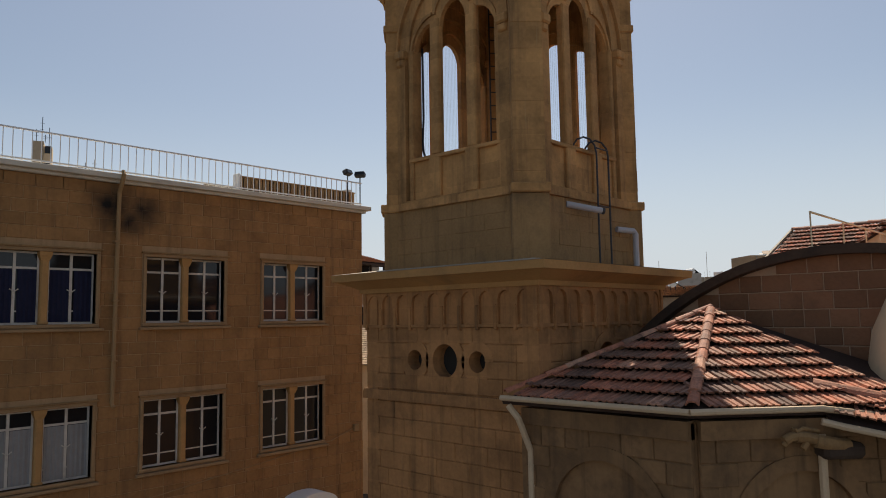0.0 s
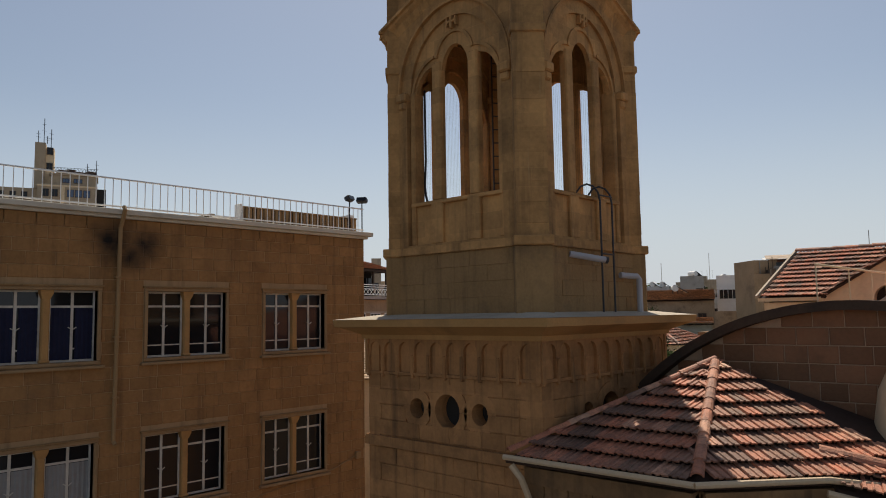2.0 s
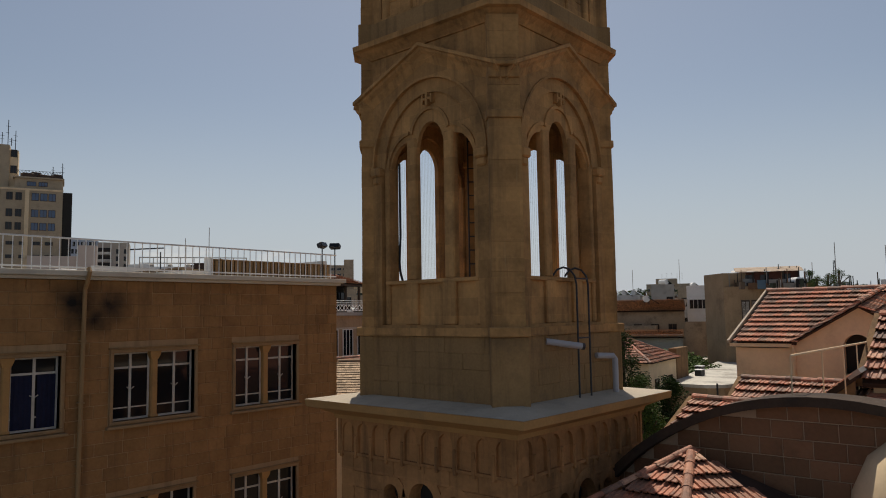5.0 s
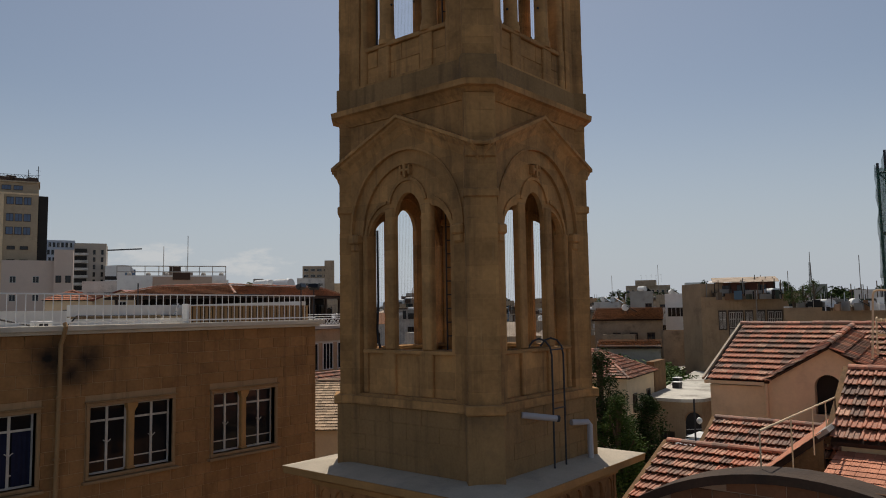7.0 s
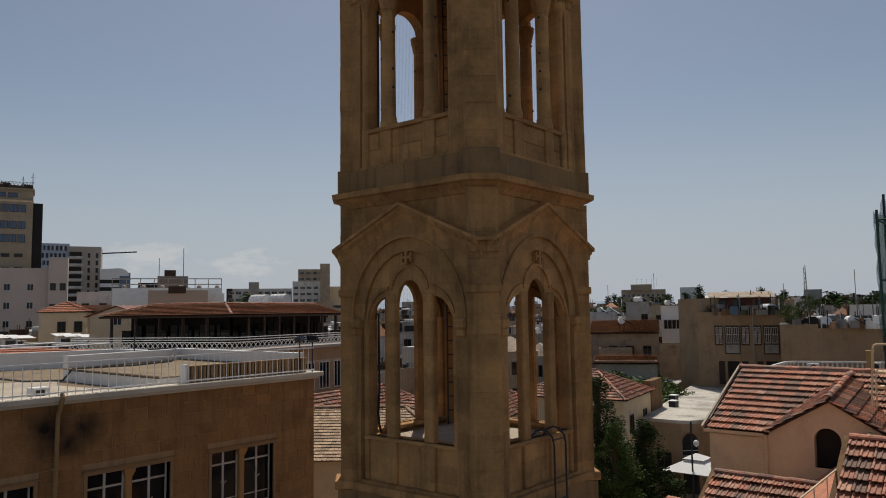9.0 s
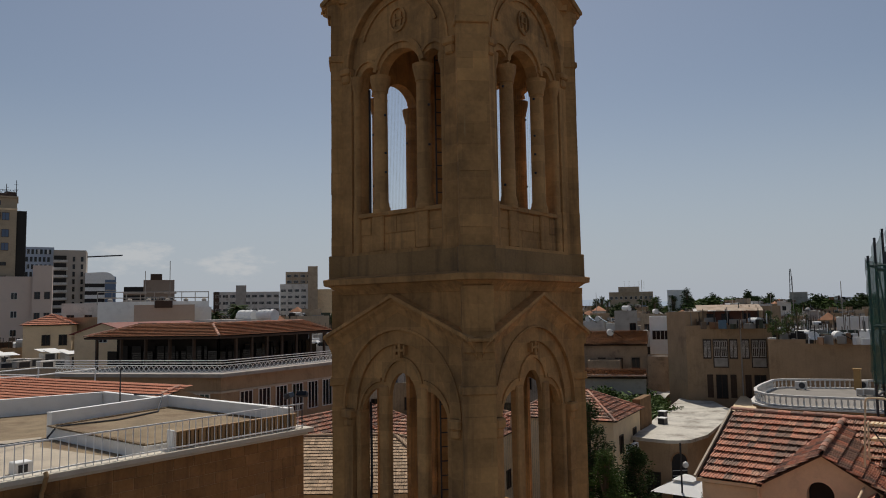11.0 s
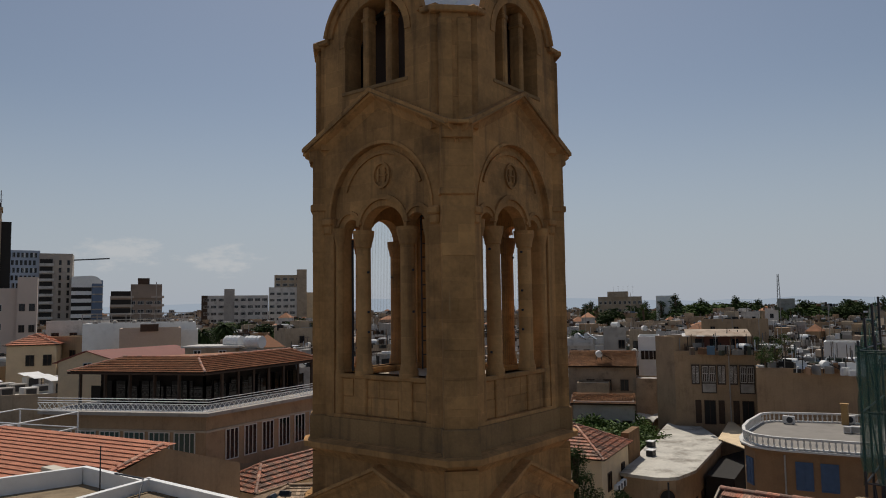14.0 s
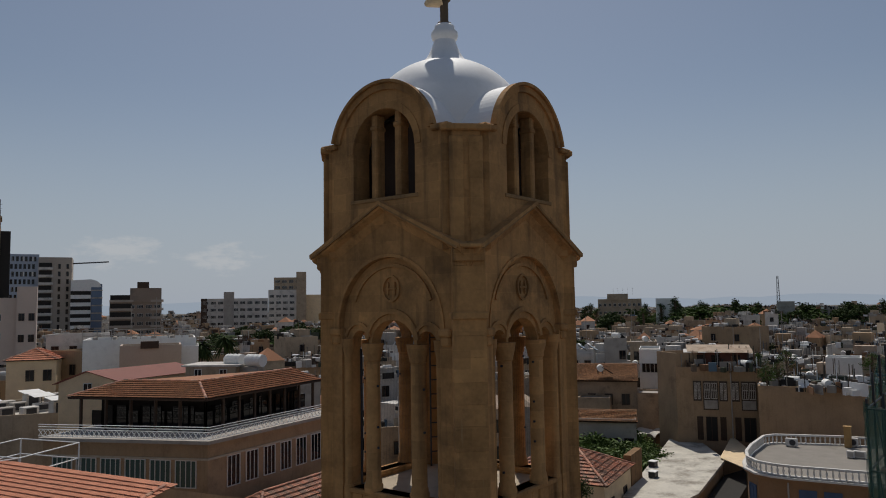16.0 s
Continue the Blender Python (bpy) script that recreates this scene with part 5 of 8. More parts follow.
part("gable_coping", plate(bmesh.new(), [(5.55 + 5.0 * math.cos(radians(a)), 5.2 + 4.94 * math.sin(radians(a))) for a in range(40, 146, 4)] + [(5.55 + 4.84 * math.cos(radians(a)), 5.2 + 4.79 * math.sin(radians(a))) for a in range(144, 39, -4)], [], -0.5, 0.26), COPING, church, "dark weathered curved coping", Matrix.Translation((1.28, 0, 0)) @ turned(1))
# low vault whose near-black colour paints the shadowed gully behind the coping
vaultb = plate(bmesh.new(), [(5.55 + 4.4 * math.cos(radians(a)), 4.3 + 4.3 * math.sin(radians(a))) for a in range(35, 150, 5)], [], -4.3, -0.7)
part("vault_roof", vaultb, COPING, church, "barrel vault painted dark as the shadowed gully behind the gable", Matrix.Translation((1.28, 0, 0)) @ turned(1))
part("half_dome", lathe([(1.5, 6.5), (1.5, 8.3), (1.42, 8.8), (1.2, 9.3), (0.8, 9.65), (0.3, 9.82), (0.0, 9.84)], 28, 1.35, -7.3), CREAM, church, "cream plastered half dome", smooth=True)
# nave body and stepped roofs behind
nb = box(13.72, 21.0, -9.5, 0.05, 0, 10.2)
for y0, y1, z1 in ((-1.6, 0.05, 10.25), (-9.5, -5.7, 10.25), (-5.7, -1.6, 8.9)):
    box(13.342, 13.72, y0, y1, 0, z1, 0, nb)
nave = part("nave_wall", nb, CREAM, church, "cream plastered nave wall")
NR, NE = 12.12, 10.38
mid_z = NE + (NR - NE) * 0.9 / 4.1
part("roof_bed", sheet([(13.2, -5.55, NE), (13.2, -9.8, NE), (17.3, -9.8, NR), (17.3, -5.55, NR)], 0.1), UNDER, church)
part("roof_bed", sheet([(14.1, -1.85, mid_z), (14.1, -5.55, mid_z), (17.3, -5.55, NR), (17.3, -1.85, NR)], 0.1), UNDER, church)
nroof = part("nave_roof", sheet([(13.24, 0.2, NE), (13.24, -1.85, NE), (17.3, -1.85, NR), (17.3, 0.2, NR)], 0.03), UNDER, church, "red clay tile nave roof")
part("roof_bed", sheet([(21.3, 0.2, NE), (21.3, -9.8, NE), (17.3, -9.8, NR), (17.3, 0.2, NR)], 0.1), UNDER, nroof)
part("nave_gable", slab([(13.4, -0.1), (13.4, 0.05), (21.0, 0.05), (21.0, -0.1)], 10.2, 10.26), CREAM, church)
gb = bmesh.new()
plate(gb, [(13.4, 10.26), (21.0, 10.26), (17.3, 11.98)], [], -0.05, 0.1)
part("nave_gable", gb, CREAM, church)
tile_roof(nroof, (13.16, -9.7, NE + 0.01), (13.16, 0.2, NE + 0.01), (4.14, 0, NR - NE), False, TILE_J, tw=0.25, pitch=0.40,
          poly=[(0, -0.1), (4.1, -0.1), (4.1, 4.5), (0, 4.5)])
tile_roof(nroof, (13.16, -9.7, NE + 0.01), (13.16, 0.2, NE + 0.01), (4.14, 0, NR - NE), True, tw=0.25, pitch=0.40,
          poly=[(4.1, -0.1), (4.3, -0.1), (6.06, 4.2), (7.85, -0.1), (10.2, -0.1), (10.2, 4.5), (4.1, 4.5)])
part("eave_board", box(13.21, 13.25, -1.72, 0.2, NE - 0.09, NE + 0.02), CREAM, nroof)
part("verge", sheet([(13.14, 0.19, NE + 0.11), (13.14, 0.26, NE + 0.11), (17.34, 0.26, NR + 0.11), (17.34, 0.19, NR + 0.11)], 0.09), LEDGE, nroof, "pale mortared roof verge")
ridge_caps(nroof, (17.3, 0.2, NR + 0.03), (17.3, -9.8, NR + 0.03), 0.13, 0.42)
# cross gable with the dark arch
cg = plate(bmesh.new(), [(1.6, 8.9), (5.7, 8.9), (5.7, 10.3), (3.64, 11.5), (1.6, 10.3)], [[(3.14, 9.5), (3.94, 9.5), (3.94, 10.32)] + arc(3.54, 10.32, 0.4, 5, 175, 14) + [(3.14, 10.32)]], 0.0, 0.3)
cgable = part("cross_gable", cg, CREAM, church, "cream gable wall with a dark arched opening", Matrix.Translation((13.64, 0, 0)) @ turned(1))
part("arch_reveal", plate(bmesh.new(), [(3.02, 9.46), (4.0, 9.46), (4.0, 10.80), (3.02, 10.80)], [[(3.16, 9.5), (3.92, 9.5), (3.92, 10.32)] + arc(3.54, 10.32, 0.38, 5, 175, 14) + [(3.16, 10.32)]], 0.02, 0.304), CREAM, cgable, m=Matrix.Translation((13.64, 0, 0)) @ turned(1))
# near-black box painted as the shade inside the arch
part("arch_dark", box(13.66, 13.7, -4.3, -2.8, 9.3, 10.9), DARK, cgable)
for s, ye in ((1, -1.7), (-1, -5.6)):
    sh = sheet([(13.22, -3.64, 11.56), (13.22, ye, 10.4), (13.6, ye, 10.52), (17.2, -3.64, 12.1)], 0.06)
    fr = part("cross_roof", sh, UNDER, church, "clay tile roof of the cross gable")
    e0 = Vector((13.18, ye, 10.42))
    ap = Vector((13.18, -3.64, 11.58))
    tile_roof(fr, e0, (17.2, ye, e0.z + 0.52), ap - e0, True, tw=0.2, pitch=0.36, poly=[(0, -0.1), (0.35, -0.1), (4.1, (ap - e0).length), (0, (ap - e0).length)])
ridge_caps(nroof, (13.16, -3.64, 11.64), (17.2, -3.64, 12.16), 0.11, 0.42)
rail_pipe = thing("downpipe", "cream rain pipe in the roof valley", "pipe", (13.3, -1.75, 9))
part("pipe", tube([(13.29, -1.75, 10.36), (13.29, -1.75, 8.9)], 0.055, 8), CREAM, rail_pipe)


def slope_house(name, label, e0, e1, upv, drop, single, wallmat, tw=0.28, pitch=0.38, tmat=None):
    """A lean-to: one tiled slope over plain walls."""
    e0, e1, upv = Vector(e0), Vector(e1), Vector(upv)
    h = thing(name, label, "roof", tuple(e0 - Vector((0, 0, drop))))
    part("roof_bed", sheet([e0, e1, e1 + upv, e0 + upv], 0.1), UNDER, h)
    inn = Vector((upv.x, upv.y, 0)).normalized() * 0.25
    uu = (e1 - e0).normalized() * 0.15
    poly = [tuple((p)[:2]) for p in (e0 + inn + uu, e1 + inn - uu, e1 + upv - uu, e0 + upv + uu)]
    part("wall", slab(poly, e0.z - drop, min(e0.z, e1.z) - 0.05), wallmat, h)
    tile_roof(h, e0 + Vector((0, 0, 0.01)), e1 + Vector((0, 0, 0.01)), upv, single, tmat or TILE_J, tw=tw, pitch=pitch)
    ridge_caps(h, e0 + upv + Vector((0, 0, 0.05)), e1 + upv + Vector((0, 0, 0.05)), 0.12, 0.42)
    d = (e0 - e1).normalized() * 0.12
    vb = bmesh.new()
    sheet([e0 + d + Vector((0, 0, .1)), e0 + Vector((0, 0, .1)), e0 + upv + Vector((0, 0, .1)), e0 + upv + d + Vector((0, 0, .1))], 0.2, vb)
    part("verge", vb, RUBBLE, h)
    return h


slope_house("church_roof", "lower red clay tile roof stepping down from the nave", (5.6, -0.45, 7.9), (5.6, -4.2, 7.9), (2.9, 0, 1.15), 7.8, True, TANP)
slope_house("church_roof", "middle red clay tile roof below the nave gable", (8.9, -0.85, 8.2), (8.9, -5.5, 8.2), (2.3, 0, 1.2), 8.1, True, CREAM)
slope_house("church_roof", "near clay tile roof with a pale verge", (5.85, -5.15, 9.95), (5.85, -9.5, 9.95), (2.25, 0, 1.32), 9.9, True, CREAM)
aisle = part("aisle_roof", sheet([(5.6, -2.2, 7.9), (5.6, -5.05, 10.16), (13.33, -5.05, 10.6), (13.33, -2.2, 8.34)], 0.12), UNDER, church, "plain red tile roof between the stepped roofs")
tile_roof(aisle, (5.6, -2.2, 7.91), (13.33, -2.2, 8.35), (0.0, -2.85, 2.26), False, TILE_NEW, tw=0.2, pitch=0.24, flat=0.25)
part("aisle_gable", plate(bmesh.new(), [(2.2, 6.5), (5.05, 6.5), (5.05, 10.0), (2.2, 7.75)], [], -0.1, 0.0), RUBBLE, church, "", Matrix.Translation((5.66, 0, 0)) @ turned(1))
fore = part("aisle_roof", sheet([(5.9, -5.25, 9.7), (5.9, -9.2, 9.7), (3.7, -9.2, 9.3), (3.7, -5.25, 9.3)], 0.1), UNDER, church, "red roof strip below the near tiled roof")
tile_roof(fore, (3.7, -9.2, 9.31), (3.7, -5.25, 9.31), (2.2, 0, 0.4), False, TILE_NEW, tw=0.18, pitch=0.26, flat=0.3)
part("walkway", sheet([(5.58, -5.14, 10.26), (5.58, -4.92, 10.1), (9.4, -4.92, 10.32), (9.4, -5.14, 10.48)], 0.1), CONC, church, "concrete walkway kerb")
hand = thing("handrail", "cream painted steel handrail on the church roof", "railing", (9, -2.8, 8.9))
r0, r1 = Vector((1.5, -5.03, 10.74)), Vector((7.85, -5.03, 10.74))
part("rail", tube([r0, r1], 0.02, 8), CREAM, hand)
for f in (0.0, 0.3, 0.55, 0.73, 0.87, 1.0):
    p = r0.lerp(r1, f)
    part("post", tube([p, p - Vector((0, 0, 0.62 if f < 0.1 else 0.95))], 0.013, 6), CREAM, hand)
bend = thing("roof_ladder", "cream steel roof ladder with a tall hooped pipe rail", "ladder", (13.97, -5.0, 10.3))
part("hoop", tube([(7.95, -5.03, 10.74), (11.0, -4.85, 10.70), (13.3, -4.70, 10.68), (13.75, -4.67, 10.76), (13.95, -4.66, 10.98), (13.97, -4.79, 13.12), (13.97, -4.82, 13.21), (13.97, -4.90, 13.25), (13.97, -5.30, 13.25),
                   (13.97, -5.38, 13.21), (13.97, -5.41, 13.12), (13.97, -5.28, 10.3)], 0.032, 10), CREAM, bend, "bent cream pipe rail")
for y in (-4.70, -5.24):
    part("stile", tube([(14.8, y + 0.03, 10.3), (14.8, y, 12.30), (14.83, y, 12.38), (14.92, y, 12.42)], 0.026, 8), CREAM, bend)
for i in range(6):
    part("rung", tube([(14.8, -4.68, 10.5 + i * 0.28), (14.8, -5.23, 10.5 + i * 0.28)], 0.018, 6), CREAM, bend)
for i in range(4):
    part("tread", box(14.82, 15.3, -4.83 - i * 0.12, -4.73 - i * 0.12, 12.28, 12.37, 0.01), CREAM, bend, "cream steel landing bar")
part("shelf", box(14.85, 15.35, -5.3, -4.75, 11.82, 11.90, 0.01), CREAM, bend)
part("brace", tube([(14.86, -4.75, 12.25), (14.86, -5.2, 11.55)], 0.02, 6), STEEL, bend)

# ---- town round the church ----
SHUTTER_W = mat("grey_shutter", (0.50, 0.46, 0.41), 0.8, 0.2, 4, 20, 0.1)
TANW = mat("tan_ashlar", (0.27, 0.155, 0.08), 0.92, 0.25, 0.8, 9, 0.3, stain=((0.18, 0.11, 0.065), 0.5, 0.6))
TILE_SUN = mat("sunburnt_tile", (0.40, 0.22, 0.115), 0.9, 0.35, 0.8, 8, 0.3, island=0.9, stain=((0.2, 0.12, 0.08), 0.4, 0.6))
CANVAS_D = mat("dusty_canvas", (0.5, 0.48, 0.43), 0.85, 0.25, 0.8, 10, 0.1, stain=((0.3, 0.27, 0.22), 0.6, 0.6))
OCHRE = mat("ochre_plaster", (0.36, 0.22, 0.09), 0.92, 0.25, 0.6, 8, 0.2, stain=((0.2, 0.12, 0.06), 0.5, 0.6))
TERW = mat("aged_white_paint", (0.60, 0.575, 0.54), 0.85, 0.2, 1.0, 12, 0.1, stain=((0.42, 0.39, 0.35), 0.7, 0.5))
ROOFG = mat("grey_roof_tile", (0.25, 0.225, 0.195), 0.92, 0.2, 0.8, 10, 0.2, stain=((0.16, 0.14, 0.12), 0.5, 0.6))
FRAME_W = mat("window_frame_paint", (0.6, 0.58, 0.54), 0.7, 0.1, 2, 20, 0)


def window_mesh(w, h, frame, pane, bars=1):
    bm = bmesh.new()
    t = 0.07
    for x0, x1, z0, z1 in ((-w / 2, w / 2, 0, t), (-w / 2, w / 2, h - t, h), (-w / 2, -w / 2 + t, t, h - t), (w / 2 - t, w / 2, t, h - t)):
        box(x0, x1, -0.06, 0.02, z0, z1, 0, bm)
    for i in range(bars):
        x = -w / 2 + w * (i + 1) / (bars + 1)
        box(x - 0.03, x + 0.03, -0.05, 0.02, t, h - t, 0, bm)
    return mesh_of("window", bm, frame), mesh_of("pane", box(-w / 2 + t, w / 2 - t, -0.012, 0.01, t, h - t), pane)


WIN_STD = window_mesh(1.1, 1.3, FRAME_W, GLASS)
WIN_TALL = window_mesh(1.1, 2.1, FRAME_W, GLASS)
WIN_WIDE = window_mesh(2.2, 1.3, FRAME_W, GLASS, 3)
WIN_DARK = window_mesh(1.0, 1.4, WOOD, GLASS)
DOOR_DARK = window_mesh(1.2, 2.6, WOOD, DARK)
WIN_SHUT = window_mesh(1.1, 1.9, SHUTTER, SHUTTER, 1)
WIN_BIG = window_mesh(1.7, 2.0, FRAME_W, GLASS_G, 3)
WIN_TINY = window_mesh(0.8, 0.8, FRAME_W, GLASS)
WIN_PIER = window_mesh(1.35, 2.3, FRAME_W, GLASS, 2)


def windows(parent, p0, p1, zs, n, mesh, out=0.0, first=0.0, last=1.0):
    """A row of windows on the wall from p0 to p1, which has its outside on the right hand of that way."""
    a, b = Vector((*p0, 0)), Vector((*p1, 0))
    d = (b - a).normalized()
    yaw = math.atan2(d.y, d.x)
    for z in zs:
        for i in range(n):
            s = first + (last - first) * (i + 0.5) / n
            q = a.lerp(b, s) + Vector((d.y, -d.x, 0)) * out
            m = Matrix.Translation((q.x, q.y, z)) @ Matrix.Rotation(yaw, 4, "Z")
            win = attach(new("window", mesh[0]), parent, m)
            attach(new("pane", mesh[1]), win, m)


def block(name, label, poly, z1, wall, roofm=None, z0=0.0, lip=0.35, category="building", group=""):
    """A flat-roofed building with a parapet, over a plan outline (counter-clockwise)."""
    cx, cy = sum(p[0] for p in poly) / len(poly), sum(p[1] for p in poly) / len(poly)
    h = thing(name, label, category, (cx, cy, z0), group)
    part("wall", slab(poly, z0, z1), wall, h)
    par = bmesh.new()
    inner = [(cx + (x - cx) * (1 - 0.25 / max(1.0, math.hypot(x - cx, y - cy))), cy + (y - cy) * (1 - 0.25 / max(1.0, math.hypot(x - cx, y - cy)))) for x, y in poly]
    for i in range(len(poly)):
        j = (i + 1) % len(poly)
        slab([poly[i], poly[j], inner[j], inner[i]], z1, z1 + lip, par)
    part("parapet", par, wall, h)
    if roofm:
        part("roof", slab([(cx + (x - cx) * 0.97, cy + (y - cy) * 0.97) for x, y in poly], z1, z1 + 0.03), roofm, h)
    return h


def rect(px, py, qx, qy, depth):
    """Plan outline of a building with its front from p to q and its body behind on the left hand."""
    d = Vector((qx - px, qy - py)).normalized()
    n = Vector((-d.y, d.x)) * depth
    return [(px, py), (qx, qy), (qx + n.x, qy + n.y), (px + n.x, py + n.y)]


TANK_V = mesh_of("water_tank", tube([(-0.7, 0, 0.75), (-0.64, 0, 0.75), (0.64, 0, 0.75), (0.7, 0, 0.75)], 0.42, 12), WHITE, True)
LEGS = bmesh.new()
for lx in (-0.5, 0.5):
    for ly in (-0.3, 0.3):
        box(lx - 0.03, lx + 0.03, ly - 0.03, ly + 0.03, 0, 0.5, 0, LEGS)
TANK_L = mesh_of("tank_stand", LEGS, STEEL)
PANEL = mesh_of("solar_panel", sheet([(-0.9, -1.5, 0.15), (0.9, -1.5, 0.15), (0.9, -0.2, 0.95), (-0.9, -0.2, 0.95)], 0.08), GLASS)
AERIAL = bmesh.new()
tube([(0, 0, 0), (0, 0, 3.2)], 0.03, 5, AERIAL)
for i in range(5):
    tube([(-0.45 + i * 0.03, 0.1 * i, 3.0 - 0.0 * i), (0.45 - i * 0.03, 0.1 * i, 3.0)], 0.015, 4, AERIAL)
AERIAL = mesh_of("aerial", AERIAL, STEEL)
DISH = bmesh.new()
lathe([(0.02, 0.0), (0.25, 0.05), (0.42, 0.15), (0.5, 0.24), (0.48, 0.24), (0.4, 0.17), (0.0, 0.03)], 14, 0, 0, DISH)
DISH = mesh_of("dish", DISH, WHITE, True)


def roof_tank(x, y, z, yaw):
    m = Matrix.Translation((x, y, z)) @ Matrix.Rotation(yaw, 4, "Z")
    t = thing("water_tank", "white rooftop solar water heater tank on a stand", "water tank", (x, y, z), "rooftop water tanks")
    part("tank", TANK_V, WHITE, t, m=m)
    part("stand", TANK_L, STEEL, t, m=m)
    part("panel", PANEL, GLASS, t, "dark solar panel", m)


def roof_aerial(x, y, z):
    t = thing("aerial", "thin rooftop television aerial", "antenna", (x, y, z), "rooftop aerials")
    part("mast", AERIAL, STEEL, t, m=Matrix.Translation((x, y, z)) @ Matrix.Rotation(random.uniform(0, 3), 4, "Z"))


def roof_dish(x, y, z):
    t = thing("satellite_dish", "white rooftop satellite dish", "satellite dish", (x, y, z), "rooftop dishes")
    part("reflector", DISH, WHITE, t, m=Matrix.Translation((x, y, z + 0.6)) @ Matrix.Rotation(radians(200), 4, "Z") @ Matrix.Rotation(radians(60), 4, "Y"))
    part("post", tube([(x, y, z), (x, y, z + 0.65)], 0.04, 5), STEEL, t)


def hip_roof(parent, poly, z0, z1, material, inset, bed=UNDER, over=0.4, name="roof", tiles=None):
    """Hipped roof over four corners, ridge along the longer side."""
    q = [Vector(p) for p in poly]
    if (q[1] - q[0]).length < (q[2] - q[1]).length:
        q = q[1:] + q[:1]
    c = sum(q, Vector((0, 0))) / 4
    q = [p + (p - c).normalized() * over for p in q]
    a, b = (q[0] + q[3]) / 2, (q[1] + q[2]) / 2
    d = (b - a).normalized() * inset
    a, b = a + d, b - d
    v = [Vector((*p, z0)) for p in q]
    ra, rb = Vector((*a, z1)), Vector((*b, z1))
    bm = bmesh.new()
    vs = [bm.verts.new(p) for p in v + [ra, rb]]
    for f in ((0, 1, 5, 4), (2, 3, 4, 5), (1, 2, 5), (3, 0, 4), (3, 2, 1, 0)):
        bm.faces.new([vs[i] for i in f])
    ro = part(name, bm, bed if tiles else material, parent)
    if tiles:
        tw, pitch = tiles
        for e0, e1, ap in ((v[0], v[1], ra), (v[2], v[3], rb), (v[1], v[2], rb), (v[3], v[0], ra)):
            u = (e1 - e0).normalized()
            up = (ap - e0) - u * (ap - e0).dot(u)
            w = (e1 - e0).length
            s = (ap - e0).dot(u)
            other = (rb if ap == ra else ra)
            s2 = (other - e0).dot(u)
            pl = [(0, -0.1), (w, -0.1), (max(s, s2), up.length), (min(s, s2), up.length)] if (w > (v[1] - v[0]).length - 0.1) else [(0, -0.1), (w, -0.1), (s, up.length)]
            tile_roof(ro, e0, e1, up, False, material, tw=tw, pitch=pitch, poly=pl, flat=0.55 if material is TILE_OLD else 1.0)
        for p, r in ((v[0], ra), (v[3], ra), (v[1], rb), (v[2], rb), (ra, rb)):
            ridge_caps(ro, p + Vector((0, 0, 0.06)), r + Vector((0, 0, 0.06)), 0.12, 0.45, material=TILE_OLD if material is TILE_OLD else TILE)
    return ro


# street of the plaza
tagged(part("pavement", slab([(20, 2), (60, 2), (60, 16), (36, 22), (20, 14)], 0.0, 0.06), PAVE), "pale stone paving of the church square", "pavement", kind="structure")

# building behind the school: long red roof, and the restaurant with roof terrace
red = thing("long_house", "long house with new orange-red tile roof", "building", (7, 32, 0))
part("wall", slab([(3.2, 23.6), (9.6, 25.2), (6.6, 42), (0.2, 40.5)], 0, 10.9), TANP, red)
rr0, rr1, rup = Vector((2.6, 23.2, 10.95)), Vector((-0.5, 40.4, 10.95)), Vector((7.1, 1.9, 1.5))
part("roof_bed", sheet([rr0, rr1, rr1 + rup, rr0 + rup], 0.1), UNDER, red)
tile_roof(red, rr1 + Vector((0, 0, 0.02)), rr0 + Vector((0, 0, 0.02)), rup, False, TILE_NEW, tw=0.3, pitch=0.42, flat=0.6)
part("gable_wall", sheet([rr0 + Vector((0.3, 0.2, -0.2)), rr0 + rup + Vector((0, 0.1, -0.2)), (15.3, 26.6, 10.4), (15.3, 26.6, 8), (3.2, 23.6, 8)], 0.2), TANP, red)
ridge_caps(red, rr0 + Vector((0.1, 0, 0.08)), rr0 + rup + Vector((0, 0, 0.08)), 0.12, 0.42, TILE)

rest = thing("restaurant_building", "corner building with tiled roof terrace pavilion and white railing", "building", (22, 40, 0))
C, L, R = Vector((20.6, 37.6)), Vector((14.6, 49.8)), Vector((36, 40.1))
BK = Vector((30, 56))
part("wall", slab([tuple(C), tuple(R), tuple(BK), tuple(L)], 0, 11.45), TANP, rest, "tan plastered walls")
cx0 = [C + (C - BK).normalized() * 0.6, R + (R - BK).normalized() * 0.5, BK, L + (L - BK).normalized() * 0.5]
part("terrace_slab", slab([tuple(p) for p in cx0], 11.5, 11.75), CONC, rest, "pale terrace slab")
part("string_course", slab([tuple(p) for p in [C + (C - BK).normalized() * 0.15, R, BK, L]], 10.3, 10.45), LEDGE, rest)
windows(rest, tuple(L), tuple(C), [8.3], 6, WIN_BIG, 0.02, 0.05, 0.95)
windows(rest, tuple(C), tuple(R), [8.0], 7, WIN_PIER, 0.02, 0.1, 0.98)
windows(rest, tuple(L), tuple(C), [4.0], 6, WIN_BIG, 0.02, 0.05, 0.95)
windows(rest, tuple(C), tuple(R), [4.0], 7, WIN_PIER, 0.02, 0.1, 0.98)
pc = [Vector((22.2, 40.2)), Vector((36.4, 43.2)), Vector((30.5, 55.0)), Vector((17.4, 50.9))]
# wall colour near black, painting the shade under the overhanging pavilion roof
WOOD_B = mat("shade_black_wall", (0.018, 0.013, 0.01), 0.7, 0.3, 2, 20, 0.1, spec=0.15)
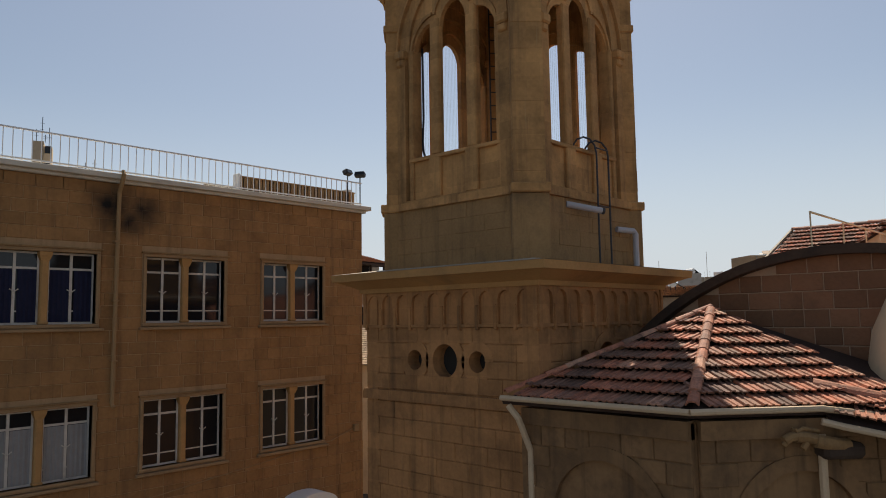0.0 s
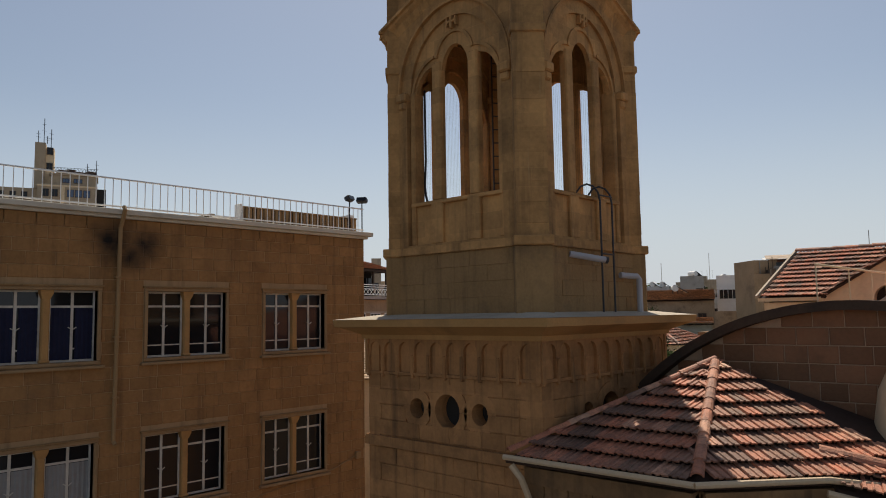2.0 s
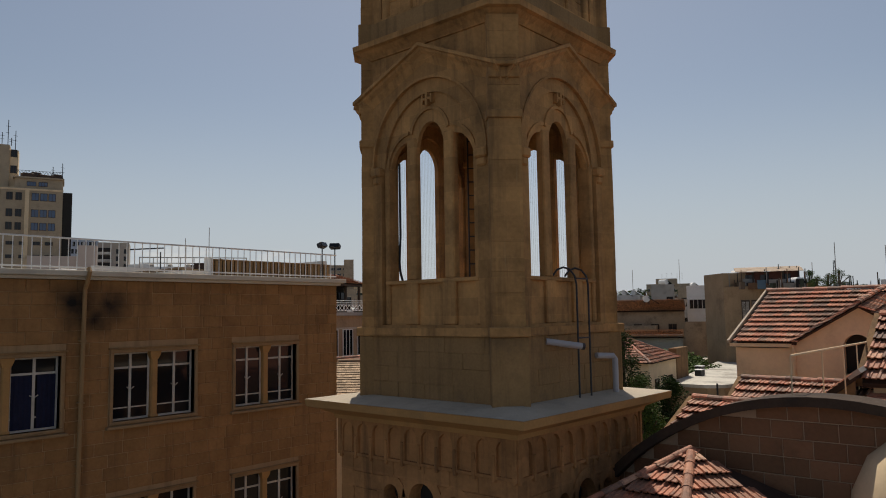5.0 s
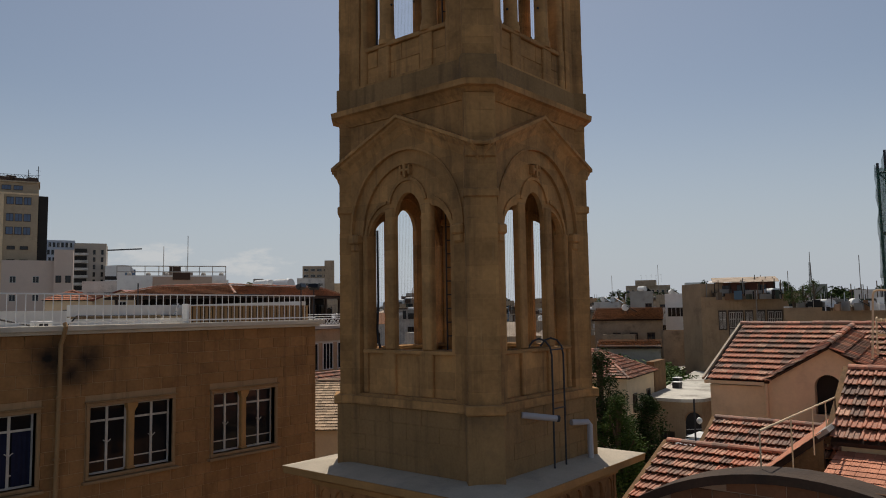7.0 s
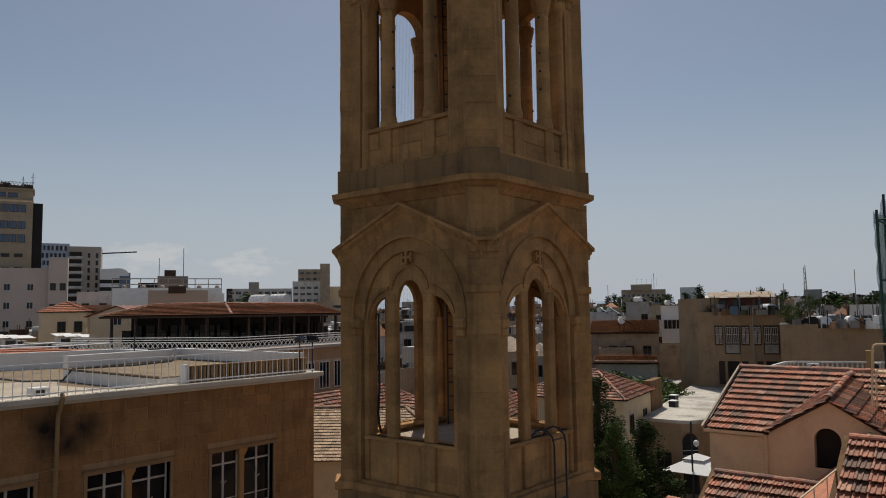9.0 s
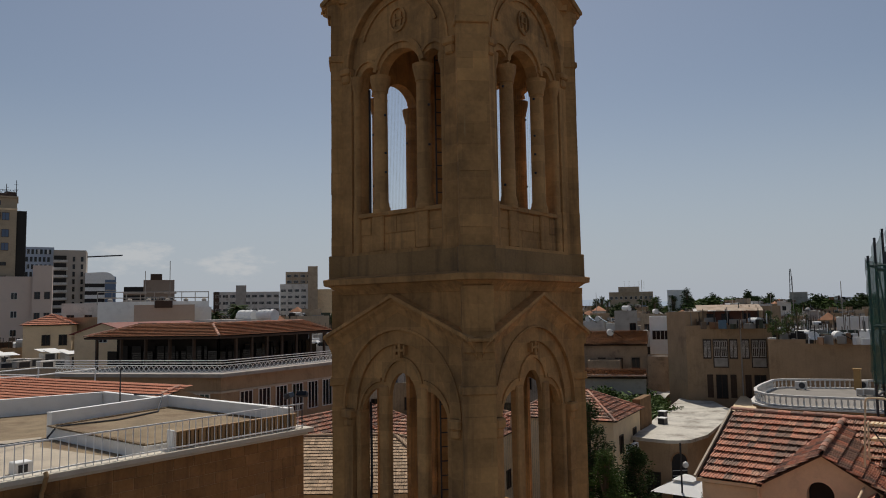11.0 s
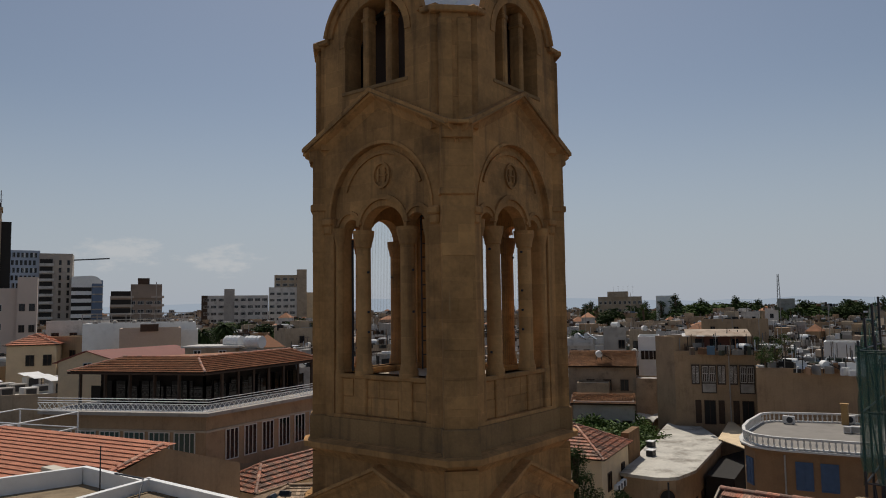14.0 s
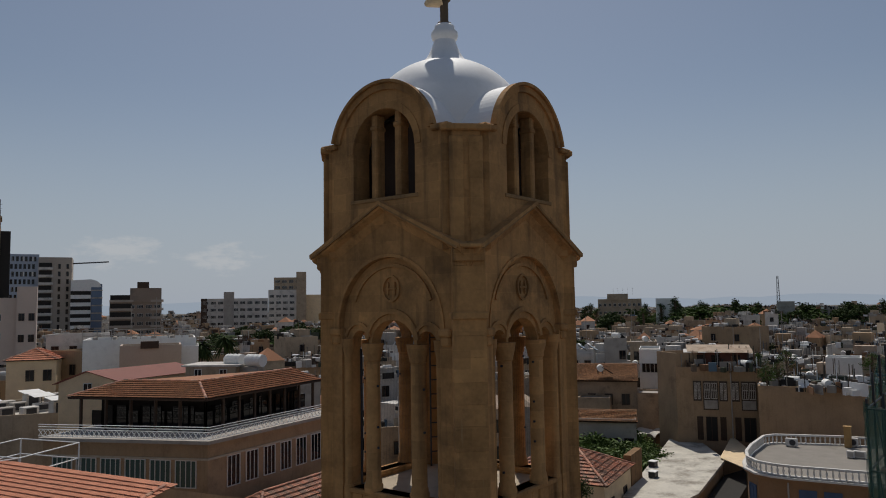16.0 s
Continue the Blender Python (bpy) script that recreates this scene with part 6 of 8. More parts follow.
glaz = part("pavilion_wall", slab([tuple(p + (Vector((26.6, 47.3)) - p).normalized() * 2.0) for p in pc], 11.75, 14.3), WOOD_B, rest, "glazed pavilion wall painted near black as eave shade")
for a, b, n in ((pc[3], pc[0], 5), (pc[0], pc[1], 7)):
    for i in range(n + 1):
        p = a.lerp(b, i / n) + (Vector((26.6, 47.3)) - a.lerp(b, i / n)).normalized() * 0.5
        part("pavilion_post", box(p.x - 0.1, p.x + 0.1, p.y - 0.1, p.y + 0.1, 11.75, 14.35, 0.01), WOOD, rest, "dark wooden post")
for a, b, n in ((pc[3], pc[0], 10), (pc[0], pc[1], 16)):
    for i in range(n):
        u, v = a.lerp(b, (i + 0.12) / n), a.lerp(b, (i + 0.88) / n)
        pull = (Vector((26.6, 47.3)) - u).normalized() * 1.2
        qd = (v - u).normalized()
        qn = Vector((-qd.y, qd.x)) * 0.03
        u, v = u + pull, v + pull
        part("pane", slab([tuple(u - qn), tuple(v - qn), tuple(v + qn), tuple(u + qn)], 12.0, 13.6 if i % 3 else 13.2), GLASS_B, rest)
pm = Vector((26.6, 47.3))
e3, e0, e1 = (Vector((*(p + (p - pm).normalized() * 0.5), 14.35)) for p in (pc[3], pc[0], pc[1]))
n30, n01 = (e0 - e3).normalized(), (e1 - e0).normalized()
in30, in01 = Vector((-n30.y, n30.x, 0)) * 3.4, Vector((-n01.y, n01.x, 0)) * 3.4
lift = Vector((0, 0, 0.95))
q3, q0, q1 = e3 + in30 + n30 * 2.6 + lift, e0 + (in30 + in01) / (1 + in30.normalized().dot(in01.normalized())) + lift, e1 + in01 + lift
pav = part("pavilion_roof", sheet([e3, e0, q0, q3], 0.12), UNDER, rest, "brown clay tile roof of the pavilion")
part("roof_bed", sheet([e0, e1, q1, q0], 0.12), UNDER, rest)
part("roof_bed", sheet([q3, q0, q1, (30.5, 54.0, 14.4), (19.5, 51.5, 14.4)], 0.05), TILE_DUSK, rest)
part("roof_bed", sheet([e3, q3, (19.5, 51.5, 14.4)], 0.08), TILE_DUSK, rest)
tile_roof(pav, e3, e0, in30 + lift, False, TILE_DUSK, tw=0.3, pitch=0.40, poly=[(0, -0.1), ((e0 - e3).length, -0.1), ((q0 - e3).dot(n30), 3.6), ((q3 - e3).dot(n30), 3.6)])
tile_roof(pav, e0, e1, in01 + lift, False, TILE_DUSK, tw=0.3, pitch=0.40, poly=[(0, -0.1), ((e1 - e0).length, -0.1), ((q1 - e0).dot(n01), 3.6), ((q0 - e0).dot(n01), 3.6)])
for a, b in ((e0, q0), (q3, q0), (q0, q1), (e3, q3)):
    ridge_caps(pav, a + Vector((0, 0, 0.06)), b + Vector((0, 0, 0.06)), 0.11, 0.45)
part("fascia", slab([tuple(p + (p - Vector((26.6, 47.3))).normalized() * 0.45) for p in pc], 14.2, 14.36), WOOD, rest)
brail = thing("terrace_railing", "white steel terrace railing with crossed bars", "railing", tuple((*C, 11.75)))
for a, b, n in ((cx0[3], cx0[0], 34), (cx0[0], cx0[1], 34)):
    A3, B3 = Vector((*a, 11.75)), Vector((*b, 11.75))
    for z in (0.12, 0.62, 0.8, 0.98):
        part("rail", tube([A3 + Vector((0, 0, z)), B3 + Vector((0, 0, z))], 0.03, 5), RAILW, brail)
    for i in range(n):
        p, q = A3.lerp(B3, i / n), A3.lerp(B3, (i + 1) / n)
        xb = tube([p + Vector((0, 0, 0.12)), q + Vector((0, 0, 0.62))], 0.025, 4)
        tube([p + Vector((0, 0, 0.62)), q + Vector((0, 0, 0.12))], 0.025, 4, xb)
        part("crossed_bar", xb, RAILW, brail)
# pergola and railings on the lower terrace
perg = thing("pergola", "white steel terrace frame", "pergola", (9, 42, 10))
for x, y in ((8, 38), (12.5, 40), (6.5, 43), (11, 45)):
    part("post", tube([(x, y, 10.5), (x, y, 12.6)], 0.05, 6), RAILW, perg)
for a, b in (((8, 38), (12.5, 40)), ((6.5, 43), (11, 45)), ((8, 38), (6.5, 43)), ((12.5, 40), (11, 45)), ((-4, 39), (8, 38)), ((-5, 43), (6.5, 43))):
    for z in (11.6, 12.6):
        part("beam", tube([(*a, z), (*b, z)], 0.045, 6), RAILW, perg)

# low tiled houses between the restaurant and the tower
old = thing("old_house", "low old house with worn pale clay tile roof", "house", (17, 25, 0))
OLDP = [(11.7, 24.7), (19.0, 15.3), (27.7, 22.0), (20.4, 31.4)]
part("wall", slab(OLDP, 0, 6.7), CREAM, old)
hip_roof(old, OLDP, 6.7, 8.7, TILE_OLD, 3.5, tiles=(0.24, 0.34))
old2 = thing("old_house", "low house with red clay tile roof beside the restaurant", "house", (27, 33, 0))
part("wall", slab([(20.5, 31.5), (36, 33.2), (36, 37.6), (20.5, 35.8)], 0, 6.9), CREAM, old2)
hip_roof(old2, [(20.5, 31.5), (36, 33.2), (36, 37.6), (20.5, 35.8)], 6.9, 8.2, TILE_J, 2.5, tiles=(0.3, 0.42))
old3 = thing("old_house", "low house with red clay tile roof behind the tower", "house", (40, 30, 0))
part("wall", slab([(33, 22.5), (44, 25.5), (41, 36), (30, 33)], 0, 6.4), CREAM, old3)
hip_roof(old3, [(33, 22.5), (44, 25.5), (41, 36), (30, 33)], 6.4, 8.4, TILE_J, 4.0, tiles=(0.3, 0.42))
windows(old3, (33, 22.5), (44, 25.5), [2.2], 4, WIN_DARK, 0.02)

# house with tile roof by the square
hs = thing("house", "cream house with brown tile roof and yard wall", "house", (44, 20, 0))
part("wall", slab([(39.8, 15.9), (47.6, 17.2), (46.2, 25.5), (38.4, 24.2)], 0, 7.55), CREAM, hs)
hip_roof(hs, [(39.8, 15.9), (47.6, 17.2), (46.2, 25.5), (38.4, 24.2)], 7.55, 9.4, TILE_J, 3.6, tiles=(0.3, 0.42))
part("stepped_wall", slab([(47.8, 17.2), (51.5, 17.8), (51.3, 18.4), (47.6, 17.8)], 0, 8.3), RUBBLE, hs, "stepped rough yard wall")
windows(hs, (39.8, 15.9), (47.6, 17.2), [4.9, 1.6], 2, WIN_DARK, 0.02)
for x, y in ((41.5, 15.6), (42.3, 15.75), (43.2, 15.9)):
    ac = thing("air_conditioner", "white outdoor air conditioner unit on a house wall", "air conditioner", (x, y, 5), "wall air conditioners")
    part("case", box(x - 0.35, x + 0.35, y - 0.3, y, 5.0, 5.55, 0.03), WHITE, ac)
    part("grille", box(x - 0.22, x + 0.08, y - 0.315, y - 0.3, 5.06, 5.48), STEEL, ac)

# shop with white flat roof
shop = block("shop_building", "single-storey shop with white painted rounded flat roof", [(44.5, 16.3), (44.6, 13.5), (45.6, 12.5), (48.6, 12.3), (62.6, 14.2), (76.3, 22.8), (74.8, 23.2)], 5.5, TANP, None, 0, 0.0)
part("roof", slab([(44.3, 16.5), (44.35, 13.6), (44.8, 12.8), (45.5, 12.2), (48.6, 11.9), (62.8, 14.0), (76.6, 22.7), (75, 23.4)], 5.5, 5.75), ROOFW, shop, "white painted flat roof with grey stains")
for a, b in (((44.5, 16.3), (44.6, 13.5)), ((48.6, 12.3), (60, 13.85))):
    windows(shop, a, b, [0.6], 1 if a[0] < 45 else 4, DOOR_DARK, 0.02)
am = Matrix.Translation((45.1, 13.0, 0)) @ Matrix.Rotation(math.atan2(-1, 1), 4, "Z")
arch = part("arched_door", plate(bmesh.new(), [(-0.62, 0.1), (0.62, 0.1), (0.62, 4.1)] + arc(0, 4.1, 0.62, 5, 175, 14) + [(-0.62, 4.1)], [], 0.0, 0.03), DARK, shop, "dark arched shop door", am)
part("door_frame", plate(bmesh.new(), arc(0, 4.1, 0.72, 0, 180, 16) + arc(0, 4.1, 0.62, 180, 0, 16), [], 0.0, 0.06), TANW, arch, "", am)
for z in (2.6, 3.0, 3.4):
    part("door_rail", box(-0.6, 0.6, -0.1, -0.06, z, z + 0.05), FRAME_W, arch, "pale door rail", am)
for x, y in ((52, 17), (56, 18.6)):
    v = thing("roof_vent", "small dark vent box on the white roof", "vent", (x, y, 5.75))
    part("box", box(x - 0.4, x + 0.4, y - 0.3, y + 0.3, 5.75, 6.25, 0.02), STEEL, v)
    part("cap", box(x - 0.45, x + 0.45, y - 0.35, y + 0.35, 6.25, 6.3), WHITE, v)
for i in range(4):
    p = Vector((69.8, 26.6, 5.1)) + Vector((1.5, -0.85, 0)) * i * 1.25
    bc = thing("barrel_canopy", "dusty white curved sheet canopy behind the shop roof", "canopy", tuple(p), "white barrel canopies")
    cm4 = Matrix.Translation(p) @ Matrix.Rotation(math.atan2(-0.85, 1.5), 4, "Z")
    shell = [(1.05 * math.cos(radians(a)), 0.75 * math.sin(radians(a))) for a in range(15, 166, 10)] + [(1.0 * math.cos(radians(a)), 0.70 * math.sin(radians(a))) for a in range(165, 14, -10)]
    part("cover", plate(bmesh.new(), shell, [], -4.0, 0.0), CANVAS_D, bc, m=cm4)
    for u in (-0.95, 0.95):
        part("post", box(u - 0.04, u + 0.04, 0.05, 0.13, -5.1, 0.25), STEEL, bc, m=cm4)
shed = thing("canopy", "open canopy with tan sheet roof over a block painted as shade", "canopy", (60, 12, 0))
part("roof", sheet([(59, 10.9, 5.9), (67.4, 13.2, 6.2), (72.3, 16.1, 6.4), (62.5, 14.4, 5.95)], 0.08), CREAM, shed)
# solid near-black block paints the shade under the canopy
part("inside", slab([(53, 10.2), (58.8, 11), (66, 13), (62, 13.9), (53, 12.6)], 0, 4.4), DARK, shed)

# corner building with white balustrade
terr = thing("terrace_building", "tan corner building with white balustrade roof terrace", "building", (58, 5, 0))
TP = [(44.27, 6.12), (43.85, 4.89), (43.85, 3.75), (44.66, -0.76), (45.61, -6.13), (59.28, -6.13), (57.95, 2.89), (55.96, 7.74), (54.82, 8.31), (50.26, 8.12), (47.5, 7.74), (45.61, 7.17)]
TP = TP[::-1]
part("wall", slab(TP, 0, 8.7), TANW, terr, "tan stone walls")
tc = Vector((52, 1))
part("edge_course", slab([tuple(Vector(p) + (Vector(p) - tc).normalized() * 0.35) for p in TP], 8.86, 8.98), TERW, terr, "white edge course")
part("cornice", slab([tuple(Vector(p) + (Vector(p) - tc).normalized() * 0.27) for p in TP], 8.7, 8.86), TANW, terr, "tan moulded cornice")
part("roof", slab(TP, 8.98, 9.02), ROOFG, terr)
balu = lathe([(0.07, 0), (0.07, 0.06), (0.04, 0.1), (0.085, 0.28), (0.04, 0.5), (0.07, 0.55), (0.07, 0.6)], 8)
balu = mesh_of("baluster", balu, TERW, True)
bal = thing("balustrade", "white balustrade round the roof terrace", "balustrade", (51, 2, 9.0))
for a, b in zip(TP, TP[1:] + TP[:1]):
    a, b = Vector(a), Vector(b)
    n = max(1, int((b - a).length / 0.36))
    d = (b - a).normalized()
    nn = Vector((-d.y, d.x)) * 0.11
    part("handrail", slab([tuple(a - nn), tuple(b - nn), tuple(b + nn), tuple(a + nn)], 9.65, 9.8), TERW, bal)
    part("plinth", slab([tuple(a - nn), tuple(b - nn), tuple(b + nn), tuple(a + nn)], 9.02, 9.1), TERW, bal)
    if a.y > -5.9 or b.y > -5.9:
        for i in range(n):
            q = a.lerp(b, (i + 0.5) / n)
            attach(new("baluster", balu), bal, Matrix.Translation((q.x, q.y, 9.07)))
windows(terr, (43.85, 3.75), (44.66, -0.76), [6.3, 1.6], 2, WIN_SHUT, 0.03, 0.0275, 0.6975)
part("rain_pipe", tube([(43.79, 4.05, 3.0), (43.79, 4.05, 8.6)], 0.06, 6), CONC, terr, "grey rain pipe")
windows(terr, (44.66, -0.76), (45.61, -6.13), [6.3, 1.6], 2, WIN_SHUT, 0.03)
windows(terr, (45.61, 7.17), (44.27, 6.12), [6.1], 1, WIN_SHUT, 0.03)
for x, y, wide, tall, fan in ((55.1, 6.2, 0.46, 0.62, True), (57.7, 2.15, 0.46, 0.66, True), (52.7, 1.5, 0.26, 0.5, False), (53.0, 0.93, 0.42, 0.5, False)):
    ac = thing("air_conditioner", "weathered white air conditioner unit on the roof terrace", "air conditioner", (x, y, 9.02), "terrace air conditioners")
    part("case", box(x - 0.2, x + 0.14, y - wide, y + wide, 9.08, 9.08 + tall, 0.03), TERW, ac)
    for side in (-0.7, 0.7):
        part("foot", box(x - 0.2, x + 0.14, y + side * wide - 0.04, y + side * wide + 0.04, 9.01, 9.09, 0.01), STEEL, ac)
    if fan:
        part("fan_grille", lathe([(0.02, 0), (0.21, 0), (0.25, 0.03), (0.25, 0.05)], 20), STEEL, ac, "round dark fan grille", Matrix.Translation((x - 0.24, y - 0.1, 9.08 + tall / 2)) @ Matrix.Rotation(radians(90), 4, "Y"))
    else:
        part("panel", box(x - 0.215, x - 0.19, y - wide * 0.75, y + wide * 0.75, 9.16, 9.0 + tall, 0.008), CONC, ac)
chim = thing("chimney", "yellow plastered chimney on the roof terrace", "chimney", (57.2, 2.4, 9.0))
part("stack", box(56.9, 57.4, 2.1, 2.6, 9.02, 10.65, 0.03), OCHRE, chim)
part("cap", box(56.84, 57.46, 2.04, 2.66, 10.65, 10.75, 0.01), OCHRE, chim)

# plastered town house with two bays
HB = rect(69.2, 20.9, 72.2, 12.6, 10)
hb = block("town_house", "two-storey tan plastered town house with white shutter bays", HB, 13.6, TANP, CONC)
part("rain_pipe", tube([(71.0, 15.55, 6.0), (71.0, 15.55, 13.6)], 0.07, 6), CONC, hb, "grey rain pipe")
FRAME_D = mat("dark_wood_frame", (0.075, 0.055, 0.042), 0.7, 0.3, 3, 30, 0.2)
DOOR_SLIM = window_mesh(0.62, 2.5, WOOD, WOOD, 1)


def bay(parent, p0, p1, z, s, w, h, panel):
    """A shuttered bay window: dark frame, two slatted white leaves, and a grey panel below when it is tall."""
    a, b = Vector((*p0, 0)), Vector((*p1, 0))
    d = (b - a).normalized()
    q = a.lerp(b, s) + Vector((d.y, -d.x, 0)) * 0.03
    m = Matrix.Translation((q.x, q.y, z)) @ Matrix.Rotation(math.atan2(d.y, d.x), 4, "Z")
    fr = bmesh.new()
    t = 0.1
    for x0, x1, z0, z1 in ((-w / 2, w / 2, -t, 0), (-w / 2, w / 2, h - t, h), (-w / 2, -w / 2 + t, 0, h - t), (w / 2 - t, w / 2, 0, h - t), (-0.04, 0.04, panel, h - t)) + (((-w / 2, w / 2, panel - 0.06, panel + 0.04),) if panel else ()):
        box(x0, x1, -0.12, 0.03, z0, z1, 0, fr)
    win = part("window", fr, FRAME_D, parent, "dark wooden window frame", m)
    part("back", box(-w / 2, w / 2, -0.02, 0.0, 0, h - t), FRAME_D, win, m=m)
    for sx in (-1, 1):
        x0, x1 = sorted((sx * 0.05, sx * (w / 2 - t - 0.01)))
        lv = bmesh.new()
        for xa, xb in ((x0, x0 + 0.05), (x1 - 0.05, x1)):
            box(xa, xb, -0.09, -0.05, panel + 0.08, h - t - 0.08, 0, lv)
        n = max(2, int((x1 - x0) / 0.16))
        for i in range(1, n):
            xa = x0 + (x1 - x0) * i / n
            box(xa - 0.03, xa + 0.03, -0.085, -0.05, panel + 0.2, h - t - 0.2, 0, lv)
        for za in (panel + 0.08, (panel + h) / 2, h - t - 0.16):
            box(x0 + 0.05, x1 - 0.05, -0.088, -0.05, za, za + 0.08, 0, lv)
        part("shutter", lv, SHUTTER_W, win, "pale slatted shutter leaf", m)
    if panel:
        part("apron", box(-w / 2 + t, w / 2 - t, -0.1, -0.03, 0.02, panel - 0.07, 0.01), CONC, win, "grey rendered apron panel", m)


for s in (0.40, 0.84):
    bay(hb, *HB[:2], 9.45, s, 1.55, 3.0, 1.0)
    bay(hb, *HB[:2], 10.4, s - 0.155, 0.85, 2.05, 0.0)
    bay(hb, *HB[:2], 10.4, s + 0.15, 0.85, 2.05, 0.0)
    windows(hb, *HB[:2], [6.0], 1, DOOR_DARK, 0.03, s - 0.02, s + 0.02)
    windows(hb, *HB[:2], [6.1], 1, DOOR_SLIM, 0.03, s - 0.155, s - 0.115)
    windows(hb, *HB[:2], [6.1], 1, DOOR_SLIM, 0.03, s + 0.115, s + 0.155)
hbs = block("town_house", "windowless tan side block of the town house", rect(72.2, 24.2, 69.2, 20.9, 8)[::1], 15.1, TANP, CONC)
rust = thing("roof_shed", "rusty sheet roof shed on the town house", "shed", (72.5, 18, 13.6))
part("roof", sheet([(70.5, 20.0, 15.6), (72.8, 13.6, 15.6), (75.8, 14.8, 16.2), (73.5, 21.2, 16.2)], 0.1), RUST, rust, "rusty pale corrugated sheet")
REDWOOD = mat("red_brown_boards", (0.13, 0.05, 0.032), 0.85, 0.4, 1.5, 12, 0.3, stain=((0.05, 0.035, 0.028), 0.9, 0.7))
part("wall", slab([(70.9, 19.9), (72.9, 14.2), (75.5, 15.2), (73.6, 20.8)], 13.6, 15.55), REDWOOD, rust, "red-brown boarded front")
for i in range(5):
    q = Vector((70.75, 19.8, 13.6)).lerp(Vector((72.75, 14.1, 13.6)), i / 4)
    part("post", box(q.x - 0.07, q.x + 0.07, q.y - 0.07, q.y + 0.07, 13.6, 15.6), FRAME_D, rust)
for i in (0.6, 1.7, 3.1):
    q = Vector((70.85, 19.8, 14.1)).lerp(Vector((72.85, 14.1, 14.1)), i / 4)
    part("pane", box(q.x - 0.04, q.x + 0.02, q.y - 0.5, q.y + 0.5, 14.3, 15.2), GLASS, rust)
awn = thing("lean_to_roof", "patched pale corrugated sheet over the roof shed", "roof", (71, 17, 15.5))
for i in range(9):
    p, q = Vector((70.2, 20.3, 15.52)).lerp(Vector((72.55, 13.5, 15.52)), i / 9), Vector((70.2, 20.3, 15.52)).lerp(Vector((72.55, 13.5, 15.52)), (i + 1) / 9)
    o = Vector((1.6, 0.6, random.uniform(0.28, 0.42)))
    part("sheet", sheet([p + Vector((random.uniform(-0.3, 0.1), 0, 0)), q, q + o, p + o], 0.03), random.choice((RUST, RUST, TERW)), awn)
hw = block("yard_wall_house", "long blank tan plaster wall of a low house", rect(66.4, 11.6, 68.4, 2.6, 9), 12.3, TANP, CONC)
hw2 = block("yard_wall_house", "blank plaster house end", rect(68.4, 2.6, 69, -6, 9), 12.3, TANP, CONC)
wbx = block("roof_room", "white rendered roof room", rect(82.3, 8.2, 82.8, 4.6, 4), 14.2, WHITE, CONC, z0=11)
PATCHY = mat("patched_plaster", (0.30, 0.22, 0.15), 0.95, 0.5, 0.7, 6, 0.3, stain=((0.11, 0.08, 0.058), 0.5, 0.85))
org = block("low_house", "low rough plastered house with faded orange tile roof", rect(72.8, 36.0, 76.2, 28.4, 8), 11.0, PATCHY)
windows(org, (72.8, 36.0), (76.2, 28.4), [8.4], 3, WIN_DARK, 0.03, 0.2, 0.95)
orl = block("low_house", "rough stone lean-to house end with uneven top", rect(70.6, 33.8, 72.0, 30.2, 3), 9.4, PATCHY, CONC, lip=0.25)
orr = block("low_house", "low patched wall beside the narrow apartment block", rect(75.6, 28.2, 77.0, 24.6, 4), 9.8, PATCHY, CONC, lip=0.2)
part("roof", sheet([(72.2, 36.1, 11.36), (75.7, 28.2, 11.36), (83.5, 31, 12.9), (80, 39.5, 12.9)], 0.05), UNDER, org)
tile_roof(org, (75.6, 28.0, 11.4), (72.0, 36.2, 11.4), (7.7, 3.15, 1.5), False, TILE_SUN, tw=0.34, pitch=0.5)
org2 = block("low_house", "low pale blue-grey house with red sheet roof", rect(59.7, 28.6, 62.3, 22.8, 6), 8.6, CONC)
part("roof", sheet([(59.2, 28.7, 8.66), (61.9, 22.5, 8.66), (66, 24.4, 9.2), (63.2, 30.6, 9.2)], 0.05), UNDER, org2)
tile_roof(org2, (61.8, 22.4, 8.7), (59.0, 28.8, 8.7), (4.2, 2.0, 0.55), False, TILE_SUN, tw=0.34, pitch=0.5)
windows(org2, (59.7, 28.6), (62.3, 22.8), [5.6], 4, WIN_DARK, 0.03)
wh = block("apartment_block", "narrow white apartment block with wide windows", rect(84.7, 31.6, 85.7, 29.0, 8), 14.4, WHITE, CONC)
windows(wh, (84.7, 31.6), (85.7, 29.0), [11.6, 8.2, 4.8], 1, WIN_WIDE, 0.03)
gy1 = block("apartment_block", "grey rendered apartment block with blank end wall", rect(97.2, 42.6, 98.6, 39.4, 9), 15.2, CONC, CONC)
windows(gy1, (97.2, 42.6), (98.6, 39.4), [12.2, 9.2], 1, WIN_DARK, 0.03, 0.6, 1.0)
gy2 = block("apartment_block", "pale grey apartment block with shaded balconies", rect(93.0, 46.8, 94.6, 43.2, 8), 13.6, TOWNW, CONC)
windows(gy2, (93.0, 46.8), (94.6, 43.2), [10.8, 7.9], 2, WIN_DARK, 0.03)
for z in (10.0, 12.9):
    part("balcony", slab(rect(92.6, 46.9, 94.2, 43.2, 0.9), z - 0.2, z + 0.5), TOWNW, gy2, "pale balcony front")
gy3 = block("apartment_block", "tan rendered apartment block with small dark windows", rect(99.4, 39.2, 101.0, 35.4, 9), 14.6, TOWNC, CONC)
windows(gy3, (99.4, 39.2), (101.0, 35.4), [12.0, 9.2], 2, WIN_DARK, 0.03)
gy4 = block("apartment_block", "white rendered house with a roof room", rect(88.6, 36.2, 89.8, 33.0, 7), 11.6, TOWNW, CONC)
windows(gy4, (88.6, 36.2), (89.8, 33.0), [9.0], 2, WIN_DARK, 0.03)
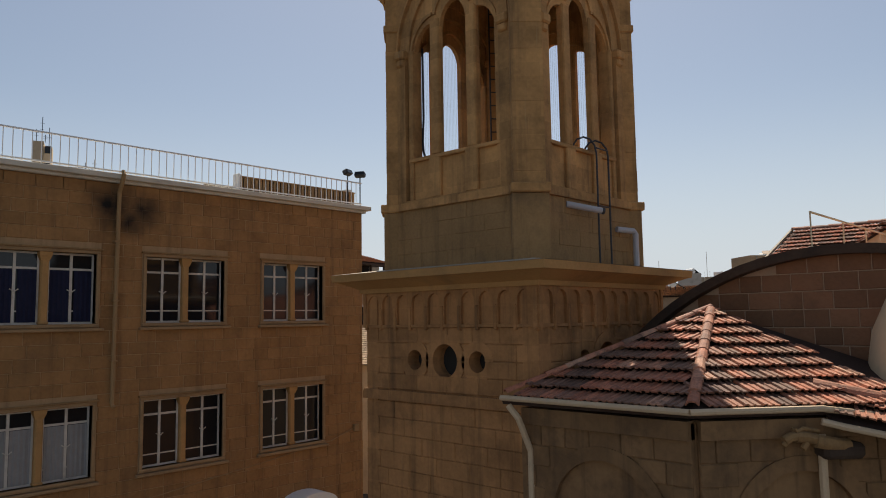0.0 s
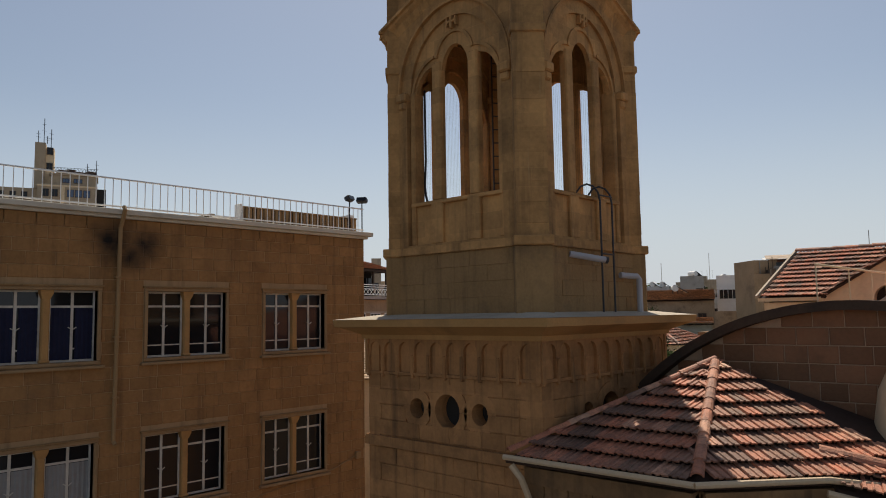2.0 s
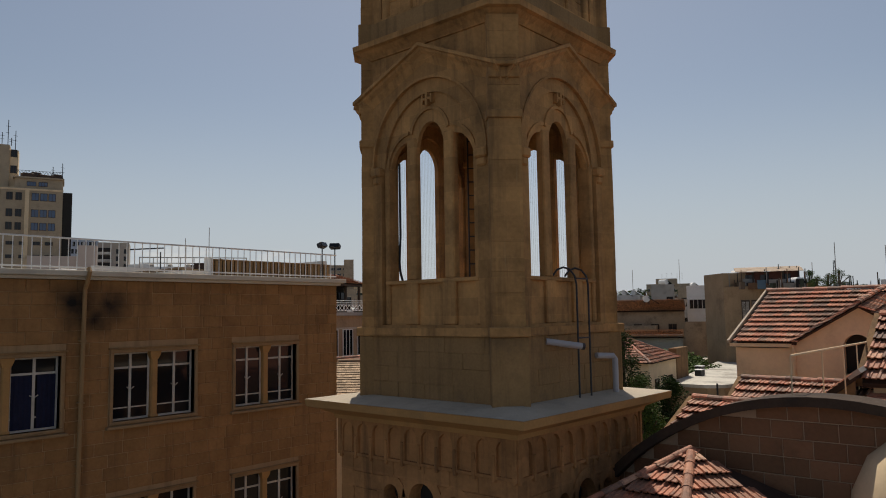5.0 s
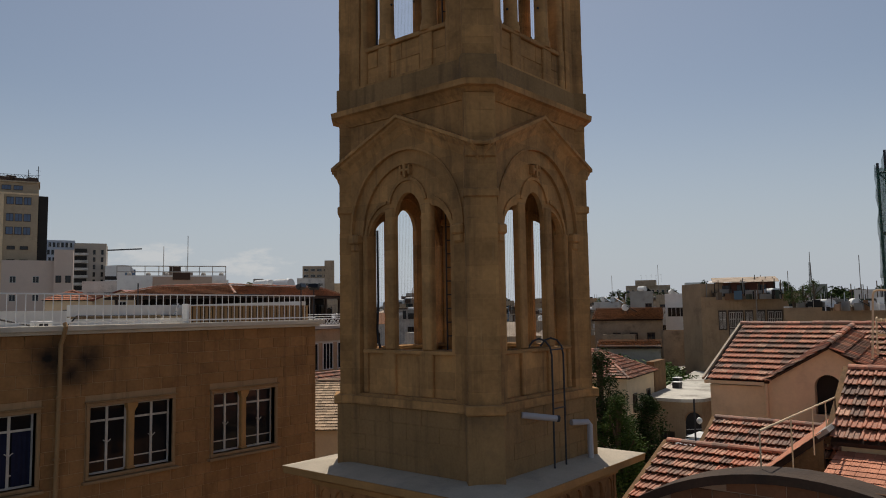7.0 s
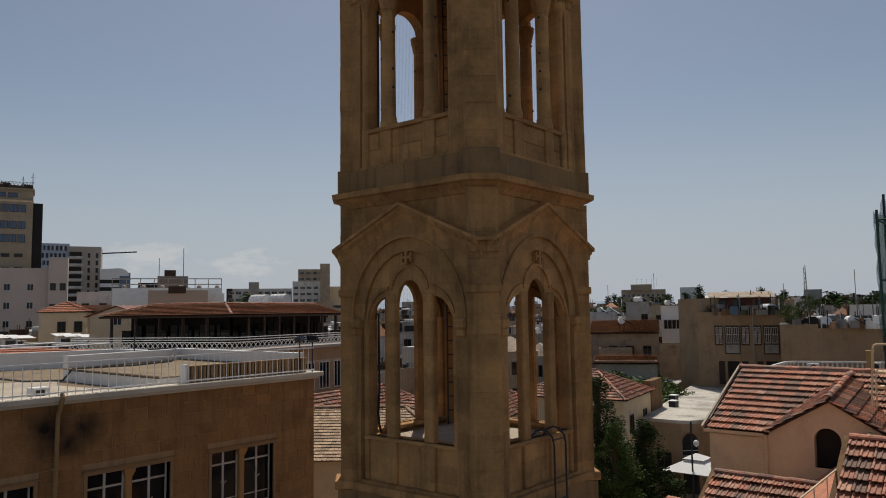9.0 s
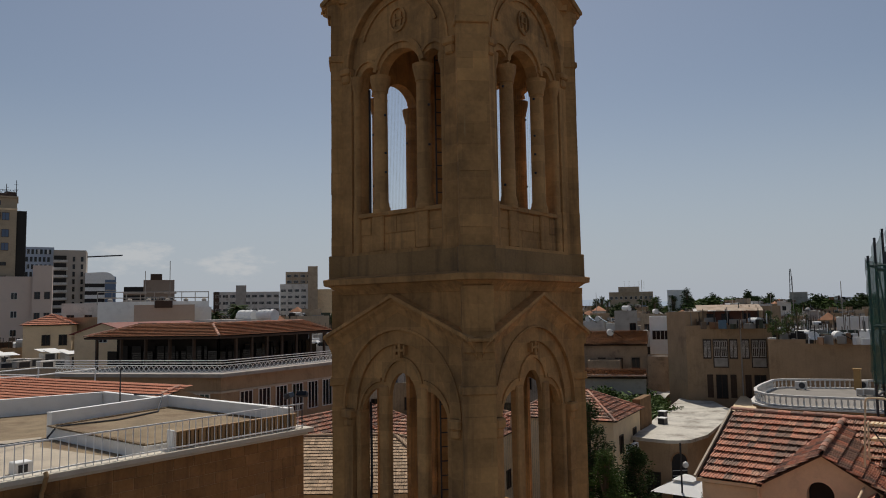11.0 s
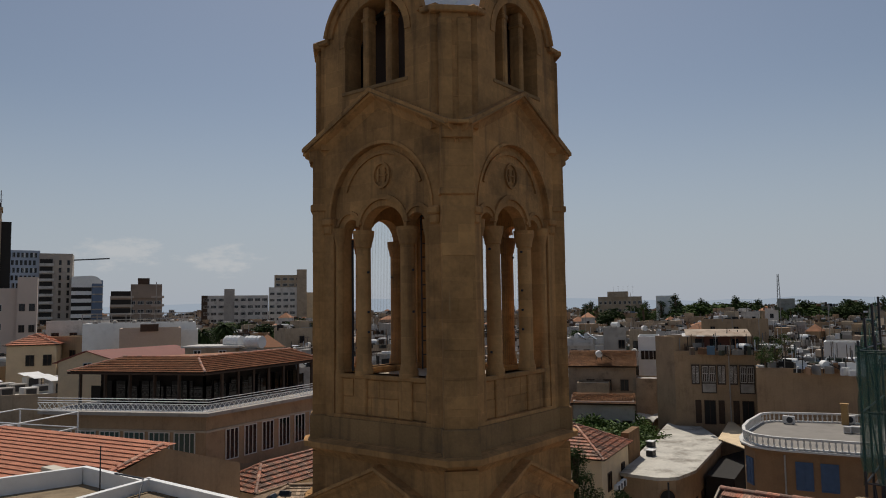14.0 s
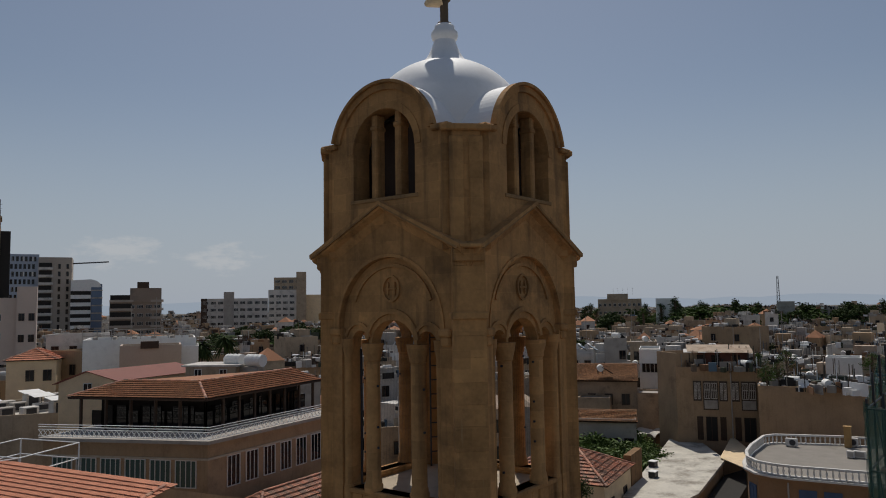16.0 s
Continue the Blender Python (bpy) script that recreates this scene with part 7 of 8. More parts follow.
for x, y, z, yw in ((94.5, 45.8, 13.6, 0.3), (95.4, 44.6, 13.6, 0.35), (99.2, 41.4, 15.2, 1.2), (101.5, 37.5, 14.6, 0.6), (90.4, 34.6, 11.6, 0.4), (74.6, 32.6, 12.2, 0.5)):
    roof_tank(x, y, z, yw)

# scaffolded bell tower under green netting
scaf = thing("scaffold", "steel scaffold wrapped in green debris netting round a tower", "scaffolding", (20, -7, 9))
part("inner_tower", slab([(19, -9.5), (22.5, -9.5), (22.5, -6), (19, -6)], 8, 17.5), SAND, scaf)
for x, top in ((17.7, 17.75), (19.4, 18.5), (21.5, 19.0), (23.4, 19.3)):
    for y in (-4.58, -10.6):
        part("standard", tube([(x, y, 8.5), (x, y, top)], 0.045, 6), STEEL, scaf)
for y in (-5.02, -6.6, -8.6):
    part("standard", tube([(18.3, y, 8.5), (18.3, y, 17.9)], 0.05, 6), STEEL, scaf)
for z in (10.4, 12.9, 15.3, 17.4):
    part("ledger", tube([(17.7, -10.6, z), (17.7, -4.58, z)], 0.035, 6), STEEL, scaf)
    part("ledger", tube([(17.7, -4.58, z), (23.4, -4.58, z)], 0.035, 6), STEEL, scaf)
    part("platform", box(18.4, 19.2, -10.6, -4.75, z - 0.16, z - 0.1), WOOD, scaf)
for z in (10.4, 12.9, 15.3):
    part("brace", tube([(18.3, -5.0, z), (19.4, -4.6, z + 2.2)], 0.03, 6), STEEL, scaf)
net = bmesh.new()


def netting(p, q, z0, tops, n, m):
    """Hanging net whose upper hem sags between the points that hold it."""
    rows = []
    for j in range(m + 1):
        row = []
        for i in range(n + 1):
            f = i / n * (len(tops) - 1)
            k = min(int(f), len(tops) - 2)
            g = f - k
            top = tops[k] + (tops[k + 1] - tops[k]) * g * g - 0.25 * math.sin(math.pi * g)
            loose = random.uniform(-0.05, 0.05)
            hem = random.uniform(-0.15, 0.15) if j == 0 else 0
            row.append(net.verts.new((p[0] + (q[0] - p[0]) * i / n + loose, p[1] + (q[1] - p[1]) * i / n + random.uniform(-0.05, 0.05), z0 + hem + (top - z0) * j / m)))
        rows.append(row)
    for j in range(m):
        for i in range(n):
            if random.random() > 0.05:
                net.faces.new((rows[j][i], rows[j][i + 1], rows[j + 1][i + 1], rows[j + 1][i]))


netting((17.6, -4.51), (17.6, -10.7), 12.95, (17.6, 17.3, 17.6), 14, 12)
netting((17.6, -4.51), (23.4, -4.51), 12.95, (17.7, 18.5, 19.0, 19.3), 18, 12)
nets = part("debris_net", net, NET, scaf, "torn translucent green netting")
so = nets.modifiers.new("thick", "SOLIDIFY")
so.thickness = 0.01

# market tents on the square
for x, y in ((43.2, 11.8),):
    tent = thing("parasol", "square white canvas parasol on the square", "parasol", (x, y, 0), "white parasols")
    top = loft([([(x - 2, y - 2), (x + 2, y - 2), (x + 2, y + 2), (x - 2, y + 2)], 2.5), ([(x - 0.6, y - 0.6), (x + 0.6, y - 0.6), (x + 0.6, y + 0.6), (x - 0.6, y + 0.6)], 3.2)])
    loft([([(x - 0.8, y - 0.8), (x + 0.8, y - 0.8), (x + 0.8, y + 0.8), (x - 0.8, y + 0.8)], 3.28), ([(x - 0.1, y - 0.1), (x + 0.1, y - 0.1), (x + 0.1, y + 0.1), (x - 0.1, y + 0.1)], 3.6)], top)
    part("canopy", top, CANVAS, tent)
    part("pole", tube([(x, y, 0), (x, y, 3.3)], 0.05, 8), STEEL, tent)
lampp = thing("street_lamp", "dark wall street lamp with round globe", "street lamp", (41.5, 11.5, 0))
part("post", tube([(41.5, 11.5, 0), (41.5, 11.5, 6.2)], 0.07, 8), STEEL, lampp)
part("globe", lathe([(0.02, 4.4), (0.17, 4.5), (0.22, 4.65), (0.17, 4.8), (0.02, 4.9)], 14, 41.6, 11.2), WHITE, lampp, "round white globe", smooth=True)


# ---- trees ----
def leaf_clump(name, count, spread, size, material, seed, needle=False):
    rng = random.Random(seed)
    v, f = [], []
    for _ in range(count):
        d = Vector((rng.gauss(0, 1), rng.gauss(0, 1), rng.gauss(0, 0.8)))
        d = d.normalized() * spread * rng.random() ** 0.4
        a = Vector((rng.gauss(0, 1), rng.gauss(0, 1), rng.gauss(0, 0.6))).normalized()
        b = a.orthogonal().normalized()
        b.rotate(Matrix.Rotation(rng.uniform(0, 6.28), 3, a))
        s = size * rng.uniform(0.6, 1.3)
        w = 0.25 if needle else 0.5
        k = len(v)
        v += [d - a * s, d + b * s * w, d + a * s, d - b * s * w + a.cross(b) * s * 0.15]
        f += [(k, k + 1, k + 2), (k, k + 2, k + 3)]
    return v, f


def tree(name, label, x, y, h, r, material, seed, shape="round", dense=60, z0=0.0, leaf=0.16, clumps=70):
    rng = random.Random(seed)
    t = thing(name, label, "tree", (x, y, z0))
    trunk = bmesh.new()
    tube([(x, y, z0), (x + 0.1, y, z0 + h * 0.3), (x, y + 0.08, z0 + h * 0.7), (x, y, z0 + h * 0.95)], 0.04 * h * 0.35 + 0.06, 7, trunk)
    cl_v, cl_f = leaf_clump("c", dense, 1.0, leaf, material, seed)
    base = np.array(cl_v)
    vs, fs = [], []
    for i in range(clumps):
        s = rng.random()
        if shape == "cone":
            zz = z0 + h * (0.12 + 0.88 * s)
            rr = r * (1.05 - s) ** 0.75 * math.sqrt(rng.uniform(0.15, 1))
            cs = 0.28 * r * (1.2 - 0.7 * s)
        elif shape == "column":
            zz = z0 + h * (0.1 + 0.9 * s)
            rr = r * min(1, 2.2 * (1.02 - s)) * math.sqrt(rng.uniform(0.1, 1))
            cs = 0.4 * r
        else:
            zz = z0 + h * (0.42 + 0.55 * s)
            rr = r * math.sqrt(max(0.03, 1 - (2 * s - 0.9) ** 2)) * math.sqrt(rng.uniform(0.2, 1))
            cs = 0.3 * r
        a = rng.uniform(0, 6.283)
        c = Vector((x + rr * math.cos(a), y + rr * math.sin(a), zz))
        rot = np.array(Matrix.Rotation(rng.uniform(0, 6.28), 3, "Z"))
        vs.append((base @ rot.T) * np.array((cs, cs, cs * 0.75)) * rng.uniform(0.8, 1.3) + np.array(c))
        fs += [tuple(q + i * len(base) for q in face) for face in cl_f]
        if i % 5 == 0:
            tube([(x, y, z0 + h * 0.25 + (zz - z0 - h * 0.25) * 0.5), tuple(c)], 0.05, 5, trunk)
    part("trunk", trunk, BARK, t, "rough brown trunk and limbs")
    part("crown", simple_mesh("crown", np.concatenate(vs), fs, material), material, t, "uneven leafy crown")
    return t


tree("conifer", "dark green bushy conifer on the church square", 30.6, 13.2, 10.2, 2.6, LEAF_D, 3, "cone", 80, leaf=0.17, clumps=170)
tree("conifer", "dark green bushy conifer beside the square", 32.6, 11.2, 7.2, 2.7, LEAF_D, 4, "cone", 80, leaf=0.17, clumps=160)
tree("conifer", "dark green bushy conifer in front of the house", 28.8, 11.2, 7.6, 2.3, LEAF, 5, "cone", 80, leaf=0.17, clumps=140)
tree("shrub_tree", "small green tree by the shop front", 38.6, 8.2, 4.2, 1.1, LEAF, 6, "round", 60, leaf=0.16, clumps=60)
tree("vine_tree", "bright green spreading tree in a yard", 53.0, 21.4, 7.4, 3.0, LEAF_B, 7, "round", 60, leaf=0.18, clumps=110)
tree("vine_tree", "bright green yard tree behind the house", 58.0, 23.0, 7.0, 3.6, LEAF_B, 8, "round", 60, leaf=0.18, clumps=100)
for gx, gy_, gh, gr, gs in ((52.0, 23.4, 7.6, 3.2, 41), (56.4, 24.8, 7.8, 3.4, 42), (58.6, 21.6, 7.2, 2.8, 43), (64.6, 24.8, 7.4, 3.0, 44), (61.2, 21.0, 6.6, 2.4, 46), (67.6, 27.4, 7.0, 2.6, 47)):
    tree("vine_tree", "bright green leafy vine over a yard", gx, gy_, gh, gr, LEAF_B if gs % 2 else LEAF, gs, "round", 70, leaf=0.17, clumps=110)
tree("roof_shrub", "potted green shrub on a flat roof", 68.5, 10.2, 2.6, 0.8, LEAF, 9, "round", 50, 12.3, 0.2, 40)


def palm(x, y, z0, h, seed):
    rng = random.Random(seed)
    t = thing("palm_tree", "tall palm tree among the town houses", "tree", (x, y, z0))
    part("trunk", tube([(x, y, z0), (x + 0.2, y, z0 + h * 0.5), (x, y, z0 + h)], 0.22, 8), BARK, t)
    fr = bmesh.new()
    for i in range(90):
        a, el = rng.uniform(0, 6.28), rng.uniform(-0.9, 1.35)
        d = Vector((math.cos(a), math.sin(a), 0))
        pts = [Vector((x, y, z0 + h)) + d * (s * 2.0 * math.cos(el * 0.6)) + Vector((0, 0, 2.0 * s * math.sin(el) - 1.3 * s * s)) for s in (0, 0.3, 0.6, 0.85, 1)]
        side = d.cross(Vector((0, 0, 1)))
        for k, (p, q) in enumerate(zip(pts, pts[1:])):
            w0, w1 = (0.05, 0.13, 0.15, 0.10, 0.02)[k], (0.05, 0.13, 0.15, 0.10, 0.02)[k + 1]
            for sg in (1, -1):
                fr.faces.new([fr.verts.new(c) for c in (p, q, q + side * sg * w1 - Vector((0, 0, w1 * 0.6)), p + side * sg * w0 - Vector((0, 0, w0 * 0.6)))])
    part("fronds", fr, LEAF_D, t, "drooping fronds")


palm(53.0, 80.4, 6, 10.8, 1)
palm(52.5, 85.5, 6, 9.8, 2)
palm(103, 50, 0, 14.2, 3)

# ---- further houses named from near to far ----
YH = rect(28.4, 91.5, 33.0, 88.2, 6)
yh = block("house", "yellow house with orange hipped tile roof", YH, 14.9, CREAM, lip=0.06)
hip_roof(yh, YH, 15.0, 16.3, TILE_NEW, 2.4, tiles=(0.34, 0.5), over=0.5)
windows(yh, *YH[:2], [12.4], 2, WIN_DARK, 0.03, 0.3, 1.0)
DK = rect(34.3, 92.9, 36.8, 85.4, 7)
dk = block("house", "dark stained tan house with flat roof", DK, 15.6, TANP, CONC)
windows(dk, *DK[:2], [12.8], 3, WIN_DARK, 0.03)
WV = rect(36.0, 98.0, 41.5, 93.5, 6)
wv = block("house", "small cream house with dark windows", WV, 17.6, TOWNW, CONC)
windows(wv, *WV[:2], [14.9, 12.0], 3, WIN_DARK, 0.03)
FLT = rect(12.0, 76.5, 24.6, 66.5, 14)
flt = block("low_house", "low flat roofed house crowded with cooling units", FLT, 10.7, TOWNC, ROOFW)
cu_rng = random.Random(5)
for i in range(21):
    row, col = i // 7, i % 7
    q = Vector(FLT[0]).lerp(Vector(FLT[1]), 0.06 + col * 0.14) + Vector((0.62, 0.78)) * (1.6 + row * 3.6) + Vector((cu_rng.uniform(-0.4, 0.4), cu_rng.uniform(-0.4, 0.4)))
    cr = thing("cooling_unit", "grey rooftop cooling unit with a sheet cover", "cooling unit", (q.x, q.y, 10.7), "rooftop cooling units")
    hh = cu_rng.uniform(0.8, 1.4)
    part("case", box(q.x - 0.75, q.x + 0.75, q.y - 0.55, q.y + 0.55, 10.73, 10.73 + hh, 0.04), cu_rng.choice((TOWNW, CONC, TERW)), cr)
    part("grille", box(q.x - 0.5, q.x + 0.5, q.y - 0.57, q.y - 0.55, 10.9, 10.6 + hh), STEEL, cr)
    if i % 3 == 0:
        part("cover", sheet([(q.x - 1.1, q.y - 0.9, 12.3), (q.x + 1.1, q.y - 0.9, 12.3), (q.x + 1.1, q.y + 0.9, 12.55), (q.x - 1.1, q.y + 0.9, 12.55)], 0.05), WHITE, cr)
        part("post", tube([(q.x, q.y, 11.0), (q.x, q.y, 12.4)], 0.04, 5), STEEL, cr)
cg2 = thing("gable_house", "long cream house with red sheet gable roof", "house", (26, 60, 0))
ga, gb2, gd = Vector((21.5, 62.5)), Vector((25.9, 60.3)), Vector((10.8, 2.2))
part("wall", slab([tuple(ga), tuple(gb2), tuple(gb2 + gd), tuple(ga + gd)], 0, 14.42), CREAM, cg2)
gm2 = (ga + gb2) / 2
gend = bmesh.new()
gvs = [gend.verts.new(p) for p in ((*ga, 14.42), (*gb2, 14.42), (*gm2, 15.36), (*(ga + gd * 0.03), 14.42), (*(gb2 + gd * 0.03), 14.42), (*(gm2 + gd * 0.03), 15.36))]
for fc in ((0, 1, 2), (5, 4, 3), (0, 3, 4, 1), (1, 4, 5, 2), (2, 5, 3, 0)):
    gend.faces.new([gvs[i] for i in fc])
part("gable_end", gend, CREAM, cg2)
for e in (ga, gb2):
    o = (e - gm2).normalized() * 0.35 - gd.normalized() * 0.25
    part("roof", sheet([(*(e + o), 14.38), (*(gm2 - gd.normalized() * 0.25), 15.46), (*(gm2 + gd), 15.46), (*(e + o + gd), 14.38)], 0.07), REDSHEET, cg2, "red corrugated sheet slope")
windows(cg2, tuple(ga), tuple(gb2), [13.5], 1, WIN_TINY, 0.03, 0.35, 0.65)
rmb = block("roof_room", "grey concrete roof room with a pale slab and small windows", rect(32.0, 58.0, 34.9, 53.6, 4), 15.2, TOWNC, LEDGE, z0=11, lip=0.12)
part("roof_slab", slab(rect(31.7, 58.3, 35.0, 53.2, 4.6), 15.32, 15.5), TOWNW, rmb, "pale overhanging slab")
windows(rmb, (32.0, 58.0), (34.9, 53.6), [14.3], 2, WIN_TINY, 0.03)
wl = block("long_block", "long white rendered block with roof pipes", rect(30.8, 77.0, 41.5, 70.4, 9), 17.4, WHITE, CONC)
for i in range(6):
    p = Vector((32.2, 76.8)).lerp(Vector((41.3, 71.2)), i / 5)
    rt = thing("roof_tank", "grey upright tank on the long block", "water tank", (p.x, p.y, 17.4), "upright roof tanks")
    part("tank", lathe([(0.26, 17.45), (0.28, 17.5), (0.28, 18.0), (0.15, 18.12), (0.0, 18.14)], 12, p.x, p.y), CONC, rt, smooth=True)
rp = thing("roof_pipe", "grey pipe rail running along the long block", "pipe", (36, 74.5, 17.4))
for z in (18.2, 18.9):
    part("pipe", tube([(30.9, 77.3, z), (41.6, 70.7, z)], 0.06, 5), CONC, rp)
for i in range(9):
    p = Vector((30.9, 77.3)).lerp(Vector((41.6, 70.7)), i / 8)
    part("post", tube([(p.x, p.y, 17.4), (p.x, p.y, 18.95)], 0.05, 5), CONC, rp)
BEIGE = mat("beige_plaster", (0.46, 0.37, 0.29), 0.9, 0.15, 0.3, 6, 0.1, stain=((0.33, 0.25, 0.19), 0.3, 0.5))
pbx = block("roof_block", "beige rendered lift house block", rect(30.9, 68.9, 36.4, 65.6, 5), 16.9, BEIGE, CONC)
part("roof_hatch", slab(rect(32.6, 67.6, 34.2, 66.6, 1.5), 16.9, 17.7), WOOD, pbx, "dark roof hatch")
wre = block("long_block", "white house end with grey windows", rect(36.9, 67.6, 39, 66.2, 8), 16.6, WHITE, CONC)
tk = thing("water_tank", "large white rooftop water tanks side by side", "water tank", (34, 51, 15))
for i in range(2):
    p = Vector((36.0, 55.3, 15.85)).lerp(Vector((36.5, 52.6, 15.85)), i)
    ax = Vector((0.16, -0.98, 0))
    body = tube([p - ax * 1.15, p - ax * 1.1, p - ax * 0.7], 0.5, 14)
    tube([p - ax * 0.98, p + ax * 1.05], 0.62, 16, body)
    for s in (-0.6, 0.0, 0.6):
        tube([p + ax * (s - 0.04), p + ax * (s + 0.04)], 0.65, 16, body)
    part("tank", body, WHITE, tk, "white wrapped tank")
part("stand", slab([(35.4, 56.2), (36.2, 51.8), (37.2, 52.0), (36.4, 56.4)], 14.0, 15.2), CONC, tk)
pt = block("apartment_tower", "pink rendered apartment tower", rect(41, 143.2, 51.6, 138.6, 14), 23.5, PINKP, CONC)
ptc = block("roof_block", "pink stair tower with dark windows", rect(48.6, 138.6, 51.6, 137.2, 4), 25.6, PINKP, CONC)
windows(ptc, (48.6, 138.6), (51.6, 137.2), [19.5, 15.5], 2, WIN_DARK, 0.03)
windows(pt, (41, 143.2), (51.6, 138.6), [19.5, 16, 12.5], 3, WIN_STD, 0.03)
TOWER_T = mat("tower_render", (0.42, 0.33, 0.225), 0.92, 0.25, 0.3, 4, 0.1, stain=((0.2, 0.15, 0.1), 0.3, 0.6))
BLUEG = glass_mat("blue_glass", (0.10, 0.15, 0.24))
hdir = Vector((8.2, -3.2)).normalized()
hback = Vector((-hdir.y, hdir.x))


def hp(u, v=0.0):
    """A plan point u metres along the front of the far tower from its right end, v metres behind it."""
    return tuple(Vector((46.95, 142.55)) - hdir * u + hback * v)


hr = block("tower_block", "tan office tower with dark glass side", [hp(10.6), hp(0), hp(0, 12), hp(10.6, 12)], 36.9, TOWER_T, CONC)
part("wing", slab([hp(19, 2.5), hp(10.6, 2.5), hp(10.6, 12), hp(19, 12)], 0, 36.6), TOWER_T, hr, "lower side wing")
part("upper_floor", slab([hp(8.4, 0.6), hp(0, 0.6), hp(0, 8), hp(8.4, 8)], 36.9, 39.2), TOWER_T, hr, "set back upper floor")
part("roof_slab", slab([hp(8.7, 0.2), hp(-0.2, 0.2), hp(-0.2, 8.2), hp(8.7, 8.2)], 39.2, 39.5), TOWER_T, hr)
part("string_course", slab([hp(10.7, -0.12), hp(-0.1, -0.12), hp(-0.1, 0.2), hp(10.7, 0.2)], 36.75, 37.1), CREAM, hr)
part("pier", slab([hp(6.5, -0.35), hp(5.8, -0.35), hp(5.8, 0.1), hp(6.5, 0.1)], 0, 36.7), CREAM, hr, "pale upright rib")
part("glass_side", slab([hp(-0.02, 0.4), hp(-1.7, 0.4), hp(-1.7, 10), hp(-0.02, 10)], 0, 36.7), DARK, hr, "dark glass side of the tower")
part("lift_tower", slab([hp(11.4, 2), hp(9.5, 2), hp(9.5, 6), hp(11.4, 6)], 36.6, 45.9), TOWER_T, hr, "slim lift tower")
part("lift_tower", slab([hp(9.5, 2.6), hp(8.0, 2.6), hp(8.0, 6), hp(9.5, 6)], 36.6, 45.0), CREAM, hr, "pale stair tower")
WIN_BLUE = window_mesh(1.25, 1.5, WOOD, BLUEG)
WIN_OFF = window_mesh(1.1, 1.5, WOOD, GLASS)
SLOT = window_mesh(1.4, 0.7, WOOD, GLASS, 1)
for z in (34.75, 31.5, 28.9):
    windows(hr, hp(5.5), hp(1.1), [z], 3, WIN_BLUE, 0.05)
    windows(hr, hp(9.9), hp(6.8), [z], 2, WIN_OFF, 0.05)
    windows(hr, hp(18, 2.5), hp(12, 2.5), [z - 0.4], 3, WIN_OFF, 0.05)
for z in (26.0, 23.4, 20.2, 16.8, 13.4):
    windows(hr, hp(9.9), hp(1.1), [z], 4, SLOT, 0.05)
windows(hr, hp(6.5, 0.6), hp(2.5, 0.6), [37.7], 2, window_mesh(1.6, 0.9, WOOD, BLUEG, 2), 0.05)
windows(hr, hp(9.3, 2.6), hp(8.2, 2.6), [43.6, 40.4], 1, WIN_OFF, 0.05)
for u, v, w, h in ((6.4, 3, 1.0, 1.1), (5.0, 4, 0.8, 1.5), (3.2, 3, 1.3, 0.9), (1.2, 4, 0.9, 1.3)):
    q = hp(u, v)
    rb = thing("roof_plant", "dark plant box on the roof of the tower", "plant box", (*q, 39.5))
    part("case", box(q[0] - w, q[0] + w, q[1] - 0.8, q[1] + 0.8, 39.5, 39.5 + h, 0.05), WOOD, rb)
fence = thing("roof_fence", "thin steel lattice fence on the tower roof", "fence", (*hp(4), 39.5))
for i in range(14):
    a, b = Vector((*hp(8.4 - i * 0.6, 0.3), 39.5)), Vector((*hp(7.8 - i * 0.6, 0.3), 39.5))
    xb = tube([a, b + Vector((0, 0, 1.2))], 0.035, 4)
    tube([a + Vector((0, 0, 1.2)), b], 0.035, 4, xb)
    tube([a + Vector((0, 0, 1.2)), b + Vector((0, 0, 1.2))], 0.04, 4, xb)
    part("lattice", xb, STEEL, fence)
for u, z, h in ((10.9, 45.9, 2.6), (9.9, 45.9, 5.2), (9.3, 45.9, 1.6), (8.6, 45.0, 4.0), (1.9, 39.5, 2.8), (0.2, 39.5, 3.6)):
    q = hp(u, 3)
    am2 = thing("aerial_mast", "thin aerial mast on the office tower", "antenna", (*q, z), "office tower aerials")
    part("pole", tube([(*q, z), (*q, z + h)], 0.07, 5), STEEL, am2)
    for f in (0.5, 0.75):
        part("crossbar", tube([(q[0] - 0.4, q[1], z + h * f), (q[0] + 0.4, q[1], z + h * f)], 0.035, 4), STEEL, am2)
BROWN = mat("brown_render", (0.27, 0.215, 0.17), 0.92, 0.2, 0.1, 2, 0, stain=((0.11, 0.09, 0.07), 0.15, 0.5))
WIN_SLIT = window_mesh(0.9, 1.9, DARK, GLASS, 0)
PALEBLUE = mat("pale_blue_cladding", (0.40, 0.45, 0.53), 0.7, 0.08, 0.2, 3, 0)
GREIGE = mat("greige_render", (0.40, 0.345, 0.29), 0.9, 0.12, 0.2, 3, 0, stain=((0.3, 0.26, 0.22), 0.2, 0.5))
WIN_CHIP = window_mesh(0.75, 1.7, FRAME_W, WHITE, 0)
ap1 = block("apartment_tower", "tall pale blue apartment tower with scattered slit windows", rect(106, 300.0, 119.8, 294.1, 16), 43.5, PALEBLUE, CONC)
for i in range(12):
    windows(ap1, (106, 300.0), (119.8, 294.1), [8 + 3.0 * i], 9, WIN_SLIT, 0.05, 0.02 + 0.03 * (i % 2), 0.92 + 0.03 * (i % 2))
    if i % 2:
        windows(ap1, (106, 300.0), (119.8, 294.1), [8.2 + 3.0 * i], 4, WIN_CHIP, 0.05, 0.07, 0.97)
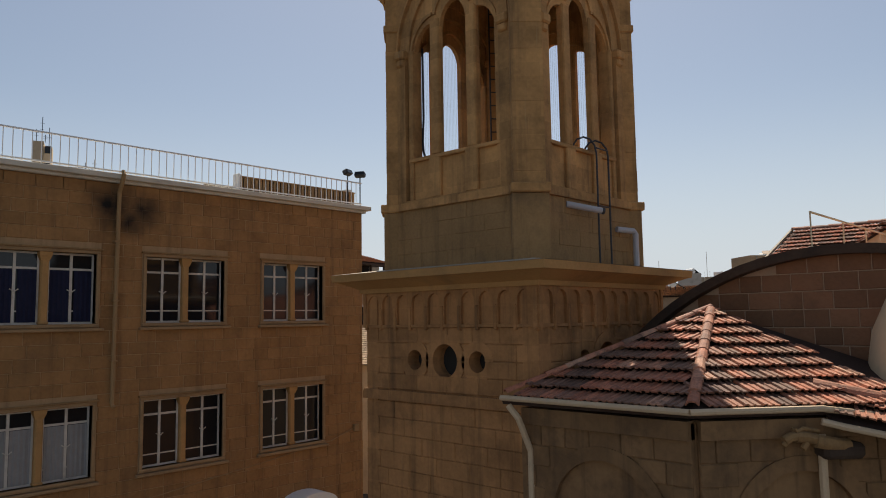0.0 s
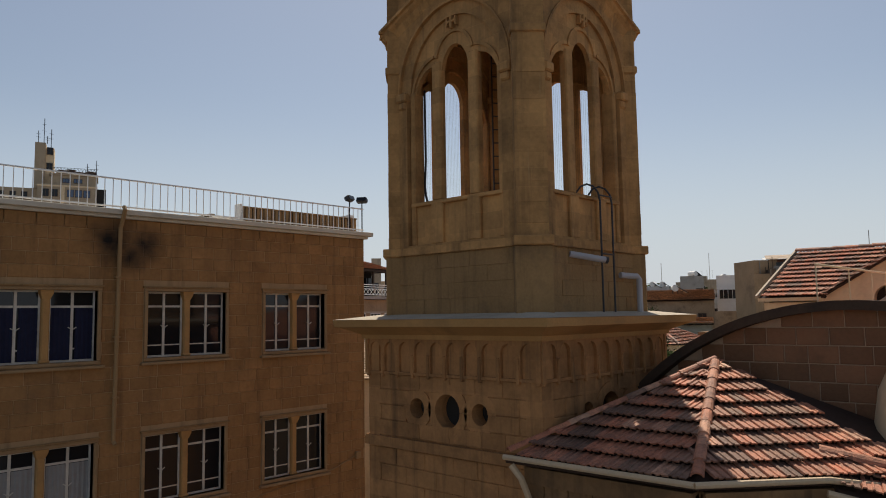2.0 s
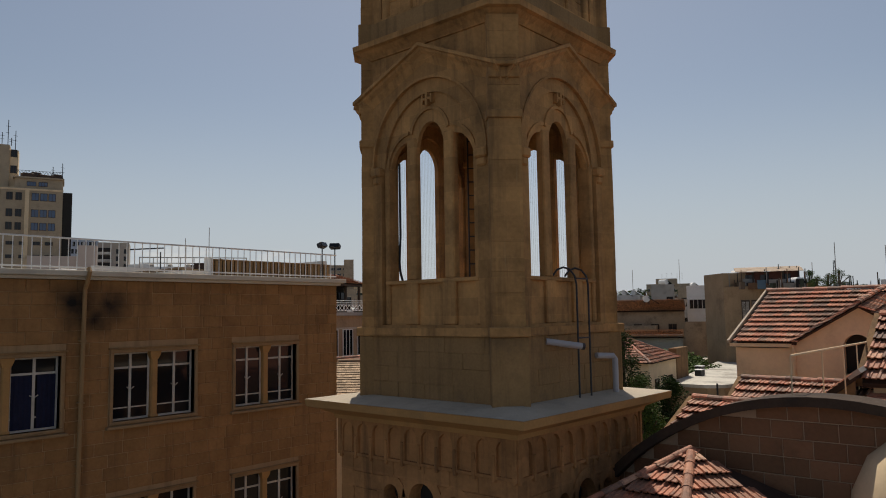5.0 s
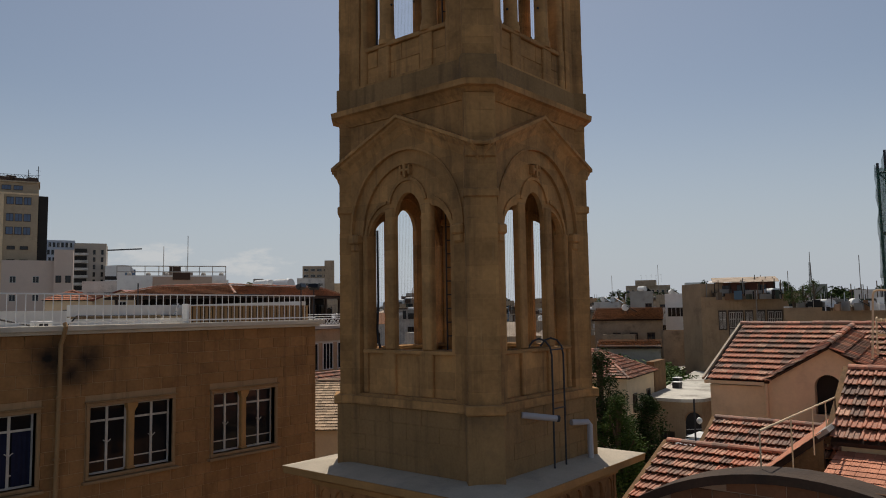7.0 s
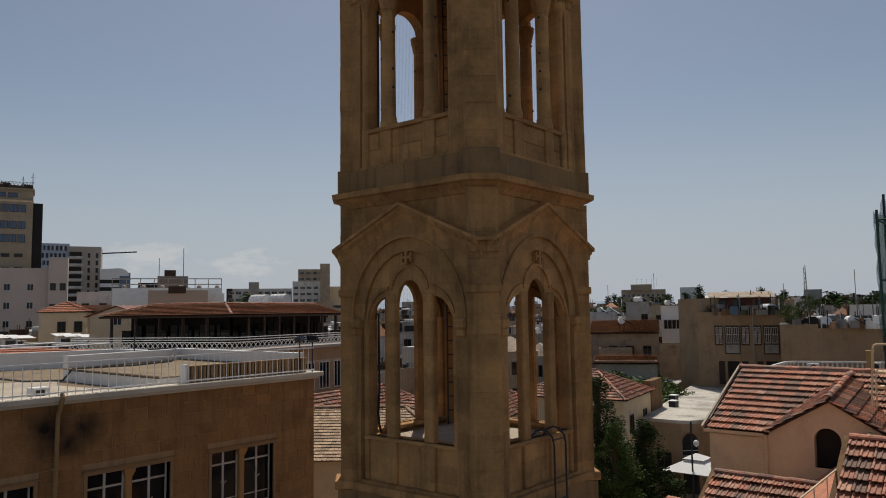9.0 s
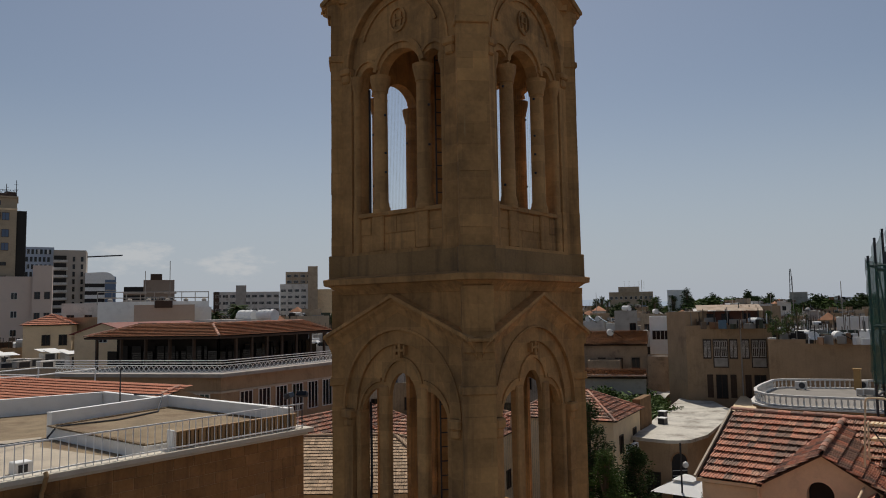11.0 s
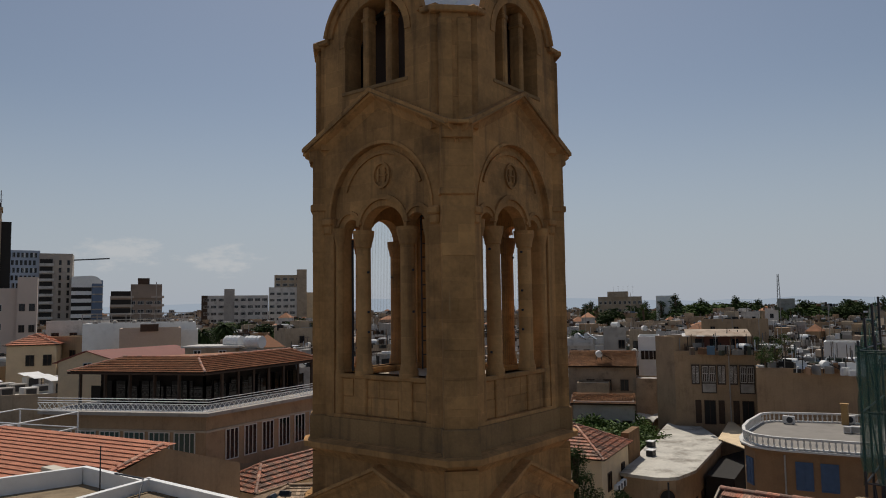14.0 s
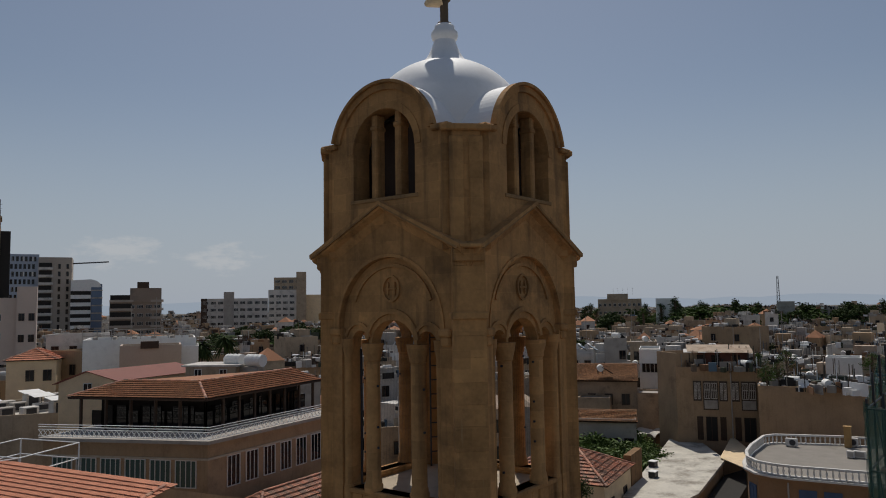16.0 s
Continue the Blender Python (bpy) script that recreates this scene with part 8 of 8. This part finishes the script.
ap2 = block("apartment_tower", "tall grey apartment tower with balconies", rect(118.2, 291.0, 128.6, 285.6, 16), 42.2, GREIGE, CONC)
windows(ap2, (118.2, 291.0), (128.6, 285.6), [8 + 3.0 * i for i in range(11)], 2, WIN_SLIT, 0.05, 0.5, 1.0)
windows(ap2, (118.2, 291.0), (128.6, 285.6), [8 + 3.0 * i for i in range(11)], 1, WIN_WIDE, 0.05, 0.0, 0.45)
for i in range(11):
    part("balcony", slab(rect(117.9, 290.2, 122.4, 287.8, 1.8), 7.6 + 3.0 * i, 8.6 + 3.0 * i), TOWNW, ap2, "white balcony front")
    # near-black slab in place of the shade inside each balcony
    part("balcony_recess", slab(rect(118.3, 290.7, 122.2, 288.6, 0.4), 8.6 + 3.0 * i, 10.3 + 3.0 * i), DARK, ap2, "dark slab painted as balcony shade")
co = block("office_block", "grey office block with white curved roof", rect(126.4, 281.5, 136, 276.5, 16), 30.5, CONC)
part("curved_roof", plate(bmesh.new(), [(0, 30.5), (10.8, 30.5)] + [(10.6, 31.6)] + arc(6.6, 31.0, 4.0, 10, 90, 10, 2.6) + [(0, 33.2)], [], -16, 0.4), WHITE, co, "white arched roof", Matrix.Translation((126.4, 281.5, 0)) @ Matrix.Rotation(math.atan2(-5, 9.6), 4, "Z"))
for i in range(8):
    part("glass_band", slab(rect(126.3, 281.35, 132.6, 278.07, 0.5), 6.5 + 3.0 * i, 8.0 + 3.0 * i), DARK, co, "dark ribbon window")
    part("spandrel", slab(rect(126.2, 281.2, 132.6, 277.87, 0.5), 8.0 + 3.0 * i, 9.5 + 3.0 * i), WHITE, co, "white spandrel band")
part("glass_front", slab(rect(132.7, 277.9, 136.2, 276.1, 0.6), 0, 31.8), BLUEG, co, "blue glass end bay")
for i in range(9):
    part("floor_edge", slab(rect(132.7, 277.8, 136.3, 275.95, 0.4), 5 + 3.0 * i, 5.5 + 3.0 * i), CONC, co)
bo = block("office_block", "brown office block with stepped roof", rect(129.2, 257, 145, 248, 14), 24.2, BROWN, CONC)
windows(bo, (129.2, 257), (145, 248), [9 + 3.2 * i for i in range(5)], 6, WIN_WIDE, 0.05)
part("upper_floor", slab(rect(135, 253.0, 144.6, 247.5, 10), 24.2, 29.5), BROWN, bo, "stepped upper floors")
for i in range(6):
    part("balcony", slab(rect(128.8, 256.4, 136.0, 252.3, 1.2), 8.2 + 3.2 * i, 9.1 + 3.2 * i), GREIGE, bo, "grey balcony front")
    part("balcony", slab(rect(141.2, 249.3, 145.2, 247.0, 1.2), 8.2 + 3.2 * i, 9.1 + 3.2 * i), GREIGE, bo, "grey balcony front")
    # balcony shade put in as near-black slabs
    part("balcony_recess", slab(rect(129.3, 256.8, 135.8, 253.1, 0.3), 9.1 + 3.2 * i, 10.9 + 3.2 * i), DARK, bo)
part("lift_tower", slab(rect(137, 251.6, 140.6, 249.5, 6), 29.5, 31.8), WOOD, bo, "dark lift tower")
wt = block("office_block", "grey office block with dark ribbon windows", rect(174, 264.5, 196, 248, 14), 25.2, TOWNW, CONC)
part("stair_tower", slab(rect(181.0, 259.0, 184.4, 256.4, 6), 0, 28.4), CONC, wt, "tan stair tower")
part("side_wall", slab(rect(173.6, 264.7, 175.6, 263.2, 4), 0, 25.6), WOOD, wt, "dark end wall")
windows(wt, (174, 264.5), (196, 248), [8 + 3.0 * i for i in range(6)], 9, WIN_WIDE, 0.05)
wt2 = block("office_block", "white office tower with green windows", rect(212.0, 267.5, 224, 257.4, 14), 29.4, TOWNW, CONC)
part("upper_floor", slab(rect(214.5, 266.5, 224, 258.2, 8), 29.4, 35.6), TOWNC, wt2, "cream upper floors")
part("lift_tower", slab(rect(221.5, 258.6, 225.0, 255.6, 6), 0, 38.2), TOWNC, wt2, "slim lift tower")
windows(wt2, (214.5, 266.3), (224, 258.0), [30.2, 33.0], 4, WIN_WIDE, 0.05)
windows(wt2, (212.0, 267.5), (224, 257.4), [8 + 3.0 * i for i in range(7)], 5, WIN_WIDE, 0.05)
block("office_block", "sandy office block beside the white tower", rect(227, 262, 236, 253.5, 14), 27, CREAM, CONC)
bs = block("public_building", "beige public building with roof aerials", rect(286, 134, 293.6, 117, 14), 22.4, TOWNC, CONC)
part("upper_floor", slab(rect(287, 130, 290, 122, 8), 22.4, 25.0), TOWNC, bs, "stepped upper floor")
windows(bs, (286, 134), (293.6, 117), [9, 12.5, 16, 19.5], 9, WIN_STD, 0.05)
for i in range(5):
    roof_aerial(289 + i * 0.6, 128 - i * 2, 24.2)
block("public_building", "white public building with flat roof", rect(268, 100.6, 270.6, 94, 12), 22.2, WHITE, CONC)
block("public_building", "grey rendered block among the trees", rect(280.8, 59.0, 282.2, 53.2, 12), 20.3, CONC, CONC)
mst = thing("radio_mast", "distant red and white radio mast", "mast", (339.6, 71.9, 0))
for sx, sy in ((-1, -1), (1, -1), (1, 1), (-1, 1)):
    part("leg", tube([(339.6 + sx * 1.1, 71.9 + sy * 1.1, 0), (339.6 + sx * 0.25, 71.9 + sy * 0.25, 32)], 0.09, 4), STEEL, mst)
for i in range(16):
    z, w = 2 * i, 1.1 - 0.85 * 2 * i / 32
    part("brace", tube([(339.6 - w, 71.9 + w, z), (339.6 + w * 0.95, 71.9 - w * 0.95, z + 2)], 0.06, 4), STEEL, mst)
crane = thing("tower_crane", "distant yellow construction tower crane over houses", "crane", (128, 300, 0))
part("jib", tube([(117, 304, 39.5), (145, 288, 41.5)], 0.35, 4), STEEL, crane)
part("tower", tube([(127, 298, 0), (127, 298, 41)], 0.5, 4), STEEL, crane)

# the rest of the old town
rng = random.Random(11)
taken = [(22, 45, 22), (20, 74, 13), (26, 62, 13), (34, 70, 11), (58, 5, 16), (60, 16, 18), (72, 15, 14), (45, 20, 10), (77, 32, 9), (62, 27, 8), (98, 42, 10), (86, 30, 6), (47, 143, 18), (42, 150, 14), (113, 300, 20), (123, 290, 18),
         (131, 280, 16), (137, 252, 16), (185, 255, 20), (218, 262, 16), (231, 258, 12), (290, 125, 16), (269, 97, 10), (281, 56, 10), (26, 79, 8), (20, -4, 14), (3, 30, 20), (38, 30, 10), (53, 81, 4), (81, 6, 6), (68, -2, 10), (40, 8, 12)]
walls = [TOWNW, TOWNW, TOWNC, TOWNC, TANP, CONC, TOWNW, TOWNC, TANP]
SPOTS, FAR = [], []
nearby = 0
for attempt in range(26000):
    ang = radians(rng.uniform(1, 78))
    dist = 76 + 580 * rng.random() ** 1.25
    x, y = -11 + dist * math.cos(ang), -9 + dist * math.sin(ang)
    small = attempt > 5000
    w, dp = (rng.uniform(3.0, 6.0), rng.uniform(3.0, 6.0)) if small else (rng.uniform(4.5, 10.5), rng.uniform(4.5, 10))
    rad = 0.5 * math.hypot(w, dp)
    if any((x - a) ** 2 + (y - b) ** 2 < (rad + c) ** 2 for a, b, c in taken):
        continue
    taken.append((x, y, rad * 0.6))
    h = rng.uniform(5.0, 10.0) + min(5.0, dist * 0.015)
    if rng.random() < 0.1:
        h += 3
    yaw = ang - math.pi / 2 + rng.uniform(-0.5, 0.5)
    d = Vector((math.cos(yaw), math.sin(yaw)))
    n = Vector((-d.y, d.x))
    c = Vector((x, y))
    poly = [c - d * w / 2 - n * dp / 2, c + d * w / 2 - n * dp / 2, c + d * w / 2 + n * dp / 2, c - d * w / 2 + n * dp / 2]
    poly = [(p.x, p.y) for p in poly]
    wm = rng.choice(walls)
    pitched = rng.random() < (0.06 if ang < radians(36) else 0.2)
    if not pitched:
        for i in range(rng.choice((3, 5, 6, 8))):
            q = c + d * rng.uniform(-w, w) * 0.4 + n * rng.uniform(-dp, dp) * 0.4
            SPOTS.append((q.x, q.y, h))
    if dist > 190 or nearby > 255:
        FAR.append((wm, poly, h, pitched, w))
        continue
    nearby += 1
    color = {"grey_white_plaster": "dull white", "faded_cream_plaster": "faded cream", "tan_plaster": "tan", "concrete": "grey"}[wm.name]
    hh = block("town_house", color + " rendered old town house with " + ("tiled hipped roof" if pitched else "flat roof"), poly, h, wm, None if pitched else rng.choice((CONC, LEDGE, TOWNW, SCREED, CONC)), group="old town houses", lip=0.1 if pitched else 0.5, category="house")
    if pitched:
        hip_roof(hh, poly, h + 0.1, h + 1.6, rng.choice((TILE_DUSK, TILE_DUSK, RUST)), min(w, dp) * 0.45, over=0.3)
    windows(hh, poly[0], poly[1], [h - 2.4] + ([h - 5.2] if dist < 130 else []), max(1, int(w / 3.6)), rng.choice((WIN_STD, WIN_DARK, WIN_DARK, WIN_WIDE if w > 8 else WIN_STD)), 0.03)
    if dist < 150:
        windows(hh, poly[3], poly[0], [h - 2.4], max(1, int(dp / 4)), WIN_STD, 0.03)
    if not pitched:
        if dist < 170:
            for i in range(rng.choice((0, 1, 1, 2))):
                q = c + d * rng.uniform(-w, w) * 0.32 + n * rng.uniform(-dp, dp) * 0.32
                roof_tank(q.x, q.y, h, rng.uniform(0, 3.1))
            if rng.random() < 0.5:
                roof_aerial(*(c + n * rng.uniform(-2, 2)), h)
            if rng.random() < 0.4:
                roof_dish(*(c + d * rng.uniform(-2, 2)), h)
        if rng.random() < 0.5 and not small:
            q = c + d * rng.uniform(-w, w) * 0.25
            s = rng.uniform(1.0, 1.7)
            part("stair_room", slab([(q.x + a * s, q.y + b * s) for a, b in ((-1, -1), (1, -1.1), (1.1, 1), (-1, 1))], h, h + rng.uniform(1.8, 2.6)), rng.choice((TOWNW, CONC, TANP, TOWNC, RUST)), hh, "small stair room on the roof")


def prism(v, f, poly, z0, z1):
    k, n = len(v), len(poly)
    v += [(x, y, z) for z in (z0, z1) for x, y in poly]
    f += [(k + i, k + (i + 1) % n, k + n + (i + 1) % n, k + n + i) for i in range(n)]
    f.append(tuple(k + n + i for i in range(n)))


# houses too far off to be told apart
for wm in (TOWNW, TOWNC, TANP, CONC):
    v, f, gv, gf, rv, rf = [], [], [], [], [], []
    for m2, poly, h, pitched, w in FAR:
        if m2 is not wm:
            continue
        prism(v, f, poly, 0, h)
        c = Vector((sum(p[0] for p in poly) / 4, sum(p[1] for p in poly) / 4))
        if pitched:
            k = len(rv)
            rv += [(c.x + (x - c.x) * 1.08, c.y + (y - c.y) * 1.08, h) for x, y in poly] + [(c.x, c.y, h + 1.7)]
            rf += [(k + i, k + (i + 1) % 4, k + 4) for i in range(4)]
        else:
            for i in range(4):
                a, b = Vector(poly[i]), Vector(poly[(i + 1) % 4])
                ia, ib = a + (c - a).normalized() * 0.3, b + (c - b).normalized() * 0.3
                prism(v, f, [tuple(a), tuple(b), tuple(ib), tuple(ia)], h, h + 0.5)
            if rng.random() < 0.5:
                q, s = c + Vector((rng.uniform(-1, 1), rng.uniform(-1, 1))), rng.uniform(0.9, 1.6)
                prism(v, f, [(q.x - s, q.y - s), (q.x + s, q.y - s), (q.x + s, q.y + s), (q.x - s, q.y + s)], h, h + rng.uniform(1.6, 2.6))
        a, b = Vector(poly[0]), Vector(poly[1])
        o = Vector(((b - a).y, -(b - a).x)).normalized() * 0.06
        n = max(1, int(w / 3))
        dd = (b - a).normalized() * 0.55
        for i in range(n):
            p = a.lerp(b, (i + 0.5) / n)
            prism(gv, gf, [tuple(p - dd + o), tuple(p + dd + o), tuple(p + dd), tuple(p - dd)], h - 2.6, h - 1.2)
    for name, vv, ff, mm, lb in (("far_house", v, f, wm, "distant rendered old town houses"), ("far_window", gv, gf, GLASS, "dark windows of distant houses"), ("far_roof", rv, rf, TILE_DUSK, "distant red tile roofs")):
        if ff:
            tagged(attach(new(name, simple_mesh(name, vv, ff, mm)), None), lb, "houses", kind="stuff")
# small heaters, tanks, crates and screens on the far roofs
for k, (shape, material, label) in enumerate((("tank", TERW, "small white tanks scattered over far roofs"), ("crate", CONC, "grey boxes and coolers scattered over far roofs"), ("screen", WOOD, "dark panels and screens scattered over far roofs"))):
    cl = bmesh.new()
    for x, y, z in (SPOTS[0::7] if shape == "tank" else SPOTS[k::3]):
        if shape == "tank":
            a = rng.uniform(0, 3.1)
            dv = Vector((math.cos(a), math.sin(a), 0)) * rng.uniform(0.5, 0.9)
            pz = Vector((x, y, z + rng.uniform(0.6, 1.3)))
            tube([pz - dv, pz + dv], rng.uniform(0.3, 0.45), 8, cl)
        else:
            sx, sy, sz = (rng.uniform(0.4, 1.2), rng.uniform(0.4, 1.0), rng.uniform(0.6, 1.4)) if shape == "crate" else (rng.uniform(0.6, 1.6), 0.15, rng.uniform(0.8, 1.6))
            box(x - sx, x + sx, y - sy, y + sy, z, z + sz, 0, cl)
    tagged(part("roof_clutter", cl, material), label, "roof clutter", kind="stuff")
# poles, boards, pots and heaps on the roofs, in many dull colours
JUNK = mat("roof_junk", (1, 1, 1), 0.85, 0.15, 1, 8, 0)
jn = JUNK.node_tree
jr, ji, jm = jn.nodes.new("ShaderNodeValToRGB"), jn.nodes.new("ShaderNodeNewGeometry"), jn.nodes["Principled BSDF"]
jr.color_ramp.interpolation = "CONSTANT"
for pos, c in ((0.0, (0.03, 0.028, 0.026)), (0.28, (0.14, 0.1, 0.07)), (0.45, (0.3, 0.28, 0.25)), (0.62, (0.24, 0.13, 0.07)), (0.72, (0.06, 0.07, 0.05)), (0.82, (0.72, 0.71, 0.69)), (0.95, (0.1, 0.16, 0.22))):
    e = jr.color_ramp.elements[0] if pos == 0.0 else jr.color_ramp.elements.new(pos)
    e.color = (*c, 1)
jr.color_ramp.elements[-1].color = (0.3, 0.3, 0.3, 1)
jn.links.new(ji.outputs["Random Per Island"], jr.inputs[0])
jn.links.new(jr.outputs[0], jm.inputs["Base Color"])
jv, jf = [], []
for x, y, z in SPOTS + [(66.9 + rng.uniform(0, 8), rng.uniform(1, 10), 12.3) for _ in range(60)] + [(70.5 + rng.uniform(0, 5), rng.uniform(13.5, 19.5), 13.6) for _ in range(40)]:
    for _ in range(4):
        px, py = x + rng.uniform(-2.2, 2.2), y + rng.uniform(-2.2, 2.2)
        kind_of = rng.random()
        if kind_of < 0.2:
            a, b, hh2 = 0.035, 0.035, rng.uniform(1.2, 2.8)
        elif kind_of < 0.5:
            a, b, hh2 = rng.uniform(0.5, 1.2), 0.05, rng.uniform(0.4, 1.2)
        else:
            a, b, hh2 = rng.uniform(0.15, 0.45), rng.uniform(0.15, 0.45), rng.uniform(0.3, 1.0)
        th = rng.uniform(0, 3.14)
        ca, sa = math.cos(th), math.sin(th)
        prism(jv, jf, [(px + u * a * ca - w2 * b * sa, py + u * a * sa + w2 * b * ca) for u, w2 in ((-1, -1), (1, -1), (1, 1), (-1, 1))], z, z + hh2)
tagged(attach(new("roof_clutter", simple_mesh("roof_clutter", jv, jf, JUNK)), None), "poles, boards, pots and heaps scattered over roofs", "roof clutter", kind="stuff")
for x, y, z, yaw in ((67.6, 5.5, 12.3, 0.4), (69.5, 9.0, 12.3, 1.4), (73.5, 4.0, 12.3, 2.2), (71.6, 14.2, 13.6, 0.9), (75, 8.5, 12.3, 0.2)):
    roof_tank(x, y, z, yaw)
for x, y, z in ((67.4, 7.6, 12.3), (72.2, 13.8, 13.6), (74, 6.2, 12.3), (70.6, 3.0, 12.3)):
    roof_dish(x, y, z)
for i, (x, y, h2) in enumerate(((67.2, 10.9, 2.2), (72.4, 12.9, 3.0), (76.5, 11.0, 3.4), (78.5, 3.0, 3.0))):
    tree("roof_shrub", "potted green shrub on a flat roof", x, y, h2, 1.1, LEAF, 31 + i, "round", 50, 12.3, 0.2, 30)

# thin masts standing over the roofs
MASTS = ((37.7, 73.0, 17.4, 22.7), (37.3, 78.0, 17.4, 21.7), (90, 14.4, 8, 19.7), (88, 8.5, 8, 18.8), (95, 18.4, 8, 17.6), (110, 52.1, 8, 18.8), (130, 51.9, 8, 21.6), (100, 23.4, 8, 17.4))
for x, y, z0, z1 in MASTS:
    ms = thing("roof_mast", "thin grey aerial mast standing on a roof", "mast", (x, y, z0), "thin roof masts")
    part("pole", tube([(x, y, z0), (x, y, z1)], 0.045, 5), CONC, ms)
    part("foot", box(x - 0.15, x + 0.15, y - 0.15, y + 0.15, z0, z0 + 0.2), CONC, ms)

# trees among the houses and along the skyline
PROTO = [tree("town_tree", "dark green broad tree among the town houses", 0, 0, 9.5, 3.6, LEAF_D, 21, "round", 40, leaf=0.27, clumps=64),
         tree("town_tree", "dark green upright cypress among the town houses", 0, 0, 12, 1.7, LEAF_D, 22, "column", 40, leaf=0.27, clumps=64),
         tree("town_tree", "green pointed tree among the town houses", 0, 0, 10.5, 3.0, LEAF, 23, "cone", 40, leaf=0.27, clumps=64),
         tree("town_tree", "low spreading green tree among the town houses", 0, 0, 7.0, 4.2, LEAF, 24, "round", 40, leaf=0.27, clumps=64)]
for i in range(225):
    if i < 115:
        ang, dist, s = radians(rng.uniform(2, 21.5)), rng.uniform(285, 345), rng.uniform(1.35, 2.1)
        pick = rng.choice((0, 0, 3, 3, 1, 2))
        s *= {0: 1.0, 1: 0.92, 2: 0.95, 3: 1.25}[pick]
    elif i < 150:
        ang, dist, s = radians(rng.uniform(45.5, 55.5)), rng.uniform(205, 235), rng.uniform(1.2, 1.7)
        pick = rng.choice((0, 3, 3))
    elif i < 162:
        ang, dist, s = radians(rng.uniform(21, 27)), rng.uniform(250, 330), rng.uniform(1.5, 2.0)
        pick = rng.choice((0, 1, 2))
    else:
        ang, dist, s = radians(rng.uniform(2, 76)), rng.uniform(90, 380), rng.uniform(0.7, 1.2)
        pick = rng.choice((0, 1, 2, 3))
    x, y = -11 + dist * math.cos(ang), -9 + dist * math.sin(ang)
    if i >= 162 and any((x - a) ** 2 + (y - b) ** 2 < (c * 0.8) ** 2 for a, b, c in taken):
        continue
    m = Matrix.Translation((x, y, 0)) @ Matrix.Rotation(rng.uniform(0, 6.28), 4, "Z")
    cp = copy_thing(PROTO[pick], m)
    cp.scale = (s, s, s)
    cp["group"] = "town trees"
for p, (x, y) in zip(PROTO, ((120, 60), (150, 30), (110, 90), (140, 75))):
    p.location = (x, y, 0)
# far hills, their haze painted on as a pale bluish glow
hills = bmesh.new()
ridge, foot = [], []
for i in range(61):
    a = radians(-20 + 120 * i / 60)
    hgt = 46 + 26 * noise.noise(Vector((i * 0.23, 0.3, 0))) + 14 * noise.noise(Vector((i * 0.7, 2.3, 0))) + 18 * max(0, math.sin((i - 22) * 0.12))
    ridge.append(hills.verts.new((4300 * math.cos(a), 4300 * math.sin(a), hgt)))
    foot.append(hills.verts.new((4300 * math.cos(a), 4300 * math.sin(a), -20)))
for i in range(60):
    hills.faces.new((foot[i], foot[i + 1], ridge[i + 1], ridge[i]))
HILL = mat("haze_painted_hills", (0.10, 0.11, 0.12), 1.0, 0.05, 0.002, 0.02, 0)
# emission lifts the hills towards the horizon sky colour in place of haze
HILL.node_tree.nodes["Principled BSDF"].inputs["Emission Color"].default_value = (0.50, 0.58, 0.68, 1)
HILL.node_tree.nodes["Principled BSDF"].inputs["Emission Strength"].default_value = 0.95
tagged(part("backdrop_hills", hills, HILL), "hills on the horizon, their haze painted as a pale glow", "hills", kind="structure")
